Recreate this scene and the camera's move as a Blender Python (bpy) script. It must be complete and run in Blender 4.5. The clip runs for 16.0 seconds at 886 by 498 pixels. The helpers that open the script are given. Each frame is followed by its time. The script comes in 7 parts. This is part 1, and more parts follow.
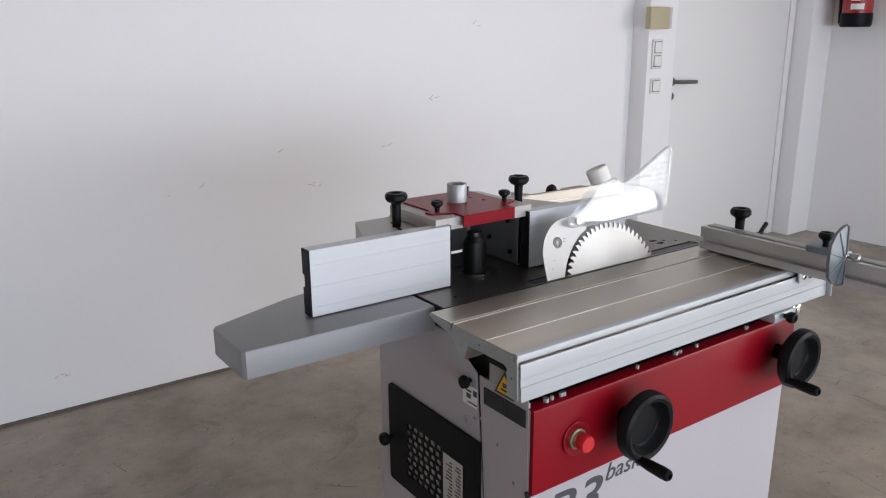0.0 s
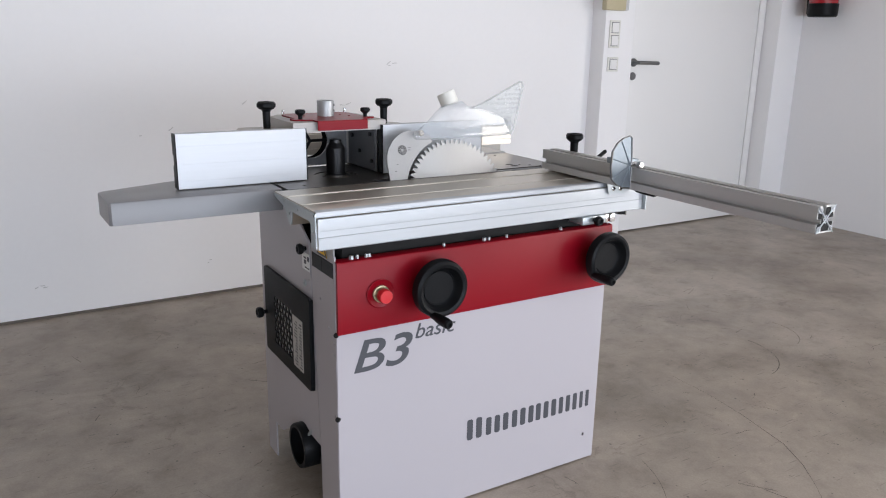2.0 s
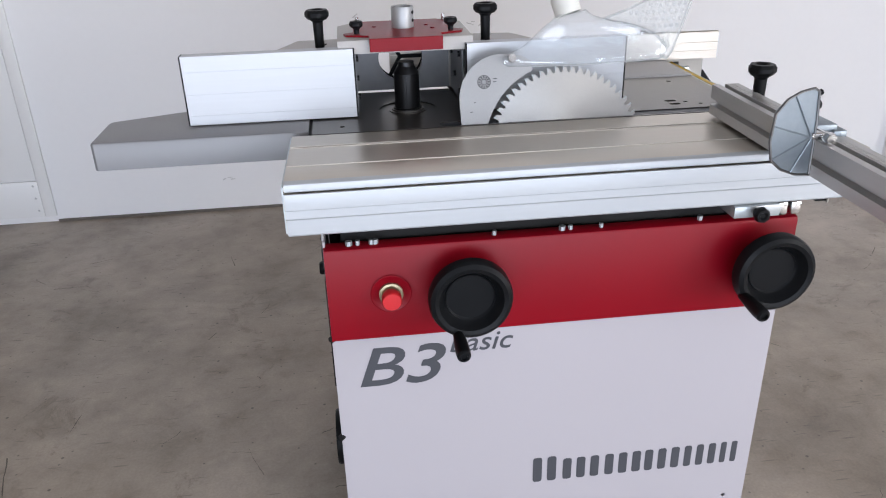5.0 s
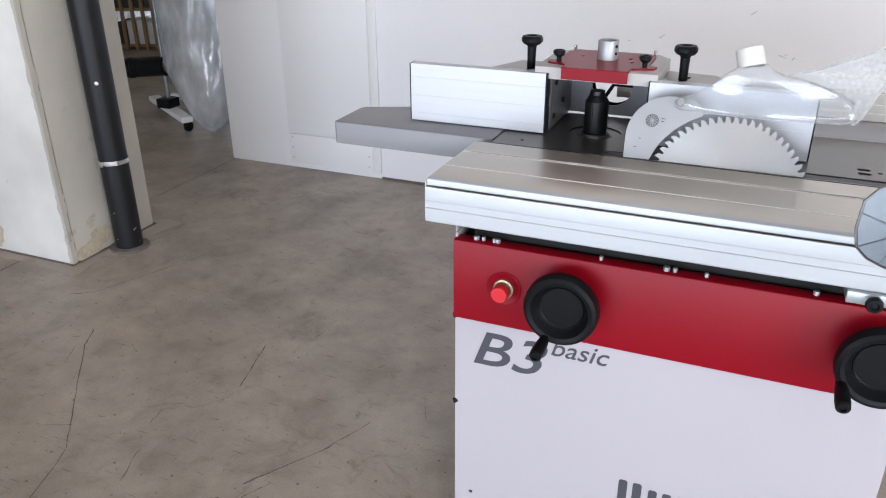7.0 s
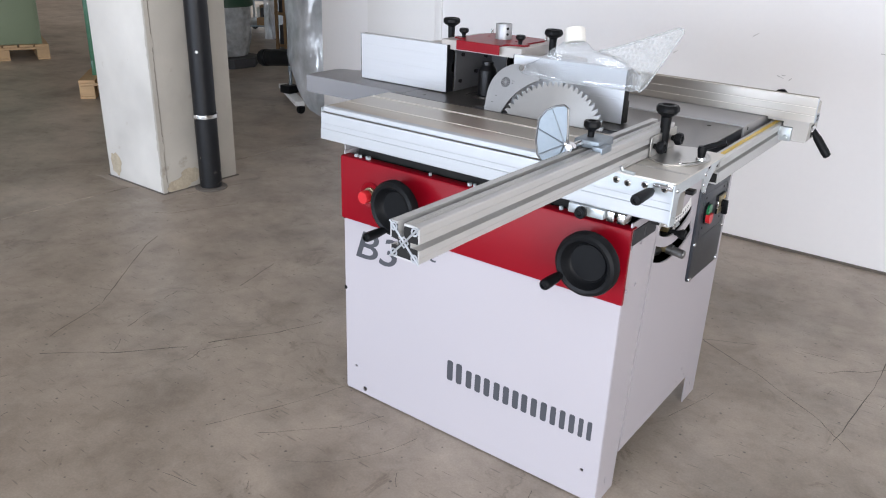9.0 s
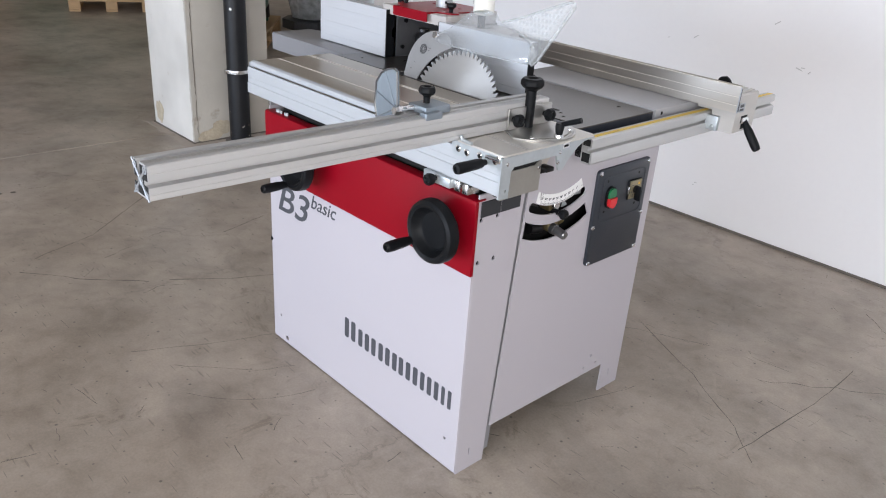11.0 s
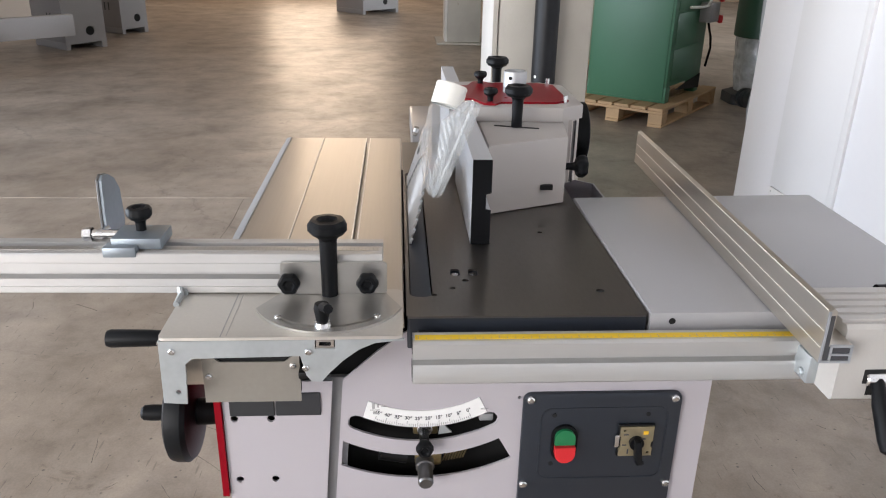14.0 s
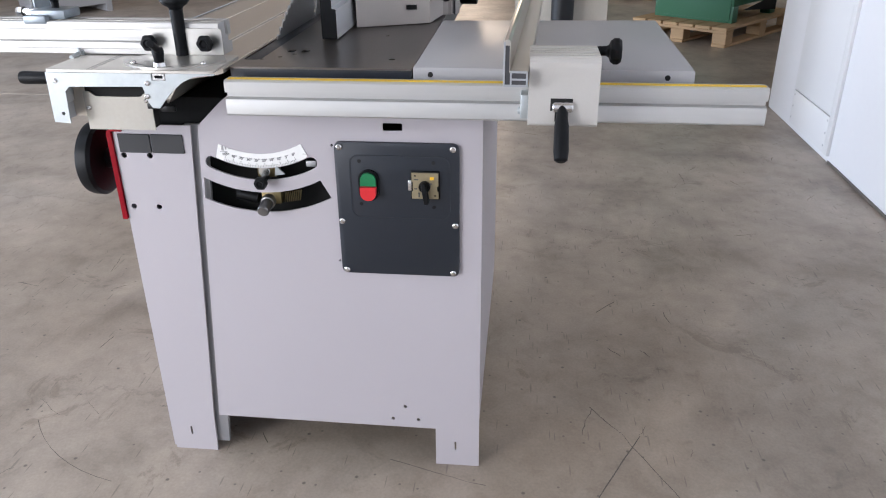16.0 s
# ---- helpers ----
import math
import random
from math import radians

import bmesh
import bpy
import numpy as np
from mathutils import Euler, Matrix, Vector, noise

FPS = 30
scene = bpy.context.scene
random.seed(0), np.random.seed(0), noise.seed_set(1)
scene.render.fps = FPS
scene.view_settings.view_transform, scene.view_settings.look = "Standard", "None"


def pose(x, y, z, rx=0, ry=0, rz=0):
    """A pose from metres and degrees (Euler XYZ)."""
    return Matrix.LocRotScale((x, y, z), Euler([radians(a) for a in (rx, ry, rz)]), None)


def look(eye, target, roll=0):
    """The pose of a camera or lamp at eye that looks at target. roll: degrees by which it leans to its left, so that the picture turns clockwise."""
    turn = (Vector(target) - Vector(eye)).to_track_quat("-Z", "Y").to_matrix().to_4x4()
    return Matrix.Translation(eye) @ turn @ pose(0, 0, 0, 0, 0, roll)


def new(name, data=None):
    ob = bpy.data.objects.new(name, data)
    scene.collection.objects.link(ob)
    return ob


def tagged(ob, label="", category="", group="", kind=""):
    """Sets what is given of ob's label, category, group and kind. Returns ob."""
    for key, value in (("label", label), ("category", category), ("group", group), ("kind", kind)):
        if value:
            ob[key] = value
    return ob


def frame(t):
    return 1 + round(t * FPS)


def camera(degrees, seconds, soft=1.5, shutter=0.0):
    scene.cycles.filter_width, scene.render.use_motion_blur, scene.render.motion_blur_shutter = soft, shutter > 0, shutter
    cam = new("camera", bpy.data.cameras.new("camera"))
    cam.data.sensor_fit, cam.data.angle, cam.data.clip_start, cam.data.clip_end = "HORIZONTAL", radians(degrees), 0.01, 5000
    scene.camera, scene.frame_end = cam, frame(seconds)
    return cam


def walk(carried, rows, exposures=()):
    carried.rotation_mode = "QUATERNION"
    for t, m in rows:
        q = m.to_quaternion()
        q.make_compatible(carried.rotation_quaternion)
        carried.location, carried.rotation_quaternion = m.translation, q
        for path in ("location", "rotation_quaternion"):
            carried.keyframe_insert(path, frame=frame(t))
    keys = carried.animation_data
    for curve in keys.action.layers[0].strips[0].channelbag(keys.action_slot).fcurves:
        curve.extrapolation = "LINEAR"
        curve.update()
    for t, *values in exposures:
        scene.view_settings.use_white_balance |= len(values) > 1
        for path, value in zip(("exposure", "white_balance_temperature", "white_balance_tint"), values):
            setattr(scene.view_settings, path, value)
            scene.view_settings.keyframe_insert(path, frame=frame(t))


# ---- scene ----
from mathutils import geometry
cam = camera(60.0, 16.0, soft=1.1)
PATH = [
    (0, (-0.069, -0.001, 1.396), (1.035, 1.576, 0.855), -0.4),
    (0.5, (-0.036, -0.13, 1.413), (1.041, 1.476, 0.903), 0.2),
    (1, (0.038, -0.329, 1.392), (1.081, 1.304, 0.895), 1.6),
    (1.5, (0.111, -0.487, 1.314), (1.125, 1.165, 0.823), 1.6),
    (2, (0.125, -0.615, 1.229), (1.127, 1.034, 0.702), 1.0),
    (2.5, (0.14, -0.681, 1.18), (1.154, 0.937, 0.584), 0.9),
    (3, (0.166, -0.713, 1.149), (1.17, 0.874, 0.461), 0.5),
    (3.5, (0.248, -0.668, 1.158), (1.183, 0.928, 0.398), 0.4),
    (4, (0.514, -0.527, 1.182), (1.263, 1.144, 0.376), -0.1),
    (4.5, (0.727, -0.376, 1.225), (1.223, 1.379, 0.402), -1.0),
    (5, (0.86, -0.239, 1.279), (1.057, 1.56, 0.428), -1.6),
    (5.2, (0.863, -0.246, 1.246), (0.993, 1.588, 0.461), -1.3),
    (7.3, (1.44, -0.374, 1.378), (0.636, 1.255, 0.54), 0.0),
    (7.5, (1.531, -0.378, 1.383), (0.677, 1.229, 0.554), 0.4),
    (8, (1.785, -0.349, 1.371), (0.818, 1.212, 0.579), 1.5),
    (8.5, (1.988, -0.386, 1.368), (0.943, 1.124, 0.576), 1.7),
    (9, (2.199, -0.503, 1.305), (1.105, 0.983, 0.534), 2.0),
    (9.2, (2.253, -0.534, 1.358), (1.17, 0.936, 0.542), 2.3),
    (11.3, (2.696, 0.002, 1.308), (1.317, 1.194, 0.486), 3.8),
    (11.5, (2.713, 0.118, 1.318), (1.275, 1.246, 0.507), 3.5),
    (12, (2.706, 0.415, 1.385), (1.127, 1.344, 0.583), 2.7),
    (12.5, (2.612, 0.664, 1.384), (0.92, 1.394, 0.606), 2.0),
    (13, (2.515, 0.916, 1.378), (0.736, 1.413, 0.611), 1.7),
    (13.5, (2.493, 1.079, 1.34), (0.663, 1.375, 0.59), 1.6),
    (14, (2.525, 1.187, 1.307), (0.677, 1.305, 0.552), 1.2),
    (14.5, (2.63, 1.256, 1.272), (0.782, 1.256, 0.507), 0.5),
    (15, (2.727, 1.38, 1.217), (0.893, 1.28, 0.424), -0.7),
    (15.5, (2.815, 1.527, 1.17), (1, 1.374, 0.344), -1.1),
    (16, (2.911, 1.695, 1.138), (1.118, 1.5, 0.274), -0.6),
]
walk(cam, [(t, look(eye, target, roll)) for t, eye, target, roll in PATH],
     [(0, -0.68, 6330, 11), (1, -0.65, 6330, 11), (2, -0.56, 6280, 11), (2.5, -0.49, 6230, 12), (4, -0.38, 6200, 12), (5, -0.44, 6200, 12), (8, -0.14, 6200, 11), (9, -0.15, 6150, 11), (11.3, -0.15, 6150, 11), (12, 0.0, 6250, 11), (13, 0.10, 6380, 11), (14, 0.14, 6300, 11), (15, 0.20, 6000, 11), (16, 0.20, 5900, 11)])

# ---- world, daylight and lamps ----
world = bpy.data.worlds.new("sky")
scene.world = world
world.use_nodes = True
_sky = world.node_tree.nodes.new("ShaderNodeTexSky")
_sky.sky_type, _sky.sun_disc = "NISHITA", False
_sky.sun_elevation, _sky.sun_rotation = radians(42), radians(200)
world.node_tree.links.new(_sky.outputs[0], world.node_tree.nodes["Background"].inputs[0])
world.node_tree.nodes["Background"].inputs[1].default_value = 0.06


def window_light(name, at, target, wide, high, watts, colour):
    lamp = bpy.data.lights.new(name, "AREA")
    lamp.shape, lamp.size, lamp.size_y, lamp.energy, lamp.color = "RECTANGLE", wide, high, watts, colour
    ob = new(name, lamp)
    ob.matrix_world = look(at, target)
    return ob


# daylight in the large glazed openings of the hall
window_light("daylight_south", (0.6, -4.45, 0.85), (0.6, 0, 0.85), 6.4, 1.5, 360, (0.82, 0.89, 1.0))
window_light("daylight_east", (5.12, -2.75, 1.6), (0, -2.75, 1.6), 3.5, 2.5, 310, (1.0, 0.955, 0.91))
window_light("daylight_west", (-15.85, -0.4, 2.5), (0, -0.4, 2.5), 2.6, 3.4, 145, (1.0, 0.74, 0.50))
window_light("daylight_north", (-7.0, 11.85, 2.2), (-7.0, 0, 2.2), 8.0, 2.8, 640, (0.90, 0.95, 1.0))


# added fill lamp from above, brightens the floor by the machine
window_light("fill_overhead", (2.7, -2.5, 4.36), (2.7, -2.5, 0), 3.0, 2.2, 60, (0.86, 0.92, 1.0))
window_light("daylight_skylight", (-11.0, -0.9, 4.36), (-11.0, -0.9, 0), 6.6, 4.6, 65, (1.0, 0.77, 0.53))


# ---- materials ----
def nodes_of(name):
    m = bpy.data.materials.new(name)
    m.use_nodes = True
    t = m.node_tree
    return m, t, t.nodes["Principled BSDF"], t.nodes.new, t.links.new


def surface(name, colour, rough=0.5, metal=0.0, vary=0.08, scale=6.0, fine=0.05, fine_scale=90.0, bump=0.05,
            stretch=(1, 1, 1), rough_vary=0.1, coat=0.0, spec=0.5):
    """A painted, cast or moulded surface: base colour with variation at two scales, uneven gloss and fine relief."""
    m, t, bsdf, node, link = nodes_of(name)
    co = node("ShaderNodeTexCoord")
    mp = node("ShaderNodeMapping")
    mp.inputs["Scale"].default_value = stretch
    link(co.outputs["Object"], mp.inputs[0])
    big, small = node("ShaderNodeTexNoise"), node("ShaderNodeTexNoise")
    for n, s, d in ((big, scale, 4), (small, fine_scale, 3)):
        n.inputs["Scale"].default_value, n.inputs["Detail"].default_value = s, d
        link(mp.outputs[0], n.inputs["Vector"])
    add = node("ShaderNodeMath"); add.operation = "MULTIPLY_ADD"
    link(big.outputs[0], add.inputs[0]); add.inputs[1].default_value = 2 * vary; add.inputs[2].default_value = 1 - vary - fine
    add2 = node("ShaderNodeMath"); add2.operation = "MULTIPLY_ADD"
    link(small.outputs[0], add2.inputs[0]); add2.inputs[1].default_value = 2 * fine
    link(add.outputs[0], add2.inputs[2])
    mul = node("ShaderNodeVectorMath"); mul.operation = "SCALE"
    mul.inputs[0].default_value = colour
    link(add2.outputs[0], mul.inputs["Scale"])
    link(mul.outputs[0], bsdf.inputs["Base Color"])
    rg = node("ShaderNodeMath"); rg.operation = "MULTIPLY_ADD"
    link(big.outputs[0], rg.inputs[0]); rg.inputs[1].default_value = 2 * rough_vary * rough; rg.inputs[2].default_value = rough * (1 - rough_vary)
    link(rg.outputs[0], bsdf.inputs["Roughness"])
    bsdf.inputs["Metallic"].default_value = metal
    bsdf.inputs["Specular IOR Level"].default_value = spec
    bsdf.inputs["Coat Weight"].default_value = coat
    if bump:
        bp = node("ShaderNodeBump")
        bp.inputs["Strength"].default_value, bp.inputs["Distance"].default_value = bump, 0.002
        link(small.outputs[0], bp.inputs["Height"])
        link(bp.outputs[0], bsdf.inputs["Normal"])
    return m


WALL = surface("white_wall_paint", (0.88, 0.87, 0.875), 0.75, vary=0.02, scale=0.9, fine=0.012, fine_scale=45, bump=0.15)
PANEL_WHITE = surface("white_door_lacquer", (0.82, 0.81, 0.80), 0.4, vary=0.015, scale=1.5, fine=0.01, bump=0.03)
WEST = surface("tan_board_wall", (0.36, 0.26, 0.17), 0.7, vary=0.2, scale=0.8, fine=0.06)
# ceiling colour kept dark so that less light bounces down
CEIL = surface("bounce_cut_ceiling", (0.34, 0.30, 0.255), 0.85, vary=0.06, scale=0.7)
GREY_PAINT = surface("light_grey_machine_lacquer", (0.425, 0.402, 0.428), 0.38, vary=0.015, scale=3, fine=0.02, fine_scale=700, bump=0.06)
WARM_GREY = surface("warm_grey_sheet_lacquer", (0.42, 0.395, 0.375), 0.4, vary=0.02, scale=5, fine=0.02, fine_scale=600, bump=0.05)
DEEP_GREY = surface("grey_extension_lacquer", (0.22, 0.22, 0.23), 0.33, vary=0.03, scale=4, fine=0.03, fine_scale=600, bump=0.06)
HOLDER = surface("pale_cast_lacquer", (0.47, 0.455, 0.43), 0.42, vary=0.03, scale=6, fine=0.03, fine_scale=300, bump=0.08)
RAIL = surface("pale_anodised_rail", (0.52, 0.52, 0.51), 0.40, 0.6, vary=0.03, scale=5, fine=0.05, fine_scale=160, bump=0.03, stretch=(1, 0.04, 1))
SHEET_GREY = surface("grey_table_lacquer", (0.345, 0.345, 0.355), 0.38, vary=0.03, scale=4, fine=0.03, fine_scale=600, bump=0.06)
RED = surface("red_machine_lacquer", (0.215, 0.002, 0.009), 0.34, vary=0.04, scale=4, fine=0.02, fine_scale=500, bump=0.03, spec=0.16)
RED_PLASTIC = surface("red_plastic", (0.58, 0.022, 0.028), 0.35, vary=0.02)
GREEN_PLASTIC = surface("green_plastic", (0.016, 0.16, 0.06), 0.3, vary=0.02)
BLACK = surface("black_plastic", (0.007, 0.0075, 0.0085), 0.42, vary=0.1, scale=20, fine=0.08, fine_scale=500, bump=0.08, spec=0.13)
RUBBER = surface("black_rubber_sheet", (0.022, 0.023, 0.026), 0.6, vary=0.1, scale=20)
SLATE = surface("anthracite_lacquer", (0.018, 0.0225, 0.031), 0.38, vary=0.04, scale=8, fine=0.05, fine_scale=700, bump=0.06)
# near-black that stands in for shade inside holes, slots and hollows
HOLLOW_SHADE = surface("hollow_shade_black", (0.005, 0.005, 0.005), 0.85, vary=0.1)
ALU = surface("anodised_aluminium", (0.415, 0.435, 0.46), 0.46, 0.6, vary=0.03, scale=5, fine=0.05, fine_scale=160, bump=0.03, stretch=(0.04, 1, 1))
PLATE = surface("pale_satin_plate", (0.62, 0.595, 0.55), 0.42, 0.65, vary=0.04, scale=8, fine=0.05, fine_scale=200, bump=0.03)
BOARD = surface("pale_fence_aluminium", (0.54, 0.555, 0.58), 0.40, 0.25, vary=0.03, scale=5, fine=0.04, fine_scale=160, bump=0.03, stretch=(0.04, 1, 1))
RAIL_ALU = surface("bright_rail_aluminium", (0.46, 0.48, 0.50), 0.40, 0.25, vary=0.03, scale=5, fine=0.04, fine_scale=160, bump=0.03, stretch=(0.04, 1, 1))
ALU_Y = surface("anodised_aluminium_along_y", (0.52, 0.515, 0.505), 0.40, 0.4, vary=0.03, scale=5, fine=0.05, fine_scale=160, bump=0.03, stretch=(1, 0.04, 1))
ALU_RIP = surface("brushed_fence_aluminium", (0.56, 0.525, 0.475), 0.30, 0.9, vary=0.03, scale=5, fine=0.05, fine_scale=160, bump=0.03, stretch=(0.04, 1, 1))
TABLE_ALU = surface("brushed_sliding_table_aluminium", (0.55, 0.505, 0.44), 0.33, 0.85, vary=0.03, scale=4, fine=0.05, fine_scale=220, bump=0.04, stretch=(0.03, 1, 1))
BOSS = surface("dull_zinc", (0.42, 0.43, 0.44), 0.48, 0.6, vary=0.08, scale=30)
GALV = surface("galvanised_steel", (0.24, 0.275, 0.305), 0.40, 0.6, vary=0.2, scale=18, fine=0.08, fine_scale=120)
IRON = surface("ground_cast_iron", (0.150, 0.139, 0.129), 0.30, 0.85, vary=0.10, scale=4, fine=0.10, fine_scale=260, bump=0.06, stretch=(0.25, 1, 1))
SHEET_STEEL = surface("plain_steel_sheet", (0.36, 0.345, 0.31), 0.42, 0.7, vary=0.1, scale=16, fine=0.06, fine_scale=120)
# pale colour that paints the glint along slot and groove edges
EDGE_GLINT = surface("edge_glint_pale", (0.84, 0.80, 0.73), 0.45, 0.35, vary=0.1, scale=30)
ZINC = surface("zinc_plated_steel", (0.45, 0.485, 0.50), 0.38, 0.55, vary=0.10, scale=22, fine=0.08, fine_scale=120, bump=0.08)
STEEL = surface("bright_steel", (0.72, 0.72, 0.72), 0.22, 1.0, vary=0.05, scale=20, fine=0.05, bump=0.02)
BLADE_STEEL = surface("ground_blade_steel", (0.36, 0.36, 0.36), 0.42, 0.6, vary=0.04, scale=14, fine=0.06, fine_scale=400, bump=0.03)
DARK_STEEL = surface("dark_spindle_steel", (0.014, 0.014, 0.015), 0.33, 0.6, vary=0.1, scale=20)
QUAD = surface("satin_steel", (0.50, 0.49, 0.465), 0.34, 0.9, vary=0.05, scale=10, fine=0.05, bump=0.03)
TARNISHED = surface("tarnished_switch_plate", (0.36, 0.31, 0.20), 0.4, 0.7, vary=0.25, scale=60, fine=0.1, fine_scale=300)
BRASS = surface("worn_brass", (0.22, 0.175, 0.085), 0.4, 0.8, vary=0.15, scale=40)
YELLOW = surface("yellow_tape", (0.74, 0.50, 0.02), 0.45, vary=0.03)
WARN = surface("yellow_warning_label", (0.80, 0.47, 0.02), 0.45, vary=0.02)
PAPER = surface("white_label", (0.78, 0.78, 0.77), 0.5, vary=0.02)
INK = surface("dark_grey_lettering", (0.055, 0.058, 0.068), 0.5, vary=0.02)
KNIFE_INK = surface("etched_black_marks", (0.035, 0.035, 0.038), 0.6, vary=0.05)
CHAMBER = surface("dull_blackened_steel", (0.15, 0.15, 0.155), 0.42, 0.5, vary=0.15, scale=25, fine=0.06)
HANDLE_STEEL = surface("satin_handle_steel", (0.20, 0.20, 0.20), 0.35, 0.9, vary=0.05)
# grey chosen for the unseen south wall to weaken its bounce light
SOUTH = surface("bounce_cut_grey", (0.45, 0.44, 0.43), 0.8, vary=0.06, scale=0.8)
FAINT_INK = surface("faint_etched_marks", (0.36, 0.355, 0.35), 0.5, vary=0.02)
SCUFF = surface("grey_scuff", (0.55, 0.54, 0.54), 0.7, vary=0.2, scale=60)
CAP_WHITE = surface("white_plastic", (0.74, 0.73, 0.68), 0.4, vary=0.03, scale=20)
BEIGE = surface("yellowed_plastic", (0.48, 0.42, 0.27), 0.45, vary=0.03)
PIPE = surface("black_drain_pipe", (0.010, 0.0105, 0.012), 0.42, vary=0.3, scale=9, fine=0.15, fine_scale=60, bump=0.05, spec=0.25)
EXT_RED = surface("red_extinguisher_paint", (0.33, 0.008, 0.015), 0.25, vary=0.03, coat=0.3)
DARK_GREEN = surface("dark_green_drum_paint", (0.022, 0.065, 0.036), 0.45, vary=0.08, scale=3)
GREEN = surface("green_hammertone_paint", (0.052, 0.155, 0.085), 0.42, vary=0.08, scale=3, fine=0.06, fine_scale=200, bump=0.08)
PALE_GREEN = surface("pale_green_paint", (0.21, 0.25, 0.16), 0.45, vary=0.06, scale=3)
FAR_GREY = surface("grey_white_machine_paint", (0.29, 0.28, 0.28), 0.4, vary=0.05, scale=3)
FAR_DARK = surface("dark_machine_interior", (0.05, 0.05, 0.055), 0.6, vary=0.2, scale=6)
WOOD = surface("pallet_wood", (0.47, 0.31, 0.165), 0.75, vary=0.22, scale=4, fine=0.12, fine_scale=60, bump=0.3, stretch=(1, 1, 6))
CRATE = surface("brown_carton", (0.30, 0.19, 0.10), 0.8, vary=0.15, scale=5)


def concrete_floor():
    m, t, bsdf, node, link = nodes_of("smoothed_concrete_floor")
    co = node("ShaderNodeTexCoord")

    def noise_at(scale, detail=6, distort=0.0, rough=0.55):
        n = node("ShaderNodeTexNoise")
        n.inputs["Scale"].default_value, n.inputs["Detail"].default_value = scale, detail
        n.inputs["Distortion"].default_value, n.inputs["Roughness"].default_value = distort, rough
        link(co.outputs["Object"], n.inputs["Vector"])
        return n

    def ramp(src, stops):
        r = node("ShaderNodeValToRGB")
        els = r.color_ramp.elements
        els[0].position, els[0].color = stops[0][0], (*stops[0][1], 1)
        els[1].position, els[1].color = stops[-1][0], (*stops[-1][1], 1)
        for p, c in stops[1:-1]:
            els.new(p).color = (*c, 1)
        link(src, r.inputs[0])
        return r

    def mix(kind, fac, a, b):
        x = node("ShaderNodeMix"); x.data_type, x.blend_type = "RGBA", kind
        if isinstance(fac, float):
            x.inputs[0].default_value = fac
        else:
            link(fac, x.inputs[0])
        for s, v in ((6, a), (7, b)):
            if isinstance(v, tuple):
                x.inputs[s].default_value = (*v, 1)
            else:
                link(v, x.inputs[s])
        return x.outputs[2]

    cloud = noise_at(0.75, 4, 0.4)
    base = ramp(cloud.outputs[0], [(0.32, (0.295, 0.243, 0.193)), (0.5, (0.356, 0.302, 0.247)), (0.68, (0.415, 0.358, 0.299))])
    stain = noise_at(2.7, 10, 0.15, 0.66)
    st = ramp(stain.outputs[0], [(0.33, (0.58, 0.565, 0.55)), (0.46, (0.90, 0.89, 0.88)), (0.54, (1.03, 1.03, 1.03)), (0.68, (1.25, 1.245, 1.24))])
    c = mix("MULTIPLY", 0.7, base.outputs[0], st.outputs[0])
    patch = noise_at(1.25, 6, 0.9, 0.6)
    pt = ramp(patch.outputs[0], [(0.50, (1, 1, 1)), (0.57, (0.87, 0.875, 0.885)), (0.70, (0.76, 0.775, 0.79))])
    c = mix("MULTIPLY", 0.75, c, pt.outputs[0])
    mott = noise_at(6.5, 7, 0.5, 0.62)
    mo = ramp(mott.outputs[0], [(0.36, (0.78, 0.77, 0.76)), (0.47, (0.98, 0.98, 0.98)), (0.66, (1.10, 1.10, 1.10))])
    c = mix("MULTIPLY", 0.5, c, mo.outputs[0])
    dirt = noise_at(17, 8, 0.6, 0.68)
    dr = ramp(dirt.outputs[0], [(0.30, (0.76, 0.75, 0.74)), (0.42, (0.96, 0.96, 0.955)), (0.60, (1.02, 1.02, 1.02)), (0.74, (1.12, 1.12, 1.12))])
    c = mix("MULTIPLY", 0.75, c, dr.outputs[0])
    # ragged rubbed patches and pale scrapes with hard rims
    rub = noise_at(3.6, 12, 1.1, 0.74)
    rb = ramp(rub.outputs[0], [(0.355, (0.70, 0.685, 0.67)), (0.385, (0.93, 0.925, 0.92)), (0.42, (1, 1, 1)), (0.63, (1, 1, 1)), (0.655, (1.09, 1.085, 1.08)), (0.70, (1.17, 1.165, 1.16))])
    c = mix("MULTIPLY", 0.8, c, rb.outputs[0])
    grain = noise_at(150, 3)
    gr = ramp(grain.outputs[0], [(0.3, (0.88, 0.88, 0.88)), (0.7, (1.09, 1.09, 1.09))])
    c = mix("MULTIPLY", 0.7, c, gr.outputs[0])
    trowel = stain

    # dark specks and short drag marks
    def flecks(scale, stretch, turn, size, seed, amount, rare=0.6):
        nonlocal c
        mp = node("ShaderNodeMapping")
        mp.inputs["Scale"].default_value = stretch
        mp.inputs["Rotation"].default_value = (0, 0, radians(turn))
        mp.inputs["Location"].default_value = (seed, seed * 0.7, 0)
        link(co.outputs["Object"], mp.inputs[0])
        v = node("ShaderNodeTexVoronoi"); v.voronoi_dimensions = "2D"; v.inputs["Scale"].default_value = scale
        link(mp.outputs[0], v.inputs["Vector"])
        spot = ramp(v.outputs["Distance"], [(size * 0.5, (1, 1, 1)), (size, (0, 0, 0))])
        pick = node("ShaderNodeSeparateColor"); link(v.outputs["Color"], pick.inputs[0])
        some = node("ShaderNodeMath"); some.operation = "GREATER_THAN"; some.inputs[1].default_value = rare
        link(pick.outputs[0], some.inputs[0])
        both = node("ShaderNodeMath"); both.operation = "MULTIPLY"
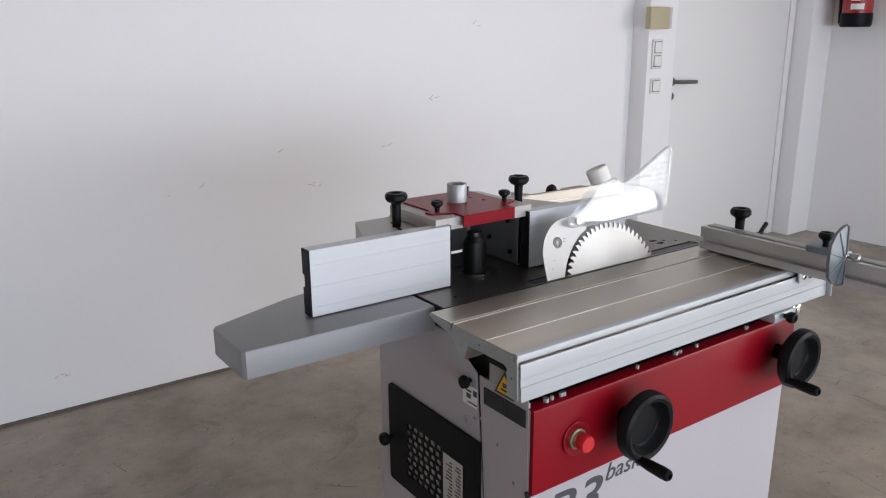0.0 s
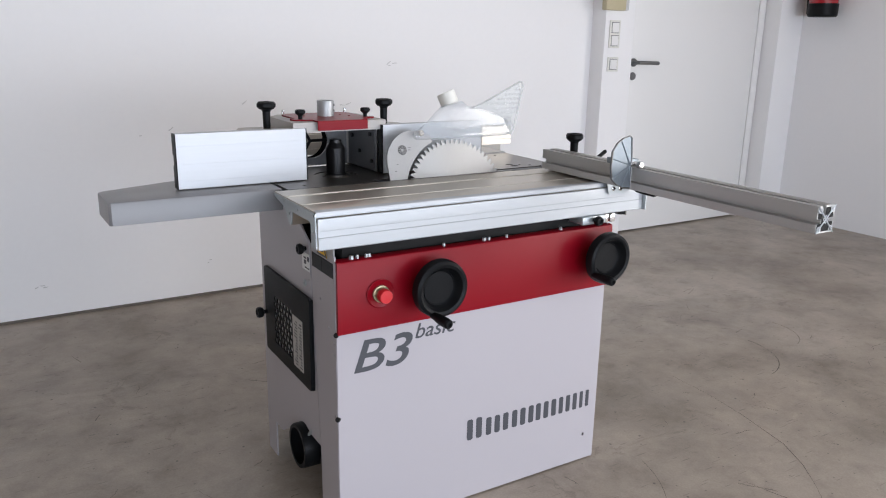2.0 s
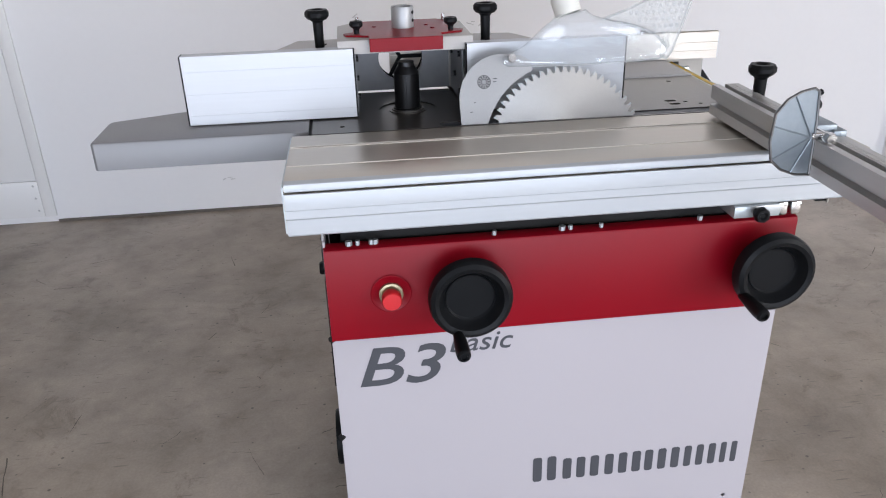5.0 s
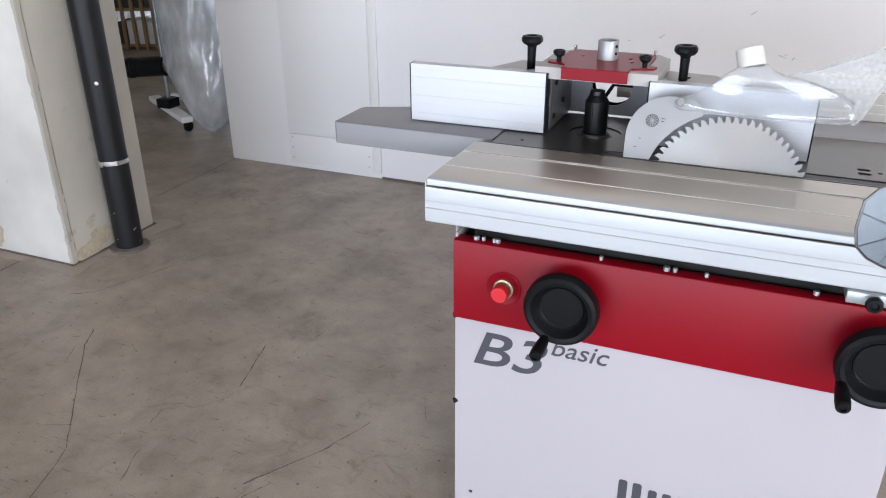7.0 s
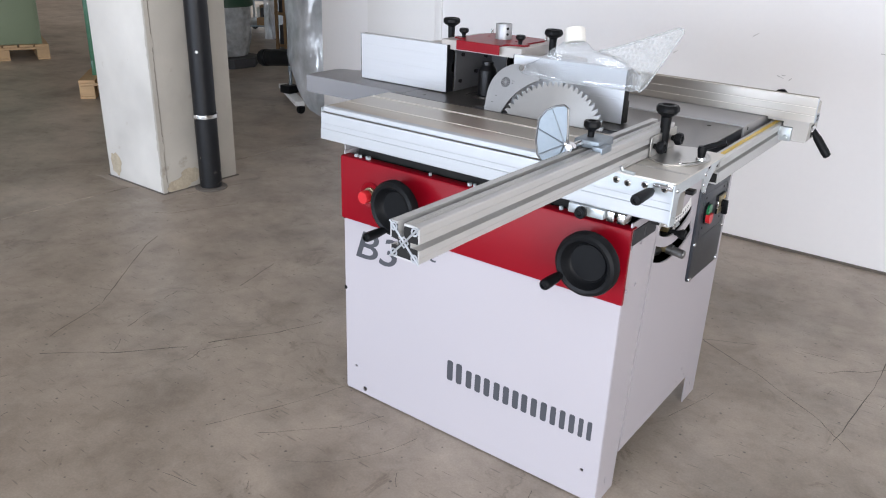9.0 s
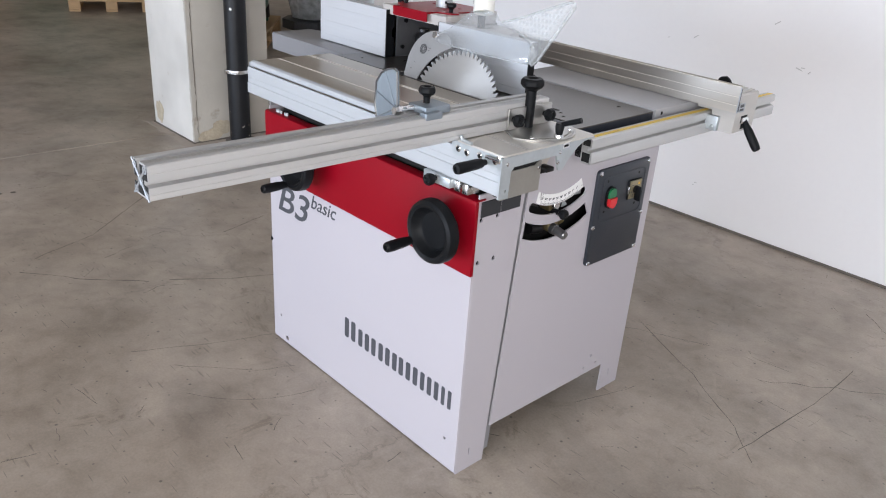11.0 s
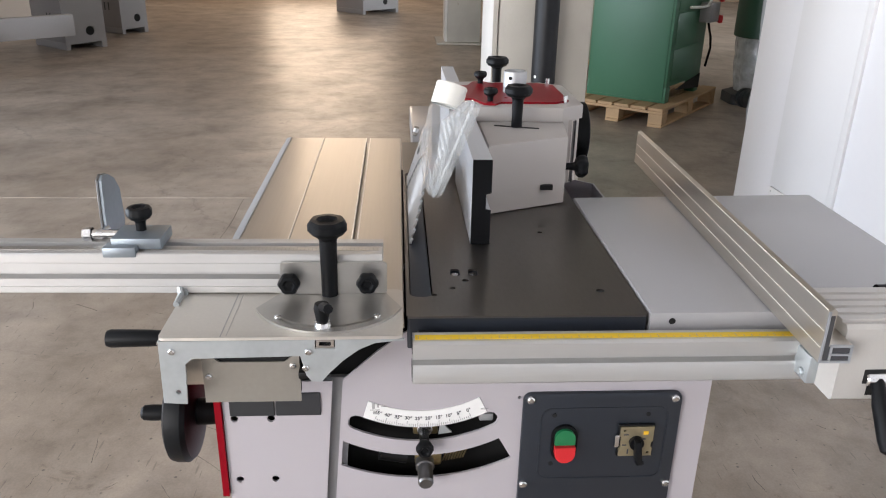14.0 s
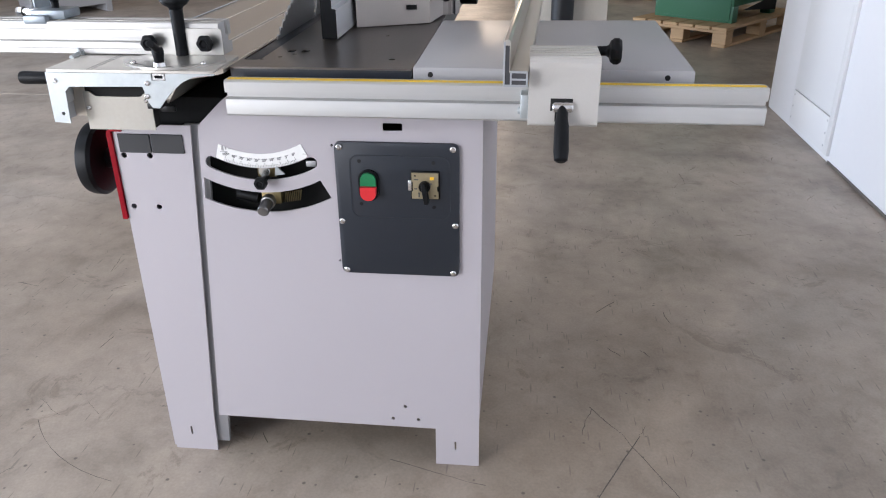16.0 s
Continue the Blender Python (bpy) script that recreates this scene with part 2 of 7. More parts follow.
        link(spot.outputs[0], both.inputs[0]); link(some.outputs[0], both.inputs[1])
        c = mix("MIX", mixfac(node, link, both.outputs[0], amount), c, (0.075, 0.065, 0.056))

    flecks(6.0, (1, 1, 1), 0, 0.030, 3.1, 0.75)
    flecks(14.0, (1, 1, 1), 20, 0.05, 8.4, 0.6)
    flecks(3.4, (1, 14, 1), 10, 0.07, 2.2, 0.45, 0.7)
    flecks(3.0, (1, 16, 1), -30, 0.07, 7.7, 0.4, 0.75)
    flecks(2.2, (1, 9, 1), 25, 0.055, 1.7, 0.4, 0.82)
    flecks(2.6, (1, 8, 1), -52, 0.05, 6.3, 0.4, 0.82)
    flecks(2.0, (1, 7, 1), 80, 0.05, 4.9, 0.4, 0.85)
    # hairline cracks
    wob = node("ShaderNodeVectorMath"); wob.operation = "MULTIPLY_ADD"
    link(trowel.outputs["Color"], wob.inputs[0]); wob.inputs[1].default_value = (0.35, 0.35, 0.0)
    link(co.outputs["Object"], wob.inputs[2])
    vor = node("ShaderNodeTexVoronoi"); vor.feature = "DISTANCE_TO_EDGE"; vor.inputs["Scale"].default_value = 0.55
    link(wob.outputs[0], vor.inputs["Vector"])
    hair = ramp(vor.outputs["Distance"], [(0.0, (1, 1, 1)), (0.0035, (0, 0, 0))])
    gate = ramp(cloud.outputs[0], [(0.44, (0, 0, 0)), (0.54, (1, 1, 1))])
    fac = mix("MULTIPLY", 1.0, hair.outputs[0], gate.outputs[0])
    c = mix("MIX", mixfac(node, link, fac, 0.35), c, (0.10, 0.085, 0.072))
    link(c, bsdf.inputs["Base Color"])
    rg = ramp(trowel.outputs[0], [(0.3, (0.45, 0.45, 0.45)), (0.7, (0.33, 0.33, 0.33))])
    bsdf.inputs["Specular IOR Level"].default_value = 0.45
    link(rg.outputs[0], bsdf.inputs["Roughness"])
    bp = node("ShaderNodeBump"); bp.inputs["Strength"].default_value, bp.inputs["Distance"].default_value = 0.06, 0.002
    link(dirt.outputs[0], bp.inputs["Height"])
    link(bp.outputs[0], bsdf.inputs["Normal"])
    return m


def mixfac(node, link, colour, amount):
    x = node("ShaderNodeMath"); x.operation = "MULTIPLY"; x.inputs[1].default_value = amount
    link(colour, x.inputs[0])
    return x.outputs[0]


def raw_concrete(name, colour, stain, low):
    m, t, bsdf, node, link = nodes_of(name)
    co = node("ShaderNodeTexCoord")
    a, b, g = node("ShaderNodeTexNoise"), node("ShaderNodeTexNoise"), node("ShaderNodeTexNoise")
    for n, s, d in ((a, 2.2, 6), (b, 9, 8), (g, 60, 4)):
        n.inputs["Scale"].default_value, n.inputs["Detail"].default_value = s, d
        link(co.outputs["Object"], n.inputs["Vector"])
    r = node("ShaderNodeValToRGB")
    r.color_ramp.elements[0].position, r.color_ramp.elements[1].position = 0.3, 0.72
    r.color_ramp.elements[0].color = (*[v * 0.8 for v in colour], 1)
    r.color_ramp.elements[1].color = (*[min(v * 1.1, 0.85) for v in colour], 1)
    link(a.outputs[0], r.inputs[0])
    spot = node("ShaderNodeValToRGB")
    spot.color_ramp.elements[0].position, spot.color_ramp.elements[1].position = low, low + 0.05
    link(b.outputs[0], spot.inputs[0])
    x = node("ShaderNodeMix"); x.data_type = "RGBA"
    link(mixfac(node, link, spot.outputs[0], 0.5), x.inputs[0])
    link(r.outputs[0], x.inputs[6]); x.inputs[7].default_value = (*stain, 1)
    link(x.outputs[2], bsdf.inputs["Base Color"])
    bsdf.inputs["Roughness"].default_value = 0.8
    bp = node("ShaderNodeBump"); bp.inputs["Strength"].default_value, bp.inputs["Distance"].default_value = 0.3, 0.003
    link(g.outputs[0], bp.inputs["Height"]); link(bp.outputs[0], bsdf.inputs["Normal"])
    return m


def clear_plastic(name, tint, haze, rough, gloss=0.04, crumple=0.0):
    m, t, bsdf, node, link = nodes_of(name)
    out = t.nodes["Material Output"]
    tr, gl, di, fr = node("ShaderNodeBsdfTransparent"), node("ShaderNodeBsdfGlossy"), node("ShaderNodeBsdfDiffuse"), node("ShaderNodeLayerWeight")
    tr.inputs[0].default_value = (*tint, 1)
    gl.inputs["Roughness"].default_value = rough
    di.inputs[0].default_value = (0.8, 0.82, 0.83, 1)
    fr.inputs[0].default_value = 0.35
    no = node("ShaderNodeTexNoise"); no.inputs["Scale"].default_value = 45; no.inputs["Detail"].default_value = 4
    hz = node("ShaderNodeMath"); hz.operation = "MULTIPLY"; hz.inputs[1].default_value = haze * 2
    link(no.outputs[0], hz.inputs[0])
    if crumple:
        vo, bp = node("ShaderNodeTexNoise"), node("ShaderNodeBump")
        vo.inputs["Scale"].default_value, vo.inputs["Detail"].default_value = 5.0, 3.0
        no.inputs["Scale"].default_value = 7.0
        bp.inputs["Strength"].default_value, bp.inputs["Distance"].default_value = crumple, 0.05
        link(vo.outputs[0], bp.inputs["Height"])
        link(bp.outputs[0], gl.inputs["Normal"]); link(bp.outputs[0], di.inputs["Normal"])
        tl, half = node("ShaderNodeBsdfTranslucent"), node("ShaderNodeMixShader")
        tl.inputs[0].default_value = (0.84, 0.88, 0.93, 1)
        link(di.outputs[0], half.inputs[1]); link(tl.outputs[0], half.inputs[2])
        di = half
    a, b = node("ShaderNodeMixShader"), node("ShaderNodeMixShader")
    link(hz.outputs[0], a.inputs[0]); link(tr.outputs[0], a.inputs[1]); link(di.outputs[0], a.inputs[2])
    pw = node("ShaderNodeMath"); pw.operation = "POWER"; pw.inputs[1].default_value = 3.0
    link(fr.outputs["Facing"], pw.inputs[0])
    sc = node("ShaderNodeMath"); sc.operation = "MULTIPLY_ADD"; sc.inputs[1].default_value = 0.45; sc.inputs[2].default_value = gloss
    link(pw.outputs[0], sc.inputs[0])
    link(sc.outputs[0], b.inputs[0]); link(a.outputs[0], b.inputs[1]); link(gl.outputs[0], b.inputs[2])
    link(b.outputs[0], out.inputs[0])
    t.nodes.remove(bsdf)
    return m


def spun_steel():
    """Blade steel with the turned grain that gives bow-tie highlights."""
    m = surface("turned_blade_steel", (0.43, 0.425, 0.415), 0.42, 0.65, vary=0.05, scale=14, fine=0.05, fine_scale=400, bump=0.02)
    t = m.node_tree
    tan = t.nodes.new("ShaderNodeTangent")
    tan.direction_type, tan.axis = "RADIAL", "Y"
    b = t.nodes["Principled BSDF"]
    b.inputs["Anisotropic"].default_value = 0.7
    t.links.new(tan.outputs[0], b.inputs["Tangent"])
    return m


SPUN = spun_steel()
FLOOR = concrete_floor()
PLASTER = raw_concrete("stained_white_plaster", (0.66, 0.64, 0.60), (0.38, 0.33, 0.26), 0.70)
PILLAR = raw_concrete("bare_concrete", (0.45, 0.42, 0.365), (0.24, 0.20, 0.15), 0.66)
SKIRT = raw_concrete("cement_smear", (0.41, 0.355, 0.30), (0.27, 0.225, 0.18), 0.58)
CEMENT = raw_concrete("spilled_cement", (0.60, 0.52, 0.44), (0.27, 0.24, 0.20), 0.60)
DIRT = surface("brown_damp_stain", (0.43, 0.37, 0.275), 0.9, vary=0.35, scale=30, fine=0.15, fine_scale=120)
DARK_CRACK = surface("dark_crack", (0.125, 0.108, 0.092), 0.9, vary=0.3, scale=30)
GUARD = clear_plastic("clear_acrylic", (0.955, 0.97, 0.985), 0.14, 0.12, 0.08)
MILKY = clear_plastic("milky_acrylic", (0.95, 0.96, 0.96), 0.26, 0.2)
FILM = clear_plastic("clear_bag_film", (0.86, 0.90, 0.95), 0.72, 0.2, 0.16, 0.45)
FIN = clear_plastic("frosted_acrylic", (0.96, 0.97, 0.97), 0.17, 0.12)
STUD = clear_plastic("moulded_studs", (0.96, 0.97, 0.97), 0.27, 0.12)
GLASS = clear_plastic("window_glass", (0.97, 0.98, 0.98), 0.0, 0.02)


# ---- building helpers ----
def box(bm, x0, x1, y0, y1, z0, z1, bevel=0.0, segments=2, m=None):
    made = bmesh.ops.create_cube(bm, size=1.0)["verts"]
    for v in made:
        v.co = Vector((x0 + (v.co.x + 0.5) * (x1 - x0), y0 + (v.co.y + 0.5) * (y1 - y0), z0 + (v.co.z + 0.5) * (z1 - z0)))
    if bevel:
        edges = list({e for v in made for e in v.link_edges})
        res = bmesh.ops.bevel(bm, geom=edges, offset=bevel, segments=segments, profile=0.5, affect="EDGES")
        made = list({v for f in res["faces"] for v in f.verts} | {v for v in made if v.is_valid})
    if m is not None:
        bmesh.ops.transform(bm, matrix=m, verts=made)
    return made


def placed(axis, u, v, w):
    return {"x": (w, u, v), "y": (u, w, v), "z": (u, v, w)}[axis]


def prism(bm, points, axis, a, b, m=None):
    """A closed outline, in (y, z), (x, z) or (x, y), drawn out along the axis from a to b."""
    lo = [bm.verts.new(placed(axis, u, v, a)) for u, v in points]
    hi = [bm.verts.new(placed(axis, u, v, b)) for u, v in points]
    n = len(points)
    bm.faces.new(lo[::-1]); bm.faces.new(hi)
    for i in range(n):
        bm.faces.new((lo[i], lo[(i + 1) % n], hi[(i + 1) % n], hi[i]))
    if m is not None:
        bmesh.ops.transform(bm, matrix=m, verts=lo + hi)
    bmesh.ops.recalc_face_normals(bm, faces=bm.faces)
    return lo + hi


def lathe(bm, profile, at, way=(0, 0, 1), segments=32, lobes=0, depth=0.0):
    """Radii and heights turned about an axis through at; lobes give a star grip."""
    q = Vector((0, 0, 1)).rotation_difference(Vector(way).normalized()).to_matrix().to_4x4()
    m = Matrix.Translation(at) @ q
    rings = []
    for r, h in profile:
        if r < 1e-5:
            rings.append([bm.verts.new(m @ Vector((0, 0, h)))])
        else:
            ring = []
            for i in range(segments):
                a = 2 * math.pi * i / segments
                rr = r * (1 - depth * (0.5 + 0.5 * math.cos(lobes * a))) if lobes else r
                ring.append(bm.verts.new(m @ Vector((rr * math.cos(a), rr * math.sin(a), h))))
            rings.append(ring)
    for p, q2 in zip(rings, rings[1:]):
        for i in range(segments):
            j = (i + 1) % segments
            if len(p) == 1 and len(q2) == 1:
                break
            if len(p) == 1:
                bm.faces.new((p[0], q2[i], q2[j]))
            elif len(q2) == 1:
                bm.faces.new((p[i], p[j], q2[0]))
            else:
                bm.faces.new((p[i], p[j], q2[j], q2[i]))
    bmesh.ops.recalc_face_normals(bm, faces=bm.faces)


def rod(bm, a, b, r, segments=16, bevel=0.0):
    a, b = Vector(a), Vector(b)
    d = (b - a).length
    e = min(bevel, r * 0.6)
    prof = [(0, 0), (r - e, 0), (r, e), (r, d - e), (r - e, d), (0, d)] if e else [(0, 0), (r, 0), (r, d), (0, d)]
    lathe(bm, prof, a, b - a, segments)


def tube(bm, points, r, segments=10):
    pts = [Vector(p) for p in points]
    rings = []
    for i, p in enumerate(pts):
        d = (pts[min(i + 1, len(pts) - 1)] - pts[max(i - 1, 0)]).normalized()
        u = d.orthogonal().normalized() if not rings else (rings[-1][1] - d * rings[-1][1].dot(d)).normalized()
        w = d.cross(u)
        rings.append(([bm.verts.new(p + r * (math.cos(2 * math.pi * k / segments) * u + math.sin(2 * math.pi * k / segments) * w)) for k in range(segments)], u))
    for (p, _), (q, _) in zip(rings, rings[1:]):
        for k in range(segments):
            bm.faces.new((p[k], p[(k + 1) % segments], q[(k + 1) % segments], q[k]))
    bm.faces.new(rings[0][0][::-1]); bm.faces.new(rings[-1][0])
    bmesh.ops.recalc_face_normals(bm, faces=bm.faces)


def arc(cx, cy, r, a0, a1, n):
    return [(cx + r * math.cos(radians(a0 + (a1 - a0) * i / n)), cy + r * math.sin(radians(a0 + (a1 - a0) * i / n))) for i in range(n + 1)]


def circle(cx, cy, r, n=16):
    return arc(cx, cy, r, 0, 360, n)[:-1]


def rounded(u0, u1, v0, v1, r, n=5):
    return (arc(u1 - r, v0 + r, r, -90, 0, n) + arc(u1 - r, v1 - r, r, 0, 90, n) + arc(u0 + r, v1 - r, r, 90, 180, n) + arc(u0 + r, v0 + r, r, 180, 270, n))


def plate(bm, outline, holes, axis, a, b):
    """A sheet with real holes through it, between a and b along the axis."""
    pts, edges = [], []
    for loop in (outline, *holes):
        k, n = len(pts), len(loop)
        pts += [Vector((u, v)) for u, v in loop]
        edges += [(k + i, k + (i + 1) % n) for i in range(n)]
    flat, _, faces, *_ = geometry.delaunay_2d_cdt(pts, edges, [], 0, 1e-6)

    def solid(f):
        c = (flat[f[0]] + flat[f[1]] + flat[f[2]]) / 3
        odd = False
        for i, j in edges:
            p, q = pts[i], pts[j]
            if (p.y > c.y) != (q.y > c.y) and c.x < p.x + (c.y - p.y) / (q.y - p.y) * (q.x - p.x):
                odd = not odd
        return odd

    faces = [f for f in faces if solid(f)]
    used = {i for f in faces for i in f}
    vs = {i: bm.verts.new(placed(axis, flat[i].x, flat[i].y, a)) for i in sorted(used)}
    made = [bm.faces.new([vs[i] for i in f]) for f in faces]
    ext = bmesh.ops.extrude_face_region(bm, geom=made)
    vs = [g for g in ext["geom"] if isinstance(g, bmesh.types.BMVert)]
    bmesh.ops.translate(bm, verts=vs, vec=Vector(placed(axis, 0, 0, b - a)))
    bmesh.ops.recalc_face_normals(bm, faces=bm.faces)


def mesh_of(name, bm, material, sharp=32):
    me = bpy.data.meshes.new(name)
    bm.to_mesh(me)
    bm.free()
    me.materials.append(material)
    me.shade_smooth()
    me.set_sharp_from_angle(angle=radians(sharp))
    return me


def thing(name, at, label, category, group="", kind="", m=None):
    ob = new(name)
    ob.matrix_basis = m if m is not None else Matrix.Translation(at)
    ob.empty_display_size = 0.1
    return tagged(ob, label, category, group, kind)


def part(name, bm, material, parent, label="", local=False):
    """One mesh under a thing or a part; its vertices are in world metres unless local."""
    ob = new(name, mesh_of(name, bm, material))
    ob.parent = parent
    if not local:
        top = parent
        while top.parent is not None:
            top = top.parent
        # parts of a thing keep no offset of their own, so the thing's pose alone is undone
        ob.matrix_parent_inverse = top.matrix_basis.inverted() if parent is top else Matrix.Identity(4)
    if label:
        ob["label"] = label
    return ob


def single(name, bm, material, label, category, kind="", group=""):
    return tagged(new(name, mesh_of(name, bm, material)), label, category, group, kind)


def lettering(name, text, size, m, material, parent, label="", shear=0.0, thick=0.0004, spacing=1.0, width=1.0, bold=0.0):
    cu = bpy.data.curves.new(name, "FONT")
    cu.body, cu.size, cu.shear, cu.extrude, cu.space_character, cu.offset = text, size, shear, thick, spacing, bold
    cu.resolution_u = 4
    tmp = bpy.data.objects.new(name, cu)
    scene.collection.objects.link(tmp)
    me = bpy.data.meshes.new_from_object(tmp.evaluated_get(bpy.context.evaluated_depsgraph_get()))
    bpy.data.objects.remove(tmp)
    bpy.data.curves.remove(cu)
    me.transform(m @ Matrix.Diagonal((width, 1, 1, 1)))
    me.materials.clear(); me.materials.append(material)
    ob = new(name, me)
    ob.parent = parent
    top = parent
    while top.parent is not None:
        top = top.parent
    ob.matrix_parent_inverse = top.matrix_basis.inverted() if parent is top else Matrix.Identity(4)
    if label:
        ob["label"] = label
    return ob


FACE_SOUTH = pose(0, 0, 0, 90, 0, 0)     # lettering that faces -y
FACE_EAST = pose(0, 0, 0, 90, 0, 90)     # lettering that faces +x


# ---- the hall ----
WY = 3.04            # long white wall
WEND = -1.418         # its free end
EAST = 5.20
DY = WY - 0.065      # door plane

bm = bmesh.new()
groove = [(-16.2, 0), (-1.404, 0), (-1.402, -0.006), (-1.396, -0.006), (-1.394, 0), (5.5, 0), (5.5, -0.2), (-16.2, -0.2)]
prism(bm, groove, "y", -6.2, 12.2)
floor = single("floor", bm, FLOOR, "smoothed grey-brown concrete floor with joints and scuffs", "floor", "structure")

# unseen ceiling, its dark colour holds back bounce light
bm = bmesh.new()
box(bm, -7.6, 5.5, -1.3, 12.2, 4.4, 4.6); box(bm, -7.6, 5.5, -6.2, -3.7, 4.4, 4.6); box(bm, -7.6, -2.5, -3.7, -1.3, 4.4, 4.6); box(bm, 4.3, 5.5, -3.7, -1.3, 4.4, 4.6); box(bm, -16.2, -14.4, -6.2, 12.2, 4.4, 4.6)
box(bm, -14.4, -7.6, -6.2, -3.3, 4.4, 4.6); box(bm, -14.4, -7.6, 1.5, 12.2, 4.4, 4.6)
single("ceiling", bm, CEIL, "unseen hall ceiling, darkened to cut bounce light", "ceiling", "structure")

bm = bmesh.new()
box(bm, WEND, 3.42, WY, WY + 0.22, 0, 4.4, 0.004)
box(bm, 3.42, 5.6, WY + 0.06, WY + 0.22, 2.12, 4.4)
box(bm, 3.42, 3.60, WY + 0.055, WY + 0.22, 0, 2.12)
box(bm, 4.95, 5.6, WY + 0.055, WY + 0.22, 0, 2.12)
wall = single("wall_north", bm, WALL, "long white painted wall with small scuff marks", "wall", "structure")

# white piers at the door recess
bm = bmesh.new()
box(bm, 3.368, 3.60, WY - 0.115, WY + 0.06, 0, 4.4, 0.004)
single("wall_pier", bm, WALL, "white painted pier carrying switches beside the door", "wall", "structure")
bm = bmesh.new()
box(bm, 4.95, EAST, WY - 0.13, WY + 0.06, 0, 4.4, 0.004)
single("wall_pier", bm, WALL, "white painted pier in the corner beside the door", "wall", "structure")

bm = bmesh.new()
box(bm, EAST, EAST + 0.2, -0.9, WY + 0.22, 0, 4.4)
box(bm, EAST, EAST + 0.2, -5.0, -4.6, 0, 4.4)
box(bm, EAST, EAST + 0.2, -4.6, -0.9, 0, 0.3)
box(bm, EAST, EAST + 0.2, -4.6, -0.9, 2.95, 4.4)
single("wall_east", bm, WALL, "white painted wall with a wide window opening", "wall", "structure")
# unseen closing wall, darker than the white ones to limit bounce light
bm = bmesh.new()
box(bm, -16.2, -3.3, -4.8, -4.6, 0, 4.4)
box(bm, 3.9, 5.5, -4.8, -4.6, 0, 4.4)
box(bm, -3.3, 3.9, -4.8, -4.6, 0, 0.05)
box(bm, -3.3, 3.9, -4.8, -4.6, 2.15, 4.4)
single("wall_south", bm, SOUTH, "unseen closing wall, greyed to cut bounce light, with a wide window opening", "wall", "structure")
bm = bmesh.new()
box(bm, -16.2, -16.0, -5.0, -1.7, 0, 4.4)
box(bm, -16.2, -16.0, 0.9, 12.2, 0, 4.4)
box(bm, -16.2, -16.0, -1.7, 0.9, 0, 0.75)
box(bm, -16.2, -16.0, -1.7, 0.9, 4.25, 4.4)
single("wall_west", bm, WEST, "tan far wall of the hall with a window opening", "wall", "structure")
bm = bmesh.new()
box(bm, -16.0, -11.1, 12.0, 12.2, 0, 4.4)
box(bm, -2.9, 5.5, 12.0, 12.2, 0, 4.4)
box(bm, -11.1, -2.9, 12.0, 12.2, 0, 0.75)
box(bm, -11.1, -2.9, 12.0, 12.2, 3.65, 4.4)
single("wall_far_north", bm, WALL, "pale far wall of the hall with a window opening", "wall", "structure")
bm = bmesh.new(); box(bm, 5.3, 5.5, WY + 0.22, 12.0, 0, 4.4)
single("wall_far_east", bm, WALL, "pale wall closing the rear hall", "wall", "structure")


bm = bmesh.new()
for k in range(5):
    box(bm, -14.4 + k * 1.685, -14.34 + k * 1.685, -3.3, 1.5, 4.42, 4.5, 0.004)
rooflight = single("window_5", bm, ALU, "yellowed rooflight band in the hall ceiling", "window", "structure")
for k in range(4):
    bm = bmesh.new(); box(bm, -14.34 + k * 1.685, -12.715 + k * 1.685, -3.3, 1.5, 4.45, 4.46)
    part("pane", bm, GLASS, rooflight, local=True).visible_shadow = False


# unseen rooflight, added to house the overhead fill lamp
bm = bmesh.new()
for k in range(5):
    box(bm, -2.5 + k * 1.685, -2.44 + k * 1.685, -3.7, -1.3, 4.42, 4.5, 0.004)
rooflight = single("window_6", bm, ALU, "added unseen rooflight band for fill light near the machine", "window", "structure")
for k in range(4):
    bm = bmesh.new(); box(bm, -2.44 + k * 1.685, -0.815 + k * 1.685, -3.7, -1.3, 4.45, 4.46)
    part("pane", bm, GLASS, rooflight, local=True).visible_shadow = False


def window_frame_in(name, axis, at, u0, u1, z0, z1, count):
    bm = bmesh.new()
    f = 0.06
    def bar(a, b, c, d):
        if axis == "y":
            box(bm, a, b, at - 0.03, at + 0.03, c, d, 0.004)
        else:
            box(bm, at - 0.03, at + 0.03, a, b, c, d, 0.004)
    bar(u0, u1, z0, z0 + f); bar(u0, u1, z1 - f, z1)
    for i in range(count + 1):
        u = u0 + (u1 - u0 - f) * i / count
        bar(u, u + f, z0 + f, z1 - f)
    ob = single(name, bm, ALU, "wide window in a grey metal frame", "window", "structure")
    for i in range(count):
        bm = bmesh.new()
        a = u0 + (u1 - u0 - f) * i / count + f
        b = u0 + (u1 - u0 - f) * (i + 1) / count
        if axis == "y":
            box(bm, a, b, at - 0.004, at + 0.004, z0 + f, z1 - f)
        else:
            box(bm, at - 0.004, at + 0.004, a, b, z0 + f, z1 - f)
        p = part("pane", bm, GLASS, ob, local=True)
        p.visible_shadow = False


window_frame_in("window_1", "y", -4.7, -3.3, 3.9, 0.05, 2.15, 5)
window_frame_in("window_2", "x", EAST + 0.1, -4.6, -0.9, 0.3, 2.95, 3)
window_frame_in("window_3", "x", -16.1, -1.7, 0.9, 0.75, 4.25, 2)
window_frame_in("window_4", "y", 12.1, -11.1, -2.9, 0.75, 3.65, 6)

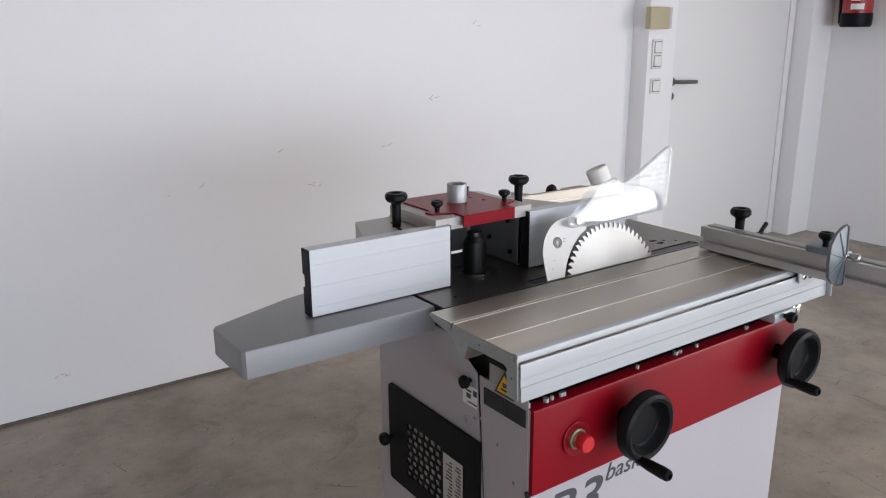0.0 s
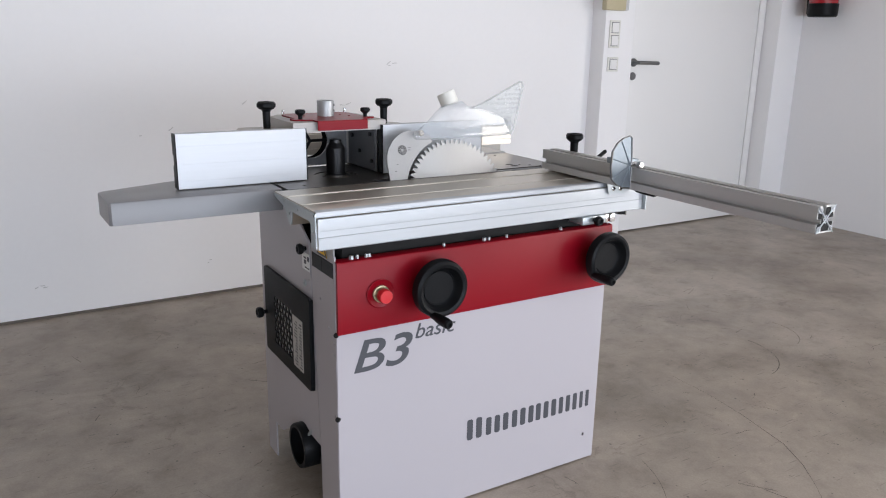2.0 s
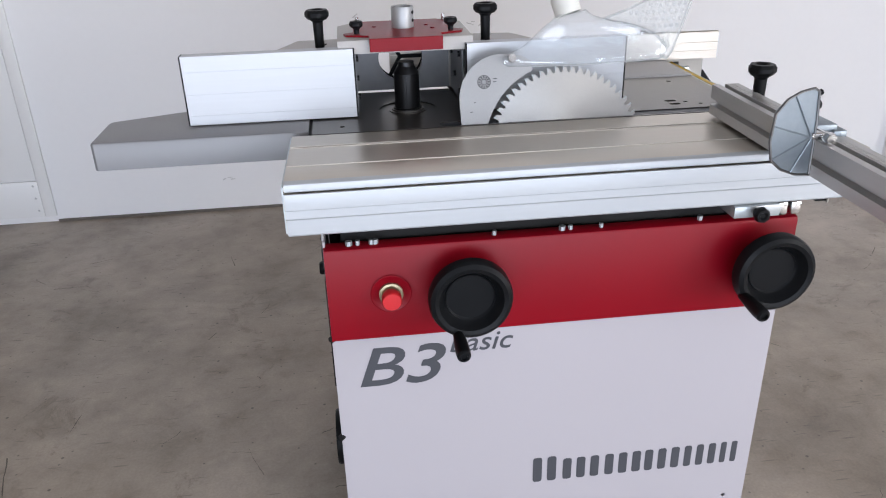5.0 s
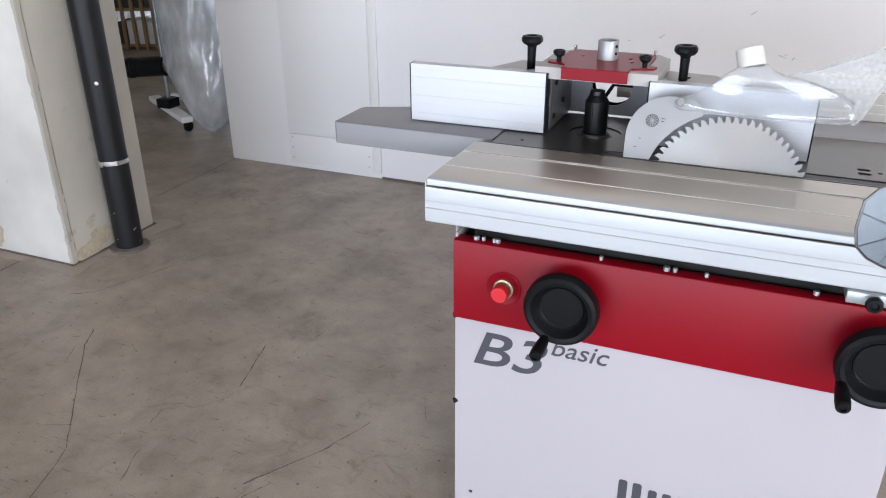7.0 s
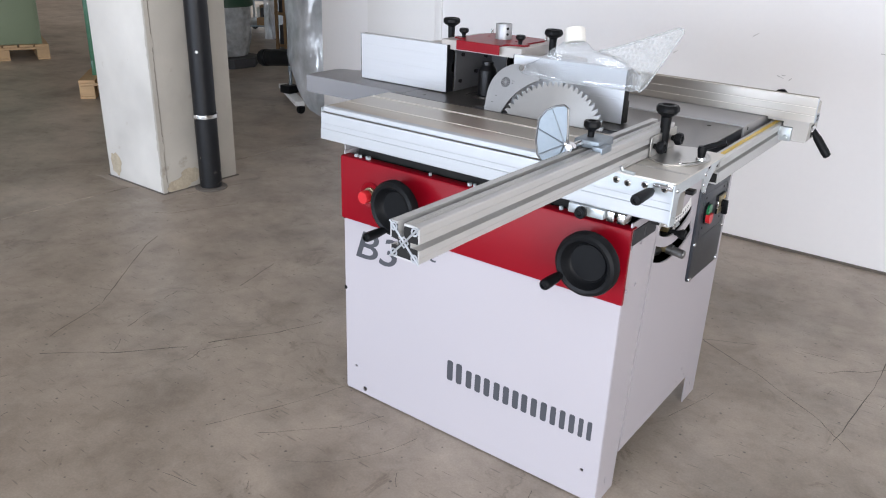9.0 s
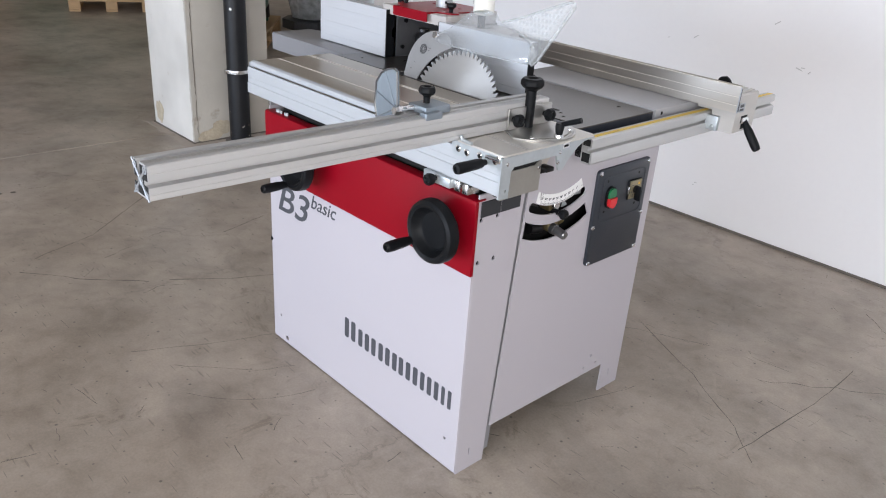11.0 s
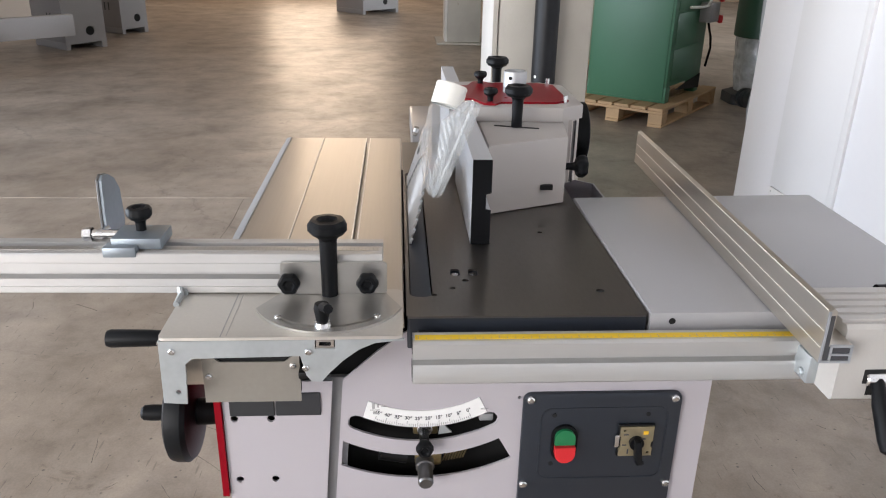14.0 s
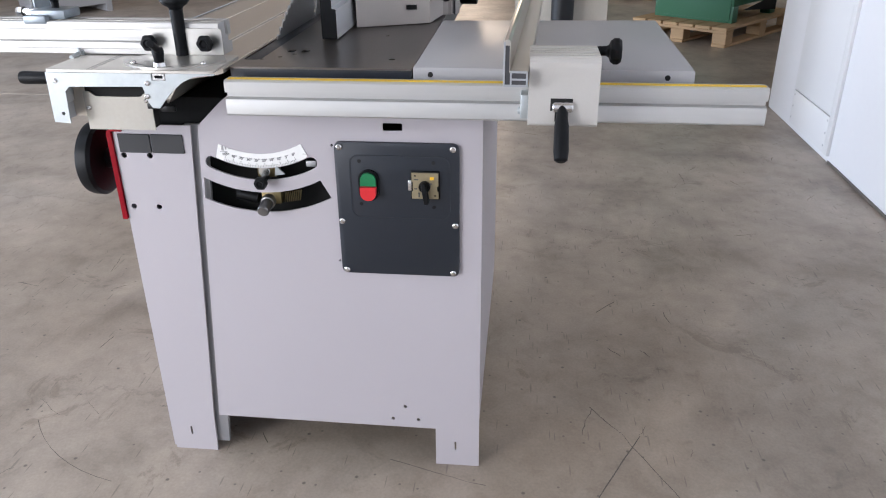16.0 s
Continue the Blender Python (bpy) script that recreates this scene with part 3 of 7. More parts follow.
# flush white door with its handle
door = thing("door_1", (4.25, DY + 0.08, 0), "closed plain white door with a steel lever handle", "door", kind="structure")
bm = bmesh.new(); box(bm, 3.672, 4.878, DY + 0.062, DY + 0.10, 0.012, 2.08, 0.003)
part("door_leaf", bm, PANEL_WHITE, door)
bm = bmesh.new()
box(bm, 3.605, 3.668, DY + 0.03, DY + 0.11, 0, 2.13, 0.003)
box(bm, 4.882, 4.945, DY + 0.056, DY + 0.11, 0, 2.13, 0.002)
box(bm, 3.668, 4.882, DY + 0.03, DY + 0.11, 2.085, 2.13, 0.003)
part("door_frame", bm, PANEL_WHITE, door)
bm = bmesh.new()
HX, HZ = 3.725, 1.109
lathe(bm, [(0, 0.012), (0.023, 0.012), (0.026, 0.008), (0.026, 0)], (HX, DY + 0.062, HZ), (0, -1, 0), 24)
tube(bm, [(HX, DY + 0.06, HZ), (HX, DY + 0.02, HZ), (HX + 0.006, DY + 0.01, HZ), (HX + 0.02, DY + 0.006, HZ), (HX + 0.165, DY + 0.006, HZ - 0.004)], 0.0115, 12)
part("door_handle", bm, HANDLE_STEEL, door, "brushed steel lever handle")
bm = bmesh.new()
lathe(bm, [(0, 0.010), (0.022, 0.010), (0.025, 0.006), (0.025, 0)], (HX, DY + 0.062, HZ - 0.085), (0, -1, 0), 24)
part("lock_rosette", bm, HANDLE_STEEL, door)


def wall_switch(x, z, rockers, label):
    t = thing("light_switch", (x, WY - 0.115, z), label, "switch")
    h = 0.075 * rockers
    bm = bmesh.new(); box(bm, x - 0.042, x + 0.042, WY - 0.124, WY - 0.115, z - h / 2 - 0.005, z + h / 2 + 0.005, 0.003)
    part("switch_frame", bm, CAP_WHITE, t)
    for i in range(rockers):
        zc = z - h / 2 + 0.0375 + 0.075 * i
        bm = bmesh.new(); box(bm, x - 0.029, x + 0.029, WY - 0.1245, WY - 0.123, zc - 0.031, zc + 0.031)
        part("shadow_gap", bm, INK, t)
        bm = bmesh.new(); box(bm, x - 0.026, x + 0.026, WY - 0.129, WY - 0.122, zc - 0.028, zc + 0.028, 0.003)
        part("rocker", bm, PANEL_WHITE, t)


wall_switch(3.441, 1.276, 2, "white double light switch on the pier")
wall_switch(3.442, 1.102, 1, "white single light switch on the pier")
t = thing("wall_box", (3.41, WY - 0.115, 1.468), "yellowed plastic control box on the pier", "control box")
bm = bmesh.new(); box(bm, 3.33, 3.487, WY - 0.155, WY - 0.115, 1.41, 1.527, 0.006)
part("housing", bm, BEIGE, t)
bm = bmesh.new(); box(bm, 3.487, 3.513, WY - 0.150, WY - 0.115, 1.412, 1.525, 0.003)
part("side_strip", bm, SCUFF, t)
t = thing("fire_alarm_call_point", (3.41, WY - 0.115, 1.65), "red fire alarm call point on the pier", "alarm")
bm = bmesh.new(); box(bm, 3.345, 3.485, WY - 0.160, WY - 0.115, 1.588, 1.728, 0.008)
part("housing", bm, EXT_RED, t)
bm = bmesh.new(); box(bm, 3.372, 3.458, WY - 0.163, WY - 0.159, 1.62, 1.705, 0.001)
part("break_glass", bm, PAPER, t, "white break-glass window")
bm = bmesh.new(); lathe(bm, [(0, 0.0012), (0.011, 0.0012), (0.011, 0)], (3.415, WY - 0.163, 1.662), (0, -1, 0), 18)
part("press_mark", bm, INK, t)
for x0, x1 in ((3.381, 3.395), (3.435, 3.449)):
    bm = bmesh.new(); box(bm, x0, x1, WY - 0.1642, WY - 0.1631, 1.659, 1.665)
    part("print_bar", bm, INK, t)

# fire extinguisher on the east wall
EX = (EAST - 0.105, 2.70)
t = thing("fire_extinguisher", (EX[0], EX[1], 1.418), "red fire extinguisher hung on the white wall", "fire extinguisher")
bm = bmesh.new()
lathe(bm, [(0, 0.075), (0.091, 0.075), (0.091, 0.44), (0.084, 0.475), (0.055, 0.505), (0.025, 0.52), (0.025, 0.55), (0, 0.55)], (EX[0], EX[1], 1.418), segments=36)
part("cylinder", bm, EXT_RED, t)
bm = bmesh.new(); lathe(bm, [(0, 0.0), (0.087, 0.0), (0.095, 0.012), (0.095, 0.085), (0, 0.085)], (EX[0], EX[1], 1.418), segments=36)
part("foot_ring", bm, BLACK, t, "black plastic foot ring")


def wrapped(name, material, a0, a1, z0, z1, r, label=""):
    """A thin label laid round the cylinder."""
    bm = bmesh.new()
    n = max(2, int((a1 - a0) / 6))
    ring = [(math.cos(radians(a0 + (a1 - a0) * i / n)), math.sin(radians(a0 + (a1 - a0) * i / n))) for i in range(n + 1)]
    for (u0, v0), (u1, v1) in zip(ring, ring[1:]):
        bm.faces.new([bm.verts.new((EX[0] + r * u, EX[1] + r * v, z)) for u, v, z in ((u0, v0, z0), (u1, v1, z0), (u1, v1, z1), (u0, v0, z1))])
    return part(name, bm, material, t, label)


wrapped("label", EXT_RED, 170, 262, 1.515, 1.80, 0.0918, "red instruction label with pale print")
wrapped("label_block", PAPER, 182, 232, 1.525, 1.560, 0.0922, "white print block")
rng_label = random.Random(3)
for k in range(9):
    z = 1.578 + k * 0.020
    a0 = 180 + rng_label.uniform(0, 6)
    wrapped("print_bar", PAPER, a0, a0 + rng_label.uniform(18, 48), z, z + 0.006, 0.0922)
wrapped("label_band", FAR_DARK, 176, 236, 1.765, 1.80, 0.0923, "dark heading band")
wrapped("sticker", YELLOW, 240, 262, 1.72, 1.765, 0.0923, "yellow sticker")
bm = bmesh.new()
tube(bm, [(EX[0] - 0.02, EX[1] + 0.03, 1.92), (EX[0] - 0.06, EX[1] + 0.09, 1.90), (EX[0] - 0.03, EX[1] + 0.105, 1.75), (EX[0] - 0.01, EX[1] + 0.10, 1.44)], 0.011, 10)
part("hose", bm, BLACK, t)
bm = bmesh.new(); box(bm, EX[0] - 0.08, EX[0] + 0.03, EX[1] - 0.012, EX[1] + 0.012, 1.925, 1.955, 0.005)
part("lever", bm, BLACK, t)
bm = bmesh.new(); box(bm, EX[0] + 0.06, EAST, EX[1] - 0.03, EX[1] + 0.03, 1.70, 1.80, 0.003)
part("wall_bracket", bm, BLACK, t)

# flush service door at the wall's free end and its lower panel
t = thing("service_panel", (-0.75, WY, 0), "flush white service door with a small lower panel", "panel", kind="structure")
bm = bmesh.new(); box(bm, -1.02, -0.515, WY - 0.012, WY, 0.198, 2.6, 0.002)
part("panel_leaf", bm, PANEL_WHITE, t)
bm = bmesh.new(); box(bm, -1.02, -0.515, WY - 0.011, WY, 0.030, 0.192, 0.002)
part("lower_panel", bm, PANEL_WHITE, t)
bm = bmesh.new(); box(bm, -0.513, -0.467, WY - 0.014, WY, 0.03, 2.6, 0.002)
part("edge_strip", bm, PANEL_WHITE, t)
for x in (-1.0, -0.535):
    for z in (0.06, 0.116, 0.172):
        bm = bmesh.new(); lathe(bm, [(0, 0.002), (0.004, 0.0016), (0.005, 0)], (x, WY - 0.011, z), (0, -1, 0), 10)
        part("panel_screw", bm, SCUFF, t)

bm = bmesh.new()
box(bm, -0.467, 3.36, WY - 0.004, WY, 0, 0.012)
single("trim", bm, DARK_CRACK, "dark dirty joint where the wall meets the floor", "joint", "structure")

# small scuffs on the long wall
rng = random.Random(4)
bm = bmesh.new()
for x, z in ((0.758, 0.784), (0.887, 0.804), (1.227, 0.928), (2.267, 1.437), (2.008, 1.097), (0.288, 0.152), (0.31, 0.150), (1.001, 0.171), (1.753, 0.909), (1.383, 0.765)):
    for k in range(rng.randint(1, 3)):
        u, w = x + rng.uniform(-0.025, 0.025), z + rng.uniform(-0.012, 0.012)
        a = rng.uniform(-0.4, 0.9); l = rng.uniform(0.004, 0.016)
        du, dw = l * math.cos(a), l * math.sin(a)
        bm.faces.new([bm.verts.new((u + su * du - sv * 0.002 * math.sin(a), WY - 0.0006, w + su * dw + sv * 0.0018)) for su, sv in ((-1, -1), (1, -0.6), (1, 0.6), (-1, 1))])
tagged(part("scuff_marks", bm, SCUFF, wall, "small grey scuff marks", local=True), kind="stuff")

# square pillar, plastered on one side, with a drain pipe
t = thing("pillar", (-1.40, 1.87, 0), "square concrete pillar with flaking white plaster", "pillar", kind="structure")
bm = bmesh.new(); box(bm, -1.635, -1.155, 1.66, 2.10, 0, 4.4, 0.012)
part("concrete_shaft", bm, PILLAR, t)
bm = bmesh.new()
box(bm, -1.650, -1.168, 1.635, 1.66, 0.0, 4.4, 0.006)
box(bm, -1.650, -1.635, 1.66, 2.10, 0.0, 4.4, 0.004)
part("plaster_face", bm, PLASTER, t, "white plaster coat, stained at the foot")
bm = bmesh.new()
z, last = 0.0, None
while z < 4.38:
    w = 0.001 + 0.009 * rng.random() ** 3
    now = [bm.verts.new(p) for p in ((-1.166 - w, 1.6340, z), (-1.1535, 1.6340, z), (-1.1535, 1.653 + w, z))]
    if last:
        for i in range(2):
            bm.faces.new((last[i], last[i + 1], now[i + 1], now[i]))
    last = now
    z += rng.uniform(0.012, 0.04)
tagged(part("chipped_edge", bm, PILLAR, t, "ragged plaster edge"), kind="stuff")


def blot(centre, r, squash, seed, n=26):
    """An uneven round outline."""
    return [(centre[0] + r * squash * math.cos(6.283 * i / n) * (1 + 0.35 * noise.noise(Vector((math.cos(6.283 * i / n) * 2, math.sin(6.283 * i / n) * 2, seed)))),
             centre[1] + r * math.sin(6.283 * i / n) * (1 + 0.35 * noise.noise(Vector((math.cos(6.283 * i / n) * 2, math.sin(6.283 * i / n) * 2, seed + 5))))) for i in range(n)]


bm = bmesh.new(); prism(bm, blot((-1.57, 0.085), 0.062, 0.75, 2), "y", 1.6335, 1.6347)
part("damp_stain", bm, DIRT, t, "brown damp stain on the plaster")
for c, r, sq, sd in (((1.80, 0.07), 0.040, 1.5, 3), ((1.755, 0.04), 0.035, 1.3, 9), ((1.70, 0.03), 0.03, 1.5, 14)):
    bm = bmesh.new(); prism(bm, blot(c, r, sq, sd), "x", -1.1548, -1.1538 + 0.0004 * sd / 3)
    part("damp_stain", bm, DIRT, t)
bm = bmesh.new()
ring = []
for i in range(160):
    k = i / 160 * 4
    side, f = int(k), k - int(k)
    x0, x1, y0, y1 = -1.675, -1.12, 1.61, 2.13
    p = [(x0 + (x1 - x0) * f, y0), (x1, y0 + (y1 - y0) * f), (x1 - (x1 - x0) * f, y1), (x0, y1 - (y1 - y0) * f)][side]
    g = 0.012 + 0.07 * abs(noise.noise(Vector((p[0] * 6, p[1] * 6, 1.0)))) + 0.02 * noise.noise(Vector((p[0] * 31, p[1] * 31, 4.0)))
    ring.append((p[0] + g * (1 if p[0] > -1.4 else -1), p[1] + g * (1 if p[1] > 1.85 else -1)))
prism(bm, ring, "z", 0.0003, 0.0012)
part("cement_skirt", bm, SKIRT, t, "spilled cement round the foot")
bm = bmesh.new(); box(bm, -1.655, -1.148, 1.627, 2.106, 0.0027, 0.007)
part("foot_joint", bm, DARK_CRACK, t)

t = thing("drain_pipe", (-1.082, 1.87, 0), "black plastic drain pipe beside the pillar", "pipe")
bm = bmesh.new(); lathe(bm, [(0.056, 0.0), (0.056, 4.4), (0, 4.4)], (-1.082, 1.87, 0), segments=32)
part("pipe_shaft", bm, PIPE, t)
bm = bmesh.new(); lathe(bm, [(0, 0.0), (0.082, 0.0), (0.080, 0.006), (0.064, 0.010), (0.056, 0.010)], (-1.082, 1.87, 0.0028), segments=32)
part("floor_collar", bm, DARK_CRACK, t, "dark mortar collar at the floor")
for k in range(9):
    a, z = rng.uniform(-2.6, 0.6), abs(rng.gauss(0, 0.09)) + 0.02 if k else 0.71
    s = rng.uniform(0.0015, 0.0032) if k else 0.007
    bm = bmesh.new(); lathe(bm, [(0, 0.0012), (s, 0.0006), (s * 1.1, 0)], (-1.082 + 0.056 * math.cos(a if k else -0.9), 1.87 + 0.056 * math.sin(a if k else -0.9), z), (math.cos(a if k else -0.9), math.sin(a if k else -0.9), 0), 8)
    part("paint_splash", bm, CEMENT if k else CAP_WHITE, t)
bm = bmesh.new()
lathe(bm, [(0.0565, 0), (0.061, 0), (0.061, 0.004), (0.0585, 0.005), (0.0585, 0.013), (0.061, 0.014), (0.061, 0.018), (0.0565, 0.018)], (-1.082, 1.87, 0.379), segments=32)
box(bm, -1.155, -1.137, 1.86, 1.88, 0.378, 0.398)
for s in (-1, 1):
    box(bm, -1.092, -1.072, 1.87 + s * 0.062 - 0.012, 1.865 + s * 0.062 + 0.012, 0.377, 0.399, 0.002)
part("pipe_clamp", bm, STEEL, t, "shiny pipe clamp")

t = thing("pillar", (-8.0, 2.04, 0), "distant square concrete pillar", "pillar", kind="structure")
bm = bmesh.new(); box(bm, -8.24, -7.76, 1.84, 2.27, 0, 4.4, 0.01)
part("concrete_shaft", bm, PILLAR, t)
bm = bmesh.new(); box(bm, -8.25, -7.775, 1.81, 1.84, 0, 4.4, 0.005)
part("plaster_face", bm, PLASTER, t)
bm = bmesh.new(); box(bm, -8.38, -7.65, 1.7, 2.38, 0, 0.03, 0.01)
part("plinth", bm, PILLAR, t)


# ---- marks on the floor ----
def ribbon(bm, pts, wide, z=0.0008):
    vs = []
    for i, (x, y) in enumerate(pts):
        x2, y2 = pts[min(i + 1, len(pts) - 1)]
        x1, y1 = pts[max(i - 1, 0)]
        d = math.hypot(x2 - x1, y2 - y1) or 1
        nx, ny = -(y2 - y1) / d, (x2 - x1) / d
        w = wide * (0.4 + 0.9 * rng.random()) / 2
        vs.append((bm.verts.new((x + nx * w, y + ny * w, z)), bm.verts.new((x - nx * w, y - ny * w, z))))
    for (a, b), (c, d) in zip(vs, vs[1:]):
        bm.faces.new((a, b, d, c))


def wander(a, b, n, amount):
    out, off = [], 0.0
    for i in range(n + 1):
        k = i / n
        off = off * 0.8 + rng.uniform(-amount, amount)
        dx, dy = b[0] - a[0], b[1] - a[1]
        d = math.hypot(dx, dy)
        out.append((a[0] + dx * k - dy / d * off, a[1] + dy * k + dx / d * off))
    return out


bm = bmesh.new()
ribbon(bm, [(2.29, 1.23), (2.285, 1.06), (2.26, 0.90), (2.21, 0.70), (2.15, 0.59), (2.08, 0.50), (1.94, 0.345), (1.80, 0.216), (1.665, 0.115), (1.52, 0.01)], 0.0022)
ribbon(bm, arc(2.6, 1.32, 0.26, -80, 5, 9), 0.003)
ribbon(bm, arc(2.95, 1.40, 0.20, -70, 10, 7), 0.0025)


def crack(wide, *pts):
    fine = [q for a, b in zip(pts, pts[1:]) for q in wander(a, b, 6, 0.0035)[:-1]] + [pts[-1]]
    ribbon(bm, fine, wide)


# west of the machine
crack(0.0032, (-0.70, 1.284), (-0.63, 1.177), (-0.37, 0.878), (-0.27, 0.75), (-0.18, 0.524))
crack(0.0036, (-0.10, 0.45), (0.06, 0.59), (0.22, 0.78))
crack(0.0036, (0.25, 0.84), (0.36, 1.02), (0.43, 1.19))
crack(0.0025, (-0.05, 0.73), (-0.09, 0.85))
crack(0.0025, (-0.14, 0.94), (-0.16, 1.01))
crack(0.003, (-0.08, 1.42), (-0.04, 1.27), (-0.02, 1.19))
crack(0.0025, (0.29, 0.73), (0.27, 0.79), (0.31, 0.87))
crack(0.0035, (-0.98, 1.44), (-0.91, 1.49), (-0.78, 1.80))
crack(0.003, (-1.38, 0.380), (-0.90, 0.376), (-0.483, 0.366))
# before the machine
crack(0.0018, (0.78, 0.94), (0.74, 0.82), (0.62, 0.55))
crack(0.0018, (0.976, 0.90), (0.93, 0.80), (0.76, 0.62))
# east and north of the machine
crack(0.0026, (1.49, 1.987), (1.75, 1.855), (1.98, 1.705), (2.08, 1.60))
crack(0.0026, (2.07, 2.30), (2.068, 2.01), (2.03, 1.62))
crack(0.0026, (1.39, 1.88), (1.49, 1.944), (1.70, 2.05))
crack(0.002, (1.40, 1.88), (1.496, 1.855))
crack(0.0016, (1.621, 1.433), (1.679, 1.646))
ribbon(bm, arc(0.7, 0.95, 0.42, -60, -10, 8), 0.0014)
ribbon(bm, arc(1.3, 0.95, 0.45, -55, -12, 8), 0.0014)
ribbon(bm, wander((2.5, 2.3), (1.95, 2.75), 12, 0.012), 0.0025)
ribbon(bm, wander((1.9, 2.0), (2.2, 2.25), 10, 0.012), 0.003)
for k in range(240):
    x, y = rng.uniform(-1.2, 3.6), rng.uniform(-0.5, 3.0)
    a, l = rng.uniform(0, 6.28), 0.012 + 0.11 * rng.random() ** 2
    ribbon(bm, wander((x, y), (x + l * math.cos(a), y + l * math.sin(a)), 3, 0.004), rng.uniform(0.0008, 0.0026))
for x, y in ((-0.919, 0.609), (-0.909, 0.661)):
    lathe(bm, [(0, 0.0009), (0.011, 0.0009)], (x, y, 0), segments=14)
tagged(part("scratches", bm, DARK_CRACK, floor, "dark cracks, tyre arcs and scratches", local=True), kind="stuff")


# ---- combined saw and spindle shaper ----
LX, RX, FY, BY = 0.786, 1.622, 0.947, 1.627      # cabinet sides, front and back
TZ = 0.86                                        # working height
machine = thing("saw_shaper_machine", (1.2, 1.28, 0), "light grey and red saw-shaper machine with aluminium sliding table", "woodworking machine")


def knob_head(bm, at, r, h, stem_r, stem, way=(0, 0, 1), lobes=7, depth=0.06):
    """A ribbed mushroom grip on its stem."""
    w = Vector(way).normalized()
    top = Vector(at) + w * stem
    lathe(bm, [(0, h * 0.82), (r * 0.35, h * 0.8), (r * 0.55, h), (r * 0.85, h * 0.98), (r, h * 0.72), (r, h * 0.35), (r * 0.8, h * 0.05), (stem_r * 1.3, -h * 0.08), (stem_r, -h * 0.3)], top, way, 42, lobes, depth)
    lathe(bm, [(stem_r, -0.3 * h), (stem_r * 0.94, -stem * 0.6), (stem_r * 0.94, -stem)], top, way, 24)


def screw(bm, at, way, r=0.006, h=0.004):
    lathe(bm, [(0, h), (r * 0.5, h), (r * 0.55, h * 0.55), (r * 0.6, h), (r * 0.9, h * 0.7), (r, 0)], at, way, 14)


# cabinet sheets
bm = bmesh.new()
plate(bm, rounded(LX + 0.001, RX - 0.001, 0.005, 0.731, 0.003), [circle(0.826, 0.09, 0.0045, 12), circle(0.859, 0.022, 0.008, 14), circle(1.578, 0.088, 0.0045, 12)], "y", FY, FY + 0.004)
front = part("front_sheet", bm, GREY_PAINT, machine, "light grey lacquered front sheet")
for z in (0.556, 0.338):
    bm = bmesh.new(); rod(bm, (LX + 0.004, FY + 0.005, z), (LX - 0.0014, FY - 0.0014, z), 0.0062, 14)
    part("edge_hole", bm, HOLLOW_SHADE, machine)
bm = bmesh.new()
plate(bm, [(FY + 0.004, 0.0), (1.046, 0.0), (1.05, 0.095), (1.098, 0.745), (FY + 0.004, 0.745)],
      [circle(y, z, 0.0055, 12) for y in (0.962, 1.012) for z in (0.584, 0.686)] + [rounded(0.991, 0.995, 0.04, 0.062, 0.0019, 2)], "x", RX - 0.004, RX)
part("front_corner_sheet", bm, GREY_PAINT, machine)


def band(r, half, a0, a1, n=18, cy=1.2195, cz=0.86):
    """An arched slot outline about the tilting pivot, angles from straight down."""
    out = arc(cy, cz, r + half, -90 + a0, -90 + a1, n)
    m0 = (cy + r * math.cos(radians(-90 + a1)), cz + r * math.sin(radians(-90 + a1)))
    out += arc(m0[0], m0[1], half, -90 + a1, 90 + a1, 6)[1:-1]
    out += arc(cy, cz, r - half, -90 + a1, -90 + a0, n)
    m1 = (cy + r * math.cos(radians(-90 + a0)), cz + r * math.sin(radians(-90 + a0)))
    out += arc(m1[0], m1[1], half, 90 + a0, 270 + a0, 6)[1:-1]
    return out


bm = bmesh.new()
plate(bm, [(1.062, 0.097), (1.535, 0.094), (1.535, 0.0), (BY, 0.0), (BY, 0.82), (1.20, 0.82), (1.16, 0.79), (1.112, 0.745)],
      [band(0.2045, 0.0115, -26.5, 28), arc(1.2195, 0.86, 0.2795, -114.0, -62.4, 18) + arc(1.2195, 0.86, 0.2405, -62.6, -117.3, 18), circle(1.356, 0.714, 0.0025, 8), circle(1.356, 0.484, 0.0025, 8), circle(1.472, 0.147, 0.004, 10), circle(1.445, 0.115, 0.004, 10), circle(1.499, 0.115, 0.004, 10),
       rounded(1.45, 1.485, 0.743, 0.757, 0.002, 2), rounded(1.575, 1.579, 0.04, 0.062, 0.0019, 2)], "x", RX - 0.005, RX - 0.001)
part("side_sheet", bm, GREY_PAINT, machine, "light grey side sheet with curved tilt slots")
# seam strip in a darker grey that paints the shade of the recess
bm = bmesh.new()
prism(bm, [(1.030, 0.02), (1.072, 0.02), (1.124, 0.745), (1.082, 0.745)], "x", RX - 0.018, RX - 0.009)
part("side_seam", bm, DEEP_GREY, machine, "recessed seam between the side sheets, greyed for its shade")
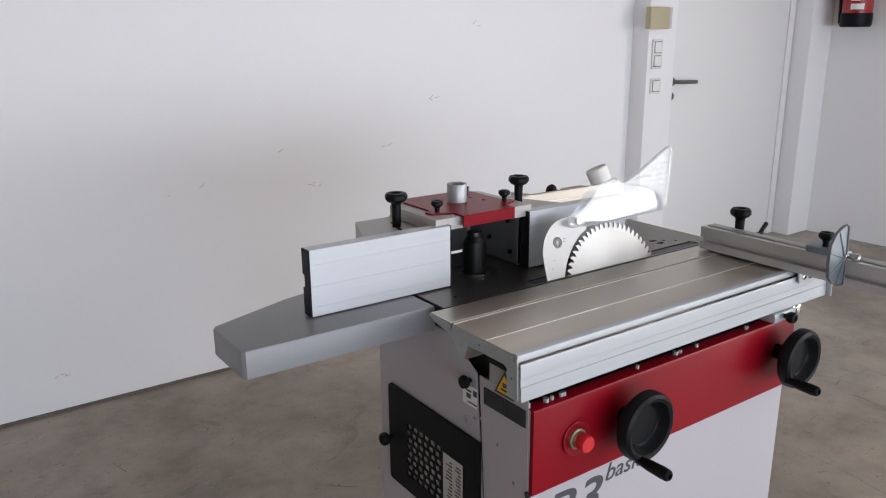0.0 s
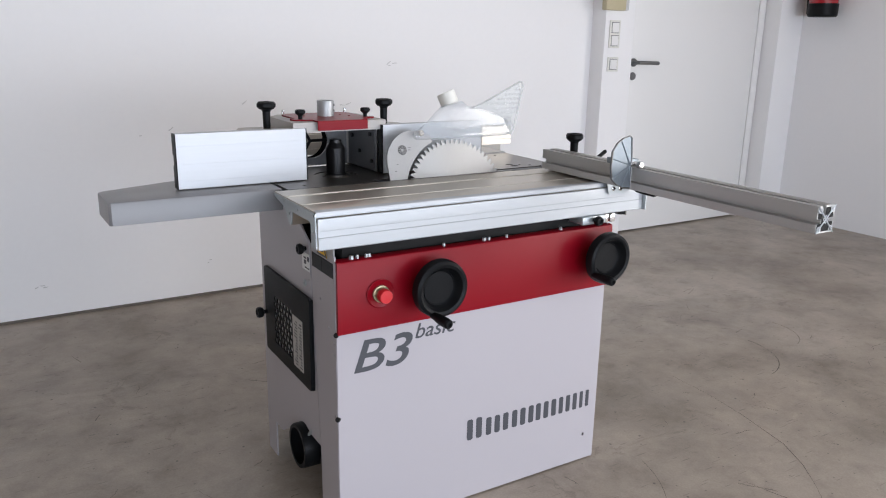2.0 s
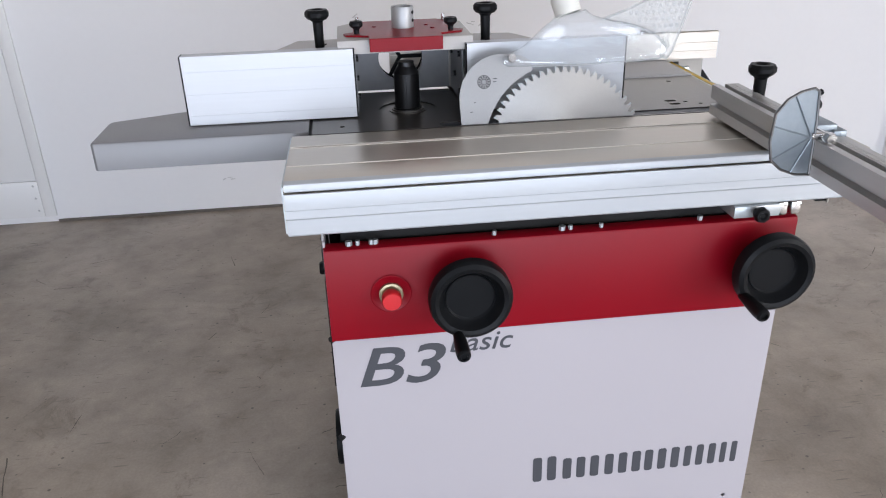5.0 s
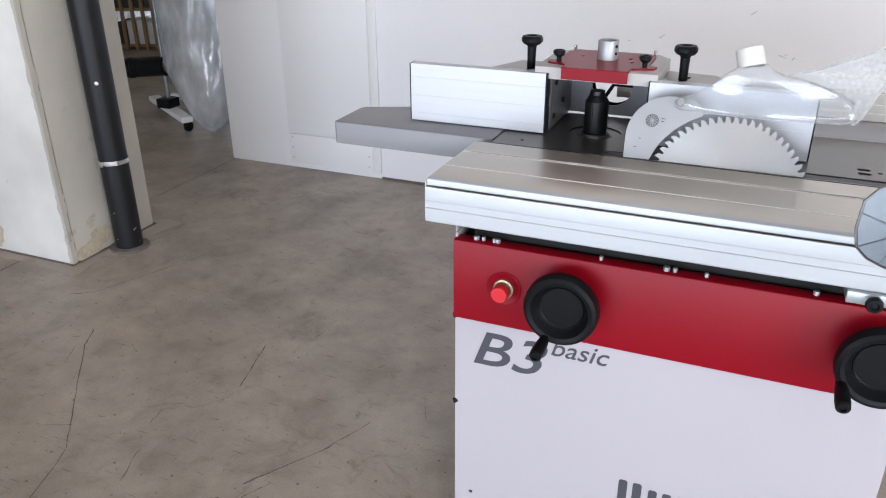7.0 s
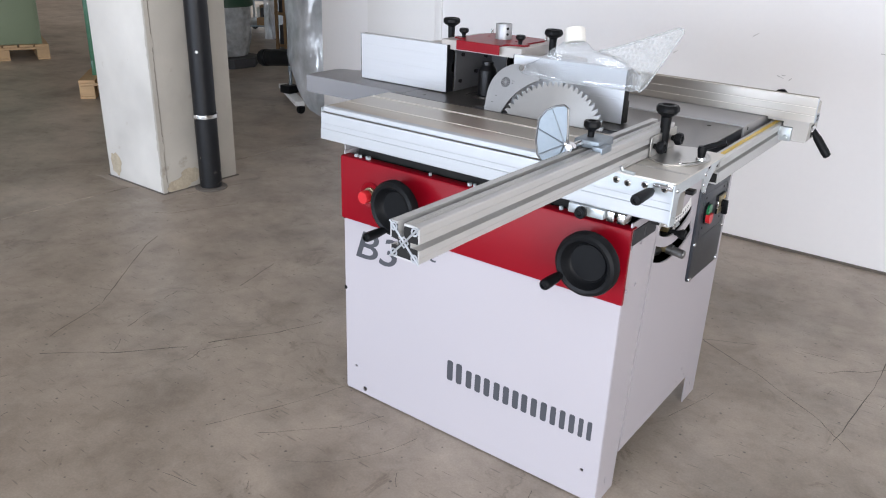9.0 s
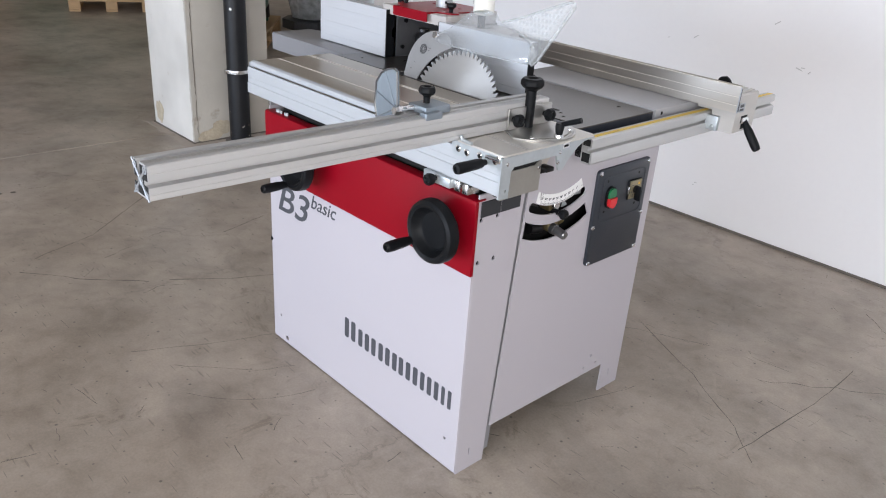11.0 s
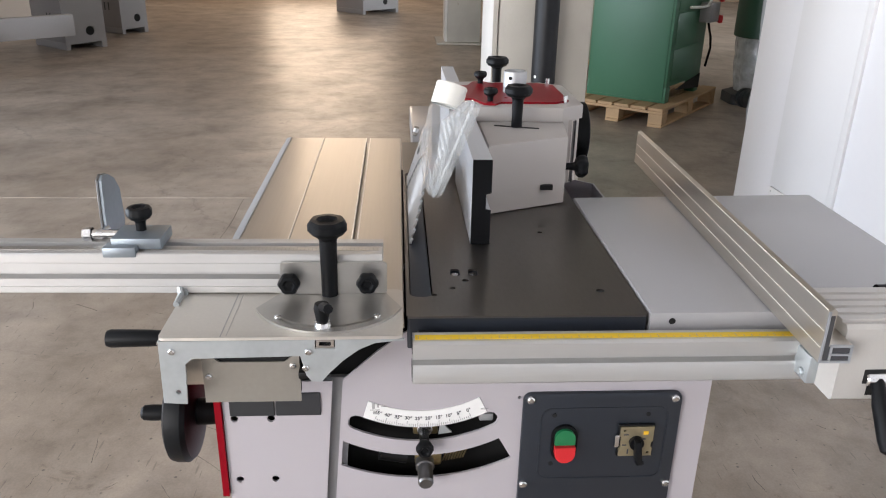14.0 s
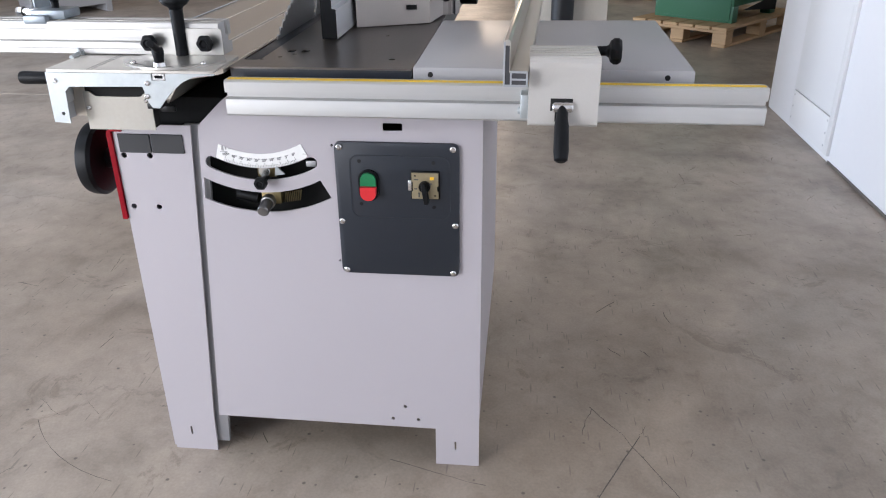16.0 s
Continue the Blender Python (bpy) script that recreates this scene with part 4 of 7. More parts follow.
# left side: sheets round the openings
bm = bmesh.new()
plate(bm, [(FY + 0.004, 0.0), (1.058, 0.0), (1.062, 0.21), (1.098, 0.745), (FY + 0.004, 0.745)],
      [circle(y, z, 0.004, 10) for y, z in ((0.962, 0.53), (0.962, 0.34), (0.99, 0.56), (1.04, 0.62), (0.963, 0.50), (0.99, 0.05))], "x", LX, LX + 0.004)
part("front_corner_sheet", bm, GREY_PAINT, machine)
bm = bmesh.new()
plate(bm, [(1.066, 0.21), (1.20, 0.21), (1.36, 0.115), (1.42, 0.115), (1.42, 0.0), (1.49, 0.0), (1.49, 0.80), (1.20, 0.80), (1.11, 0.745)],
      [circle(1.115, 0.645, 0.004, 10), circle(1.092, 0.652, 0.005, 10)], "x", LX + 0.001, LX + 0.005)
part("side_sheet", bm, GREY_PAINT, machine)
bm = bmesh.new()
prism(bm, [(LX + 0.001, 1.49), (LX + 0.004, 1.49), (0.90, 1.623), (RX - 0.004, 1.623), (RX - 0.004, BY), (0.898, BY)], "z", 0.12, 0.80)
part("rear_sheet", bm, GREY_PAINT, machine)
# added black boxes that stand in for the shade inside the cabinet
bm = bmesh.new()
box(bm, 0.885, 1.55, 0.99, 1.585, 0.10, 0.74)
part("interior_filler", bm, HOLLOW_SHADE, machine, "near-black filler block for the shaded interior")
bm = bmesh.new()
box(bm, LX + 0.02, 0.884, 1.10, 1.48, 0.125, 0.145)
part("interior_light_stop", bm, HOLLOW_SHADE, machine)
# carrier coloured near-black for the shade under the table
bm = bmesh.new()
box(bm, LX + 0.03, RX - 0.03, FY + 0.03, 1.18, 0.70, 0.79, 0.004); box(bm, 0.775, RX - 0.03, 0.957, 1.062, 0.7905, 0.831, 0.003)
part("slide_carrier", bm, HOLLOW_SHADE, machine, "carrier under the sliding table, blackened for the shade there")

# red front panel
bm = bmesh.new()
prism(bm, [(FY - 0.010, 0.558), (FY - 0.010, 0.728), (FY - 0.008, 0.733), (FY - 0.003, 0.735), (FY + 0.02, 0.735), (FY + 0.02, 0.732), (FY - 0.001, 0.732), (FY - 0.001, 0.558)], "x", LX + 0.001, RX + 0.004)
red_panel = part("red_panel", bm, RED, machine, "glossy red lacquered control panel")
for x, r in ((0.83, 0.006), (0.845, 0.004), (0.868, 0.004), (0.875, 0.005), (1.08, 0.004), (1.20, 0.006), (1.215, 0.004), (1.27, 0.004), (1.45, 0.005)):
    bm = bmesh.new(); lathe(bm, [(0, 0.008), (r, 0.008), (r, 0), (0, 0)], (x, FY + 0.006, 0.735), (0, 0, 1), 6)
    part("panel_bolt", bm, ZINC, machine)
bm = bmesh.new(); box(bm, 1.489, 1.572, 0.908, FY + 0.02, 0.752, 0.7735, 0.002)
lock = part("slide_lock", bm, ZINC, machine, "zinc-plated slide lock with a black knob")
for x in (1.583, 1.607):
    bm = bmesh.new(); box(bm, x - 0.009, x + 0.009, 0.918, 0.955, 0.748, 0.772, 0.003)
    part("lock_block", bm, STEEL, lock)
bm = bmesh.new(); knob_head(bm, (1.5285, 0.912, 0.764), 0.0135, 0.018, 0.006, 0.012, (0, -1, 0))
part("lock_knob", bm, BLACK, lock)

# emergency stop
EXX, EZ = 0.896, 0.646
bm = bmesh.new(); lathe(bm, [(0.020, 0.0), (0.034, 0.0), (0.036, 0.003), (0.034, 0.004), (0.021, 0.001)], (EXX, FY - 0.010, EZ), (0, -1, 0), 36)
estop = part("emergency_stop", bm, RED, machine, "red mushroom emergency stop button")
bm = bmesh.new(); lathe(bm, [(0.0, 0.0), (0.021, 0.0), (0.021, 0.007), (0.017, 0.008), (0.015, 0.014), (0, 0.014)], (EXX, FY - 0.010, EZ), (0, -1, 0), 32)
part("collar", bm, TARNISHED, estop, "brass-coloured collar")
bm = bmesh.new(); lathe(bm, [(0.012, 0.012), (0.0160, 0.014), (0.0172, 0.018), (0.0172, 0.031), (0.0155, 0.0345), (0, 0.035)], (EXX, FY - 0.010, EZ), (0, -1, 0), 32)
part("button", bm, RED_PLASTIC, estop)

# hand wheels
for cx, cz, dirn in ((1.027, 0.655, (-0.36, -0.93)), (1.561, 0.659, (-0.82, -0.57))):
    y0 = 0.894
    bm = bmesh.new()
    lathe(bm, [(0, 0.010), (0.040, 0.010), (0.0425, 0.012), (0.0435, 0.010), (0.046, 0.012), (0.050, 0.022), (0.055, 0.030), (0.062, 0.032), (0.069, 0.028), (0.0715, 0.020), (0.0715, 0.006), (0.066, 0.0), (0.05, -0.003), (0.02, -0.003), (0.018, -0.053), (0, -0.053)], (cx, y0, cz), (0, -1, 0), 56)
    wheel = part("handwheel", bm, BLACK, machine, "black dished plastic handwheel")
    hx, hz = cx + dirn[0] * 0.066, cz + dirn[1] * 0.066
    bm = bmesh.new()
    lathe(bm, [(0.0, 0.0), (0.009, 0.0), (0.0095, 0.012), (0.0115, 0.03), (0.0125, 0.06), (0.0115, 0.073), (0.0085, 0.077), (0.006, 0.077), (0.0055, 0.072), (0, 0.072)], (hx, y0 - 0.022, hz), (0, -1, 0), 24)
    part("crank_handle", bm, BLACK, wheel)

# lettering on the front
lettering("model_lettering", "B3", 0.116, Matrix.Translation((0.820, FY - 0.0005, 0.450)) @ FACE_SOUTH, INK, machine, "dark grey model lettering", shear=0.27, width=1.30, bold=0.0010)
lettering("model_lettering", "basic", 0.056, Matrix.Translation((0.994, FY - 0.0005, 0.508)) @ FACE_SOUTH, INK, machine, "dark grey model lettering", shear=0.27, width=1.06, bold=0.0002)


def mark_bar(x0, x1, z0, z1):
    bm = bmesh.new(); prism(bm, rounded(x0, x1, z0, z1, min(x1 - x0, z1 - z0) * 0.3, 3), "y", FY - 0.0009, FY - 0.0001)
    part("mark_bar", bm, INK, machine)


for x0, x1, z1 in ((1.160, 1.208, 0.240), (1.222, 1.297, 0.2315), (1.310, 1.385, 0.2315), (1.394, 1.467, 0.2315), (1.478, 1.545, 0.2315), (1.556, 1.591, 0.2315)):
    n = max(2, round((x1 - x0 + 0.012) / 0.0265))
    w = (x1 - x0 - (n - 1) * 0.011) / n
    for k in range(n):
        mark_bar(x0 + k * (w + 0.011), x0 + k * (w + 0.011) + w, 0.179, z1)

# sliding table: one long extrusion with end caps, slot and front rail
SX0, SX1 = 0.735, 1.674
prof = [(0.938, 0.860), (0.931, 0.858), (0.9285, 0.853), (0.9285, 0.8475), (0.936, 0.8455), (0.936, 0.839), (0.9225, 0.8375), (0.9225, 0.818), (0.9235, 0.817), (0.9225, 0.816), (0.9215, 0.804), (0.9185, 0.802), (0.9185, 0.778), (0.9205, 0.775),
        (0.951, 0.775), (0.951, 0.832), (1.068, 0.832), (1.077, 0.800), (1.091, 0.800), (1.112, 0.832), (1.112, 0.838), (1.186, 0.850), (1.195, 0.853), (1.195, 0.858), (1.193, 0.860),
        (1.1235, 0.860), (1.1225, 0.848), (1.1155, 0.848), (1.1145, 0.860), (1.0173, 0.860), (1.0168, 0.8588), (1.016, 0.860)]
bm = bmesh.new(); prism(bm, prof, "x", SX0, SX1)
slide = part("sliding_table", bm, TABLE_ALU, machine, "brushed aluminium sliding table with a T-slot")
bm = bmesh.new()
prism(bm, [(0.9278, 0.8585), (0.9265, 0.853), (0.9265, 0.847), (0.9282, 0.847), (0.9282, 0.853), (0.931, 0.8588), (0.939, 0.8606), (0.939, 0.8618), (0.931, 0.8608)], "x", SX0 + 0.001, 1.7105)
part("front_lip", bm, RAIL_ALU, slide, "bright aluminium front lip")
bm = bmesh.new()
prism(bm, [(0.9185, 0.8452), (0.9175, 0.841), (0.9175, 0.8185), (0.9185, 0.818), (0.9178, 0.8172), (0.9175, 0.804), (0.9155, 0.8025), (0.915, 0.777), (0.9165, 0.7745), (0.918, 0.7745), (0.918, 0.8015), (0.921, 0.8035), (0.921, 0.8456)], "x", SX0 + 0.001, 1.7105)
part("front_rail", bm, RAIL_ALU, slide, "pale aluminium front rail")
# thin pale strips, the slot edges' highlight put into colour
for y in (1.1235, 1.1145, 1.015):
    bm = bmesh.new(); box(bm, SX0 + 0.001, SX1 - 0.001, y - 0.0012, y + 0.0012, TZ - 0.001, TZ + 0.0008)
    part("slot_edge", bm, EDGE_GLINT, slide, "pale strip painting the glint on a slot edge")
bm = bmesh.new()
cap = [(0.924, 0.857), (0.922, 0.777), (0.950, 0.777), (0.951, 0.830), (0.960, 0.834), (1.066, 0.834), (1.076, 0.801), (1.091, 0.801), (1.110, 0.830), (1.130, 0.839), (1.18, 0.849), (1.194, 0.857), (1.1235, 0.857), (1.1235, 0.846), (1.1145, 0.846), (1.1145, 0.857), (0.9345, 0.857), (0.934, 0.848), (0.9285, 0.848), (0.928, 0.857)]
plate(bm, cap, [circle(1.085, 0.826, 0.0035, 10), circle(1.03, 0.846, 0.0025, 10), circle(0.937, 0.815, 0.003, 10)], "x", SX0 - 0.003, SX0)
part("end_cap", bm, ZINC, slide, "grey end cap")
# warning triangle on the plate under the table end
bm = bmesh.new(); box(bm, LX - 0.001, LX + 0.003, 0.953, 1.066, 0.7455, 0.829, 0.001, 1)
part("label_plate", bm, SHEET_GREY, machine)
bm = bmesh.new(); prism(bm, [(0.986, 0.734), (1.046, 0.734), (1.016, 0.786)], "x", LX - 0.0034, LX - 0.0022)
warn = part("warning_label", bm, WARN, machine, "yellow triangular warning label")
bm = bmesh.new()
plate(bm, [(0.9865, 0.7345), (1.0455, 0.7345), (1.016, 0.7855)], [[(0.992, 0.738), (1.040, 0.738), (1.016, 0.779)]], "x", LX - 0.0044, LX - 0.0036)
box(bm, LX - 0.0044, LX - 0.0036, 1.008, 1.026, 0.744, 0.748)
box(bm, LX - 0.0044, LX - 0.0036, 1.010, 1.021, 0.752, 0.760)
part("warning_border", bm, INK, warn)

# rubber strips and small fittings on the cabinet sides
for name_x, x0, x1 in (("r", RX, RX + 0.003), ("l", LX - 0.003, LX)):
    for y0, y1 in ((0.957, 1.018), (1.020, 1.081)):
        bm = bmesh.new(); box(bm, x0, x1, y0, y1, 0.692, 0.728, 0.001, 1)
        part("cover_strip", bm, RUBBER, machine, "black rubber cover strip")

# left side: vent cover, knobs, labels and the dust port
bm = bmesh.new()
holes = []
for i in range(6):
    for j in range(8):
        y = 1.228 + i * 0.0232 + (0.0 if j % 2 else 0.006)
        z = 0.402 + j * 0.0178
        holes.append(rounded(y - 0.0085, y + 0.0085, z - 0.0068, z + 0.0068, 0.003, 2))
plate(bm, rounded(1.090, 1.435, 0.353, 0.602, 0.008, 3), holes, "x", LX - 0.011, LX - 0.008)
vent = part("vent_cover", bm, BLACK, machine, "black vent cover with a perforated grid")
bm = bmesh.new()
box(bm, LX - 0.008, LX, 1.090, 1.100, 0.355, 0.60); box(bm, LX - 0.008, LX, 1.425, 1.435, 0.355, 0.60)
box(bm, LX - 0.008, LX, 1.100, 1.425, 0.355, 0.362); box(bm, LX - 0.008, LX, 1.100, 1.425, 0.593, 0.60)
part("vent_rim", bm, BLACK, vent)
bm = bmesh.new(); box(bm, LX - 0.003, LX - 0.001, 1.215, 1.375, 0.385, 0.555)
part("vent_backing", bm, PAPER, vent)
bm = bmesh.new(); box(bm, LX - 0.0126, LX - 0.0116, 1.138, 1.208, 0.386, 0.528)
lab = part("data_label", bm, HOLDER, vent, "white printed data label")
bm = bmesh.new()
rng = random.Random(9)
for k in range(15):
    z = 0.394 + k * 0.0085
    for c in range(2):
        y0 = 1.143 + c * 0.031
        box(bm, LX - 0.0136, LX - 0.0128, y0, y0 + rng.uniform(0.008, 0.025), z, z + 0.003)
tagged(part("print_bars", bm, INK, vent, "unreadable print"), kind="stuff")
bm = bmesh.new(); knob_head(bm, (LX - 0.011, 1.422, 0.467), 0.016, 0.018, 0.006, 0.012, (-1, 0, 0))
part("vent_knob", bm, BLACK, vent)
bm = bmesh.new(); knob_head(bm, (LX, 1.128, 0.724), 0.014, 0.014, 0.006, 0.008, (-1, 0, 0))
part("side_knob", bm, BLACK, machine, "small black star knob")
bm = bmesh.new(); box(bm, LX - 0.0012, LX, 1.104, 1.152, 0.668, 0.712)
lab = part("symbol_label", bm, PAPER, machine, "small white symbol label")
bm = bmesh.new()
for y, z, w, h in ((1.104, 0.694, 0.012, 0.012), (1.122, 0.698, 0.018, 0.004), (1.124, 0.684, 0.014, 0.010), (1.104, 0.674, 0.03, 0.003)):
    box(bm, LX - 0.002, LX - 0.0014, y, y + w, z, z + h)
tagged(part("label_bars", bm, INK, lab, "unreadable print"), kind="stuff")
bm = bmesh.new(); lathe(bm, [(0.005, 0.0), (0.009, 0.0), (0.009, 0.003), (0.005, 0.003)], (LX, 1.138, 0.632), (-1, 0, 0), 18)
part("side_washer", bm, ZINC, machine)
bm = bmesh.new()
lathe(bm, [(0.050, 0.055), (0.060, 0.055), (0.062, 0.050), (0.062, 0.008), (0.060, -0.03), (0.050, -0.03)], (LX + 0.032, 1.178, 0.160), (-1, 0, 0), 40)
port = part("dust_port", bm, BLACK, machine, "round black dust extraction port")
bm = bmesh.new(); lathe(bm, [(0, 0.0), (0.052, 0.0)], (LX + 0.022, 1.178, 0.160), (-1, 0, 0), 32)
part("port_inside", bm, HOLLOW_SHADE, port)
bm = bmesh.new(); tube(bm, [(LX + 0.01, 1.12, 0.24), (LX - 0.004, 1.14, 0.205), (LX - 0.01, 1.16, 0.19)], 0.004, 8)
part("port_clip", bm, ZINC, port)

# cast iron table with its fittings
bm = bmesh.new()
plate(bm, rounded(0.772, 1.657, 1.198, 1.510, 0.004, 3),
      [circle(0.968, 1.355, 0.060, 36), rounded(1.02, 1.60, 1.203, 1.234, 0.012, 4), circle(1.584, 1.465, 0.006, 12), circle(1.594, 1.236, 0.004, 10), circle(1.573, 1.262, 0.0045, 10),
       rounded(1.508, 1.532, 1.262, 1.276, 0.005, 3), rounded(1.508, 1.532, 1.288, 1.302, 0.005, 3), circle(1.548, 1.282, 0.005, 10), circle(0.83, 1.24, 0.005, 10), circle(1.36, 1.42, 0.004, 10)], "z", TZ - 0.003, TZ)
iron = part("cast_iron_table", bm, IRON, machine, "dark ground cast iron table")
bm = bmesh.new()
plate(bm, rounded(0.773, 1.6565, 1.199, 1.5095, 0.004, 3), [circle(0.968, 1.355, 0.060, 36), rounded(1.02, 1.60, 1.203, 1.234, 0.012, 4), rounded(1.508, 1.532, 1.262, 1.276, 0.005, 3), rounded(1.508, 1.532, 1.288, 1.302, 0.005, 3)], "z", TZ - 0.046, TZ - 0.0032)
part("table_edge", bm, SLATE, iron, "anthracite painted table edge")
bm = bmesh.new()
box(bm, 1.0, 1.64, 1.204, 1.232, TZ - 0.0085, TZ - 0.0015, 0.001)
part("saw_insert", bm, SLATE, iron, "dark insert strip beside the blade")
for x, y in ((1.52, 1.269), (1.52, 1.295)):
    bm = bmesh.new(); lathe(bm, [(0, 0.0), (0.0055, 0.0), (0.0055, 0.007), (0, 0.007)], (x, y, TZ - 0.010), segments=6)
    part("table_bolt", bm, STEEL, iron)
for r0, r1, z in ((0.033, 0.0595, TZ - 0.0025), (0.029, 0.040, TZ - 0.001), (0.029, 0.034, TZ + 0.002)):
    bm = bmesh.new(); lathe(bm, [(r0, z - 0.01), (r0, z), (r1, z), (r1, z - 0.01)], (0.968, 1.355, 0), segments=48)
    part("insert_ring", bm, IRON, iron, "steel insert ring round the spindle")

# spindle
bm = bmesh.new()
lathe(bm, [(0.030, -0.04), (0.030, 0.004), (0.0265, 0.005), (0.0265, 0.005), (0.0265, 0.0755), (0.0265, 0.0755), (0.0170, 0.090), (0.0170, 0.090), (0.0165, 0.0985), (0, 0.0985)], (0.968, 1.355, TZ), segments=24)
spindle = part("spindle", bm, DARK_STEEL, machine, "black spindle with a chamfered top")
for a in (20, 140, 260):
    bm = bmesh.new(); box(bm, 0.0258, 0.0272, -0.0022, 0.0022, TZ + 0.010, TZ + 0.072, 0.0006, 1, m=Matrix.Translation((0.968, 1.355, 0)) @ pose(0, 0, 0, 0, 0, a))
    part("key", bm, DARK_STEEL, spindle)

# saw blade, riving knife and clear guard lean together about the table line
LEAN = Matrix.Translation((0, 1.207, TZ)) @ pose(0, 0, 0, -17.3, 0, 0)
BX, BZ, BR = 1.268, -0.054, 0.1555
bm = bmesh.new()
out = []
TEETH = 60
for k in range(TEETH):
    a = -2 * math.pi * k / TEETH
    for da, r in ((0.0, BR), (-0.046, BR - 0.0024), (-0.058, BR - 0.0085), (-0.070, BR - 0.0120), (-0.086, BR - 0.0122), (-0.096, BR - 0.0085)):
        out.append((BX + r * math.cos(a + da), BZ + r * math.sin(a + da)))
plate(bm, [(x - BX, z - BZ) for x, z in out], [], "y", -0.0013, 0.0013)
blade = part("saw_blade", bm, SPUN, machine, "toothed circular saw blade, tilted")
blade.matrix_basis = LEAN @ Matrix.Translation((BX, 0, BZ))
bm = bmesh.new()
for k in range(TEETH):
    a = -2 * math.pi * k / TEETH
    m = LEAN @ Matrix.Translation((BX, 0, BZ)) @ pose(0, 0, 0, 0, -math.degrees(a), 0)
    box(bm, BR - 0.0070, BR + 0.0004, -0.0017, 0.0017, -0.0022, 0.0004, m=m)
part("carbide_tips", bm, ZINC, blade).matrix_parent_inverse = blade.matrix_basis.inverted()
# knife
bm = bmesh.new()
KX, KZ = BX, BZ
outer = [(1.062, -0.02)] + arc(1.146, 0.045, 0.086, 180, 86, 18)
inner = arc(KX, KZ, BR + 0.007, 112, 168, 16)
plate(bm, outer + [(1.186, 0.127), (1.204, 0.114)] + inner, [], "y", -0.0015, 0.0015)
bmesh.ops.transform(bm, matrix=LEAN, verts=bm.verts)
knife = part("riving_knife", bm, BLADE_STEEL, machine, "curved steel riving knife with etched marks")
bm = bmesh.new()
for a, b in ((0.0130, 0.0118), (0.0062, 0.0048)):
    plate(bm, circle(1.110, 0.079, a, 24), [circle(1.110, 0.079, b, 24)], "y", -0.0024, -0.0017)
for k in range(12):
    a = 2 * math.pi * k / 12
    box(bm, 0.0072, 0.0112, -0.0024, -0.0017, -0.0012, 0.0012, m=Matrix.Translation((1.110, 0, 0.079)) @ pose(0, 0, 0, 0, math.degrees(a), 0))
for x, z, w in ((1.128, 0.084, 0.008), (1.128, 0.078, 0.006), (1.088, 0.040, 0.004), (1.080, 0.022, 0.005)):
    box(bm, x, x + w, -0.0023, -0.0017, z, z + 0.0012)
bmesh.ops.transform(bm, matrix=LEAN, verts=bm.verts)
tagged(part("etched_marks", bm, KNIFE_INK, knife, "etched ring and unreadable marks"), kind="stuff")


def shell(bm, outline, thick, inset, m, neck=0.0, swell=(0.13, 0.20)):
    """A hollow moulded housing with a rounded rim; neck thickens it towards its top."""
    cx = sum(p[0] for p in outline) / len(outline); cz = sum(p[1] for p in outline) / len(outline)

    def half(z):
        u = min(1.0, max(0.0, (z - swell[0]) / (swell[1] - swell[0])))
        return thick + neck * u * u * (3 - 2 * u)

    loops = []
    for side, k in ((-1.0, 0.45), (-1.0, 0.2), (-0.97, inset), (-0.7, 0.0), (0.7, 0.0), (0.97, inset), (1.0, 0.2), (1.0, 0.45)):
        ring = []
        for x, z in outline:
            w = z + (cz - z) * k
            ring.append(bm.verts.new(m @ Vector((x + (cx - x) * k, side * half(w), w))))
        loops.append(ring)
    n = len(outline)
    for p, q in zip(loops, loops[1:]):
        for i in range(n):
            bm.faces.new((p[i], p[(i + 1) % n], q[(i + 1) % n], q[i]))
    bm.faces.new(loops[0][::-1]); bm.faces.new(loops[-1])
    bmesh.ops.recalc_face_normals(bm, faces=bm.faces)


# guard outline in (x, height above the table along the lean)
G = [(1.150, 0.112), (1.160, 0.106), (1.30, 0.103), (1.46, 0.106), (1.474, 0.112), (1.478, 0.126), (1.470, 0.142), (1.452, 0.156), (1.425, 0.168), (1.39, 0.178), (1.35, 0.186), (1.325, 0.194), (1.312, 0.206),
     (1.308, 0.203), (1.258, 0.197), (1.252, 0.190), (1.236, 0.180), (1.21, 0.158), (1.185, 0.140), (1.160, 0.130), (1.148, 0.122)]
bm = bmesh.new(); shell(bm, G, 0.0145, 0.06, LEAN, 0.0095, (0.135, 0.195))
guard = part("blade_guard", bm, GUARD, machine, "clear plastic blade guard")
bm = bmesh.new()
F = [(1.352, 0.188), (1.40, 0.203), (1.536, 0.261), (1.544, 0.261), (1.549, 0.253), (1.543, 0.240), (1.49, 0.120), (1.478, 0.106), (1.470, 0.112), (1.482, 0.128), (1.474, 0.146), (1.452, 0.160), (1.40, 0.178)]
shell(bm, F, 0.011, 0.03, LEAN)
part("guard_fin", bm, FIN, guard, "clear studded rear fin")
bm = bmesh.new()
for i in range(14):
    for j in range(9):
        x = 1.40 + i * 0.0115 + (0.005 if j % 2 else 0)
        z = 0.128 + j * 0.0135
        top = 0.203 + (x - 1.40) * 0.375 - 0.007
        low = 0.120 + (x - 1.478) * 1.90 + 0.009 if x > 1.478 else 0.158 - (x - 1.44) * 0.6 + 0.012
        if low < z < top:
            for s in (-1,):
                lathe(bm, [(0.0044, 0.0), (0.0036, 0.0011), (0, 0.0018)], LEAN @ Vector((x, s * 0.011, z)), LEAN.to_3x3() @ Vector((0, s, 0)), 8)
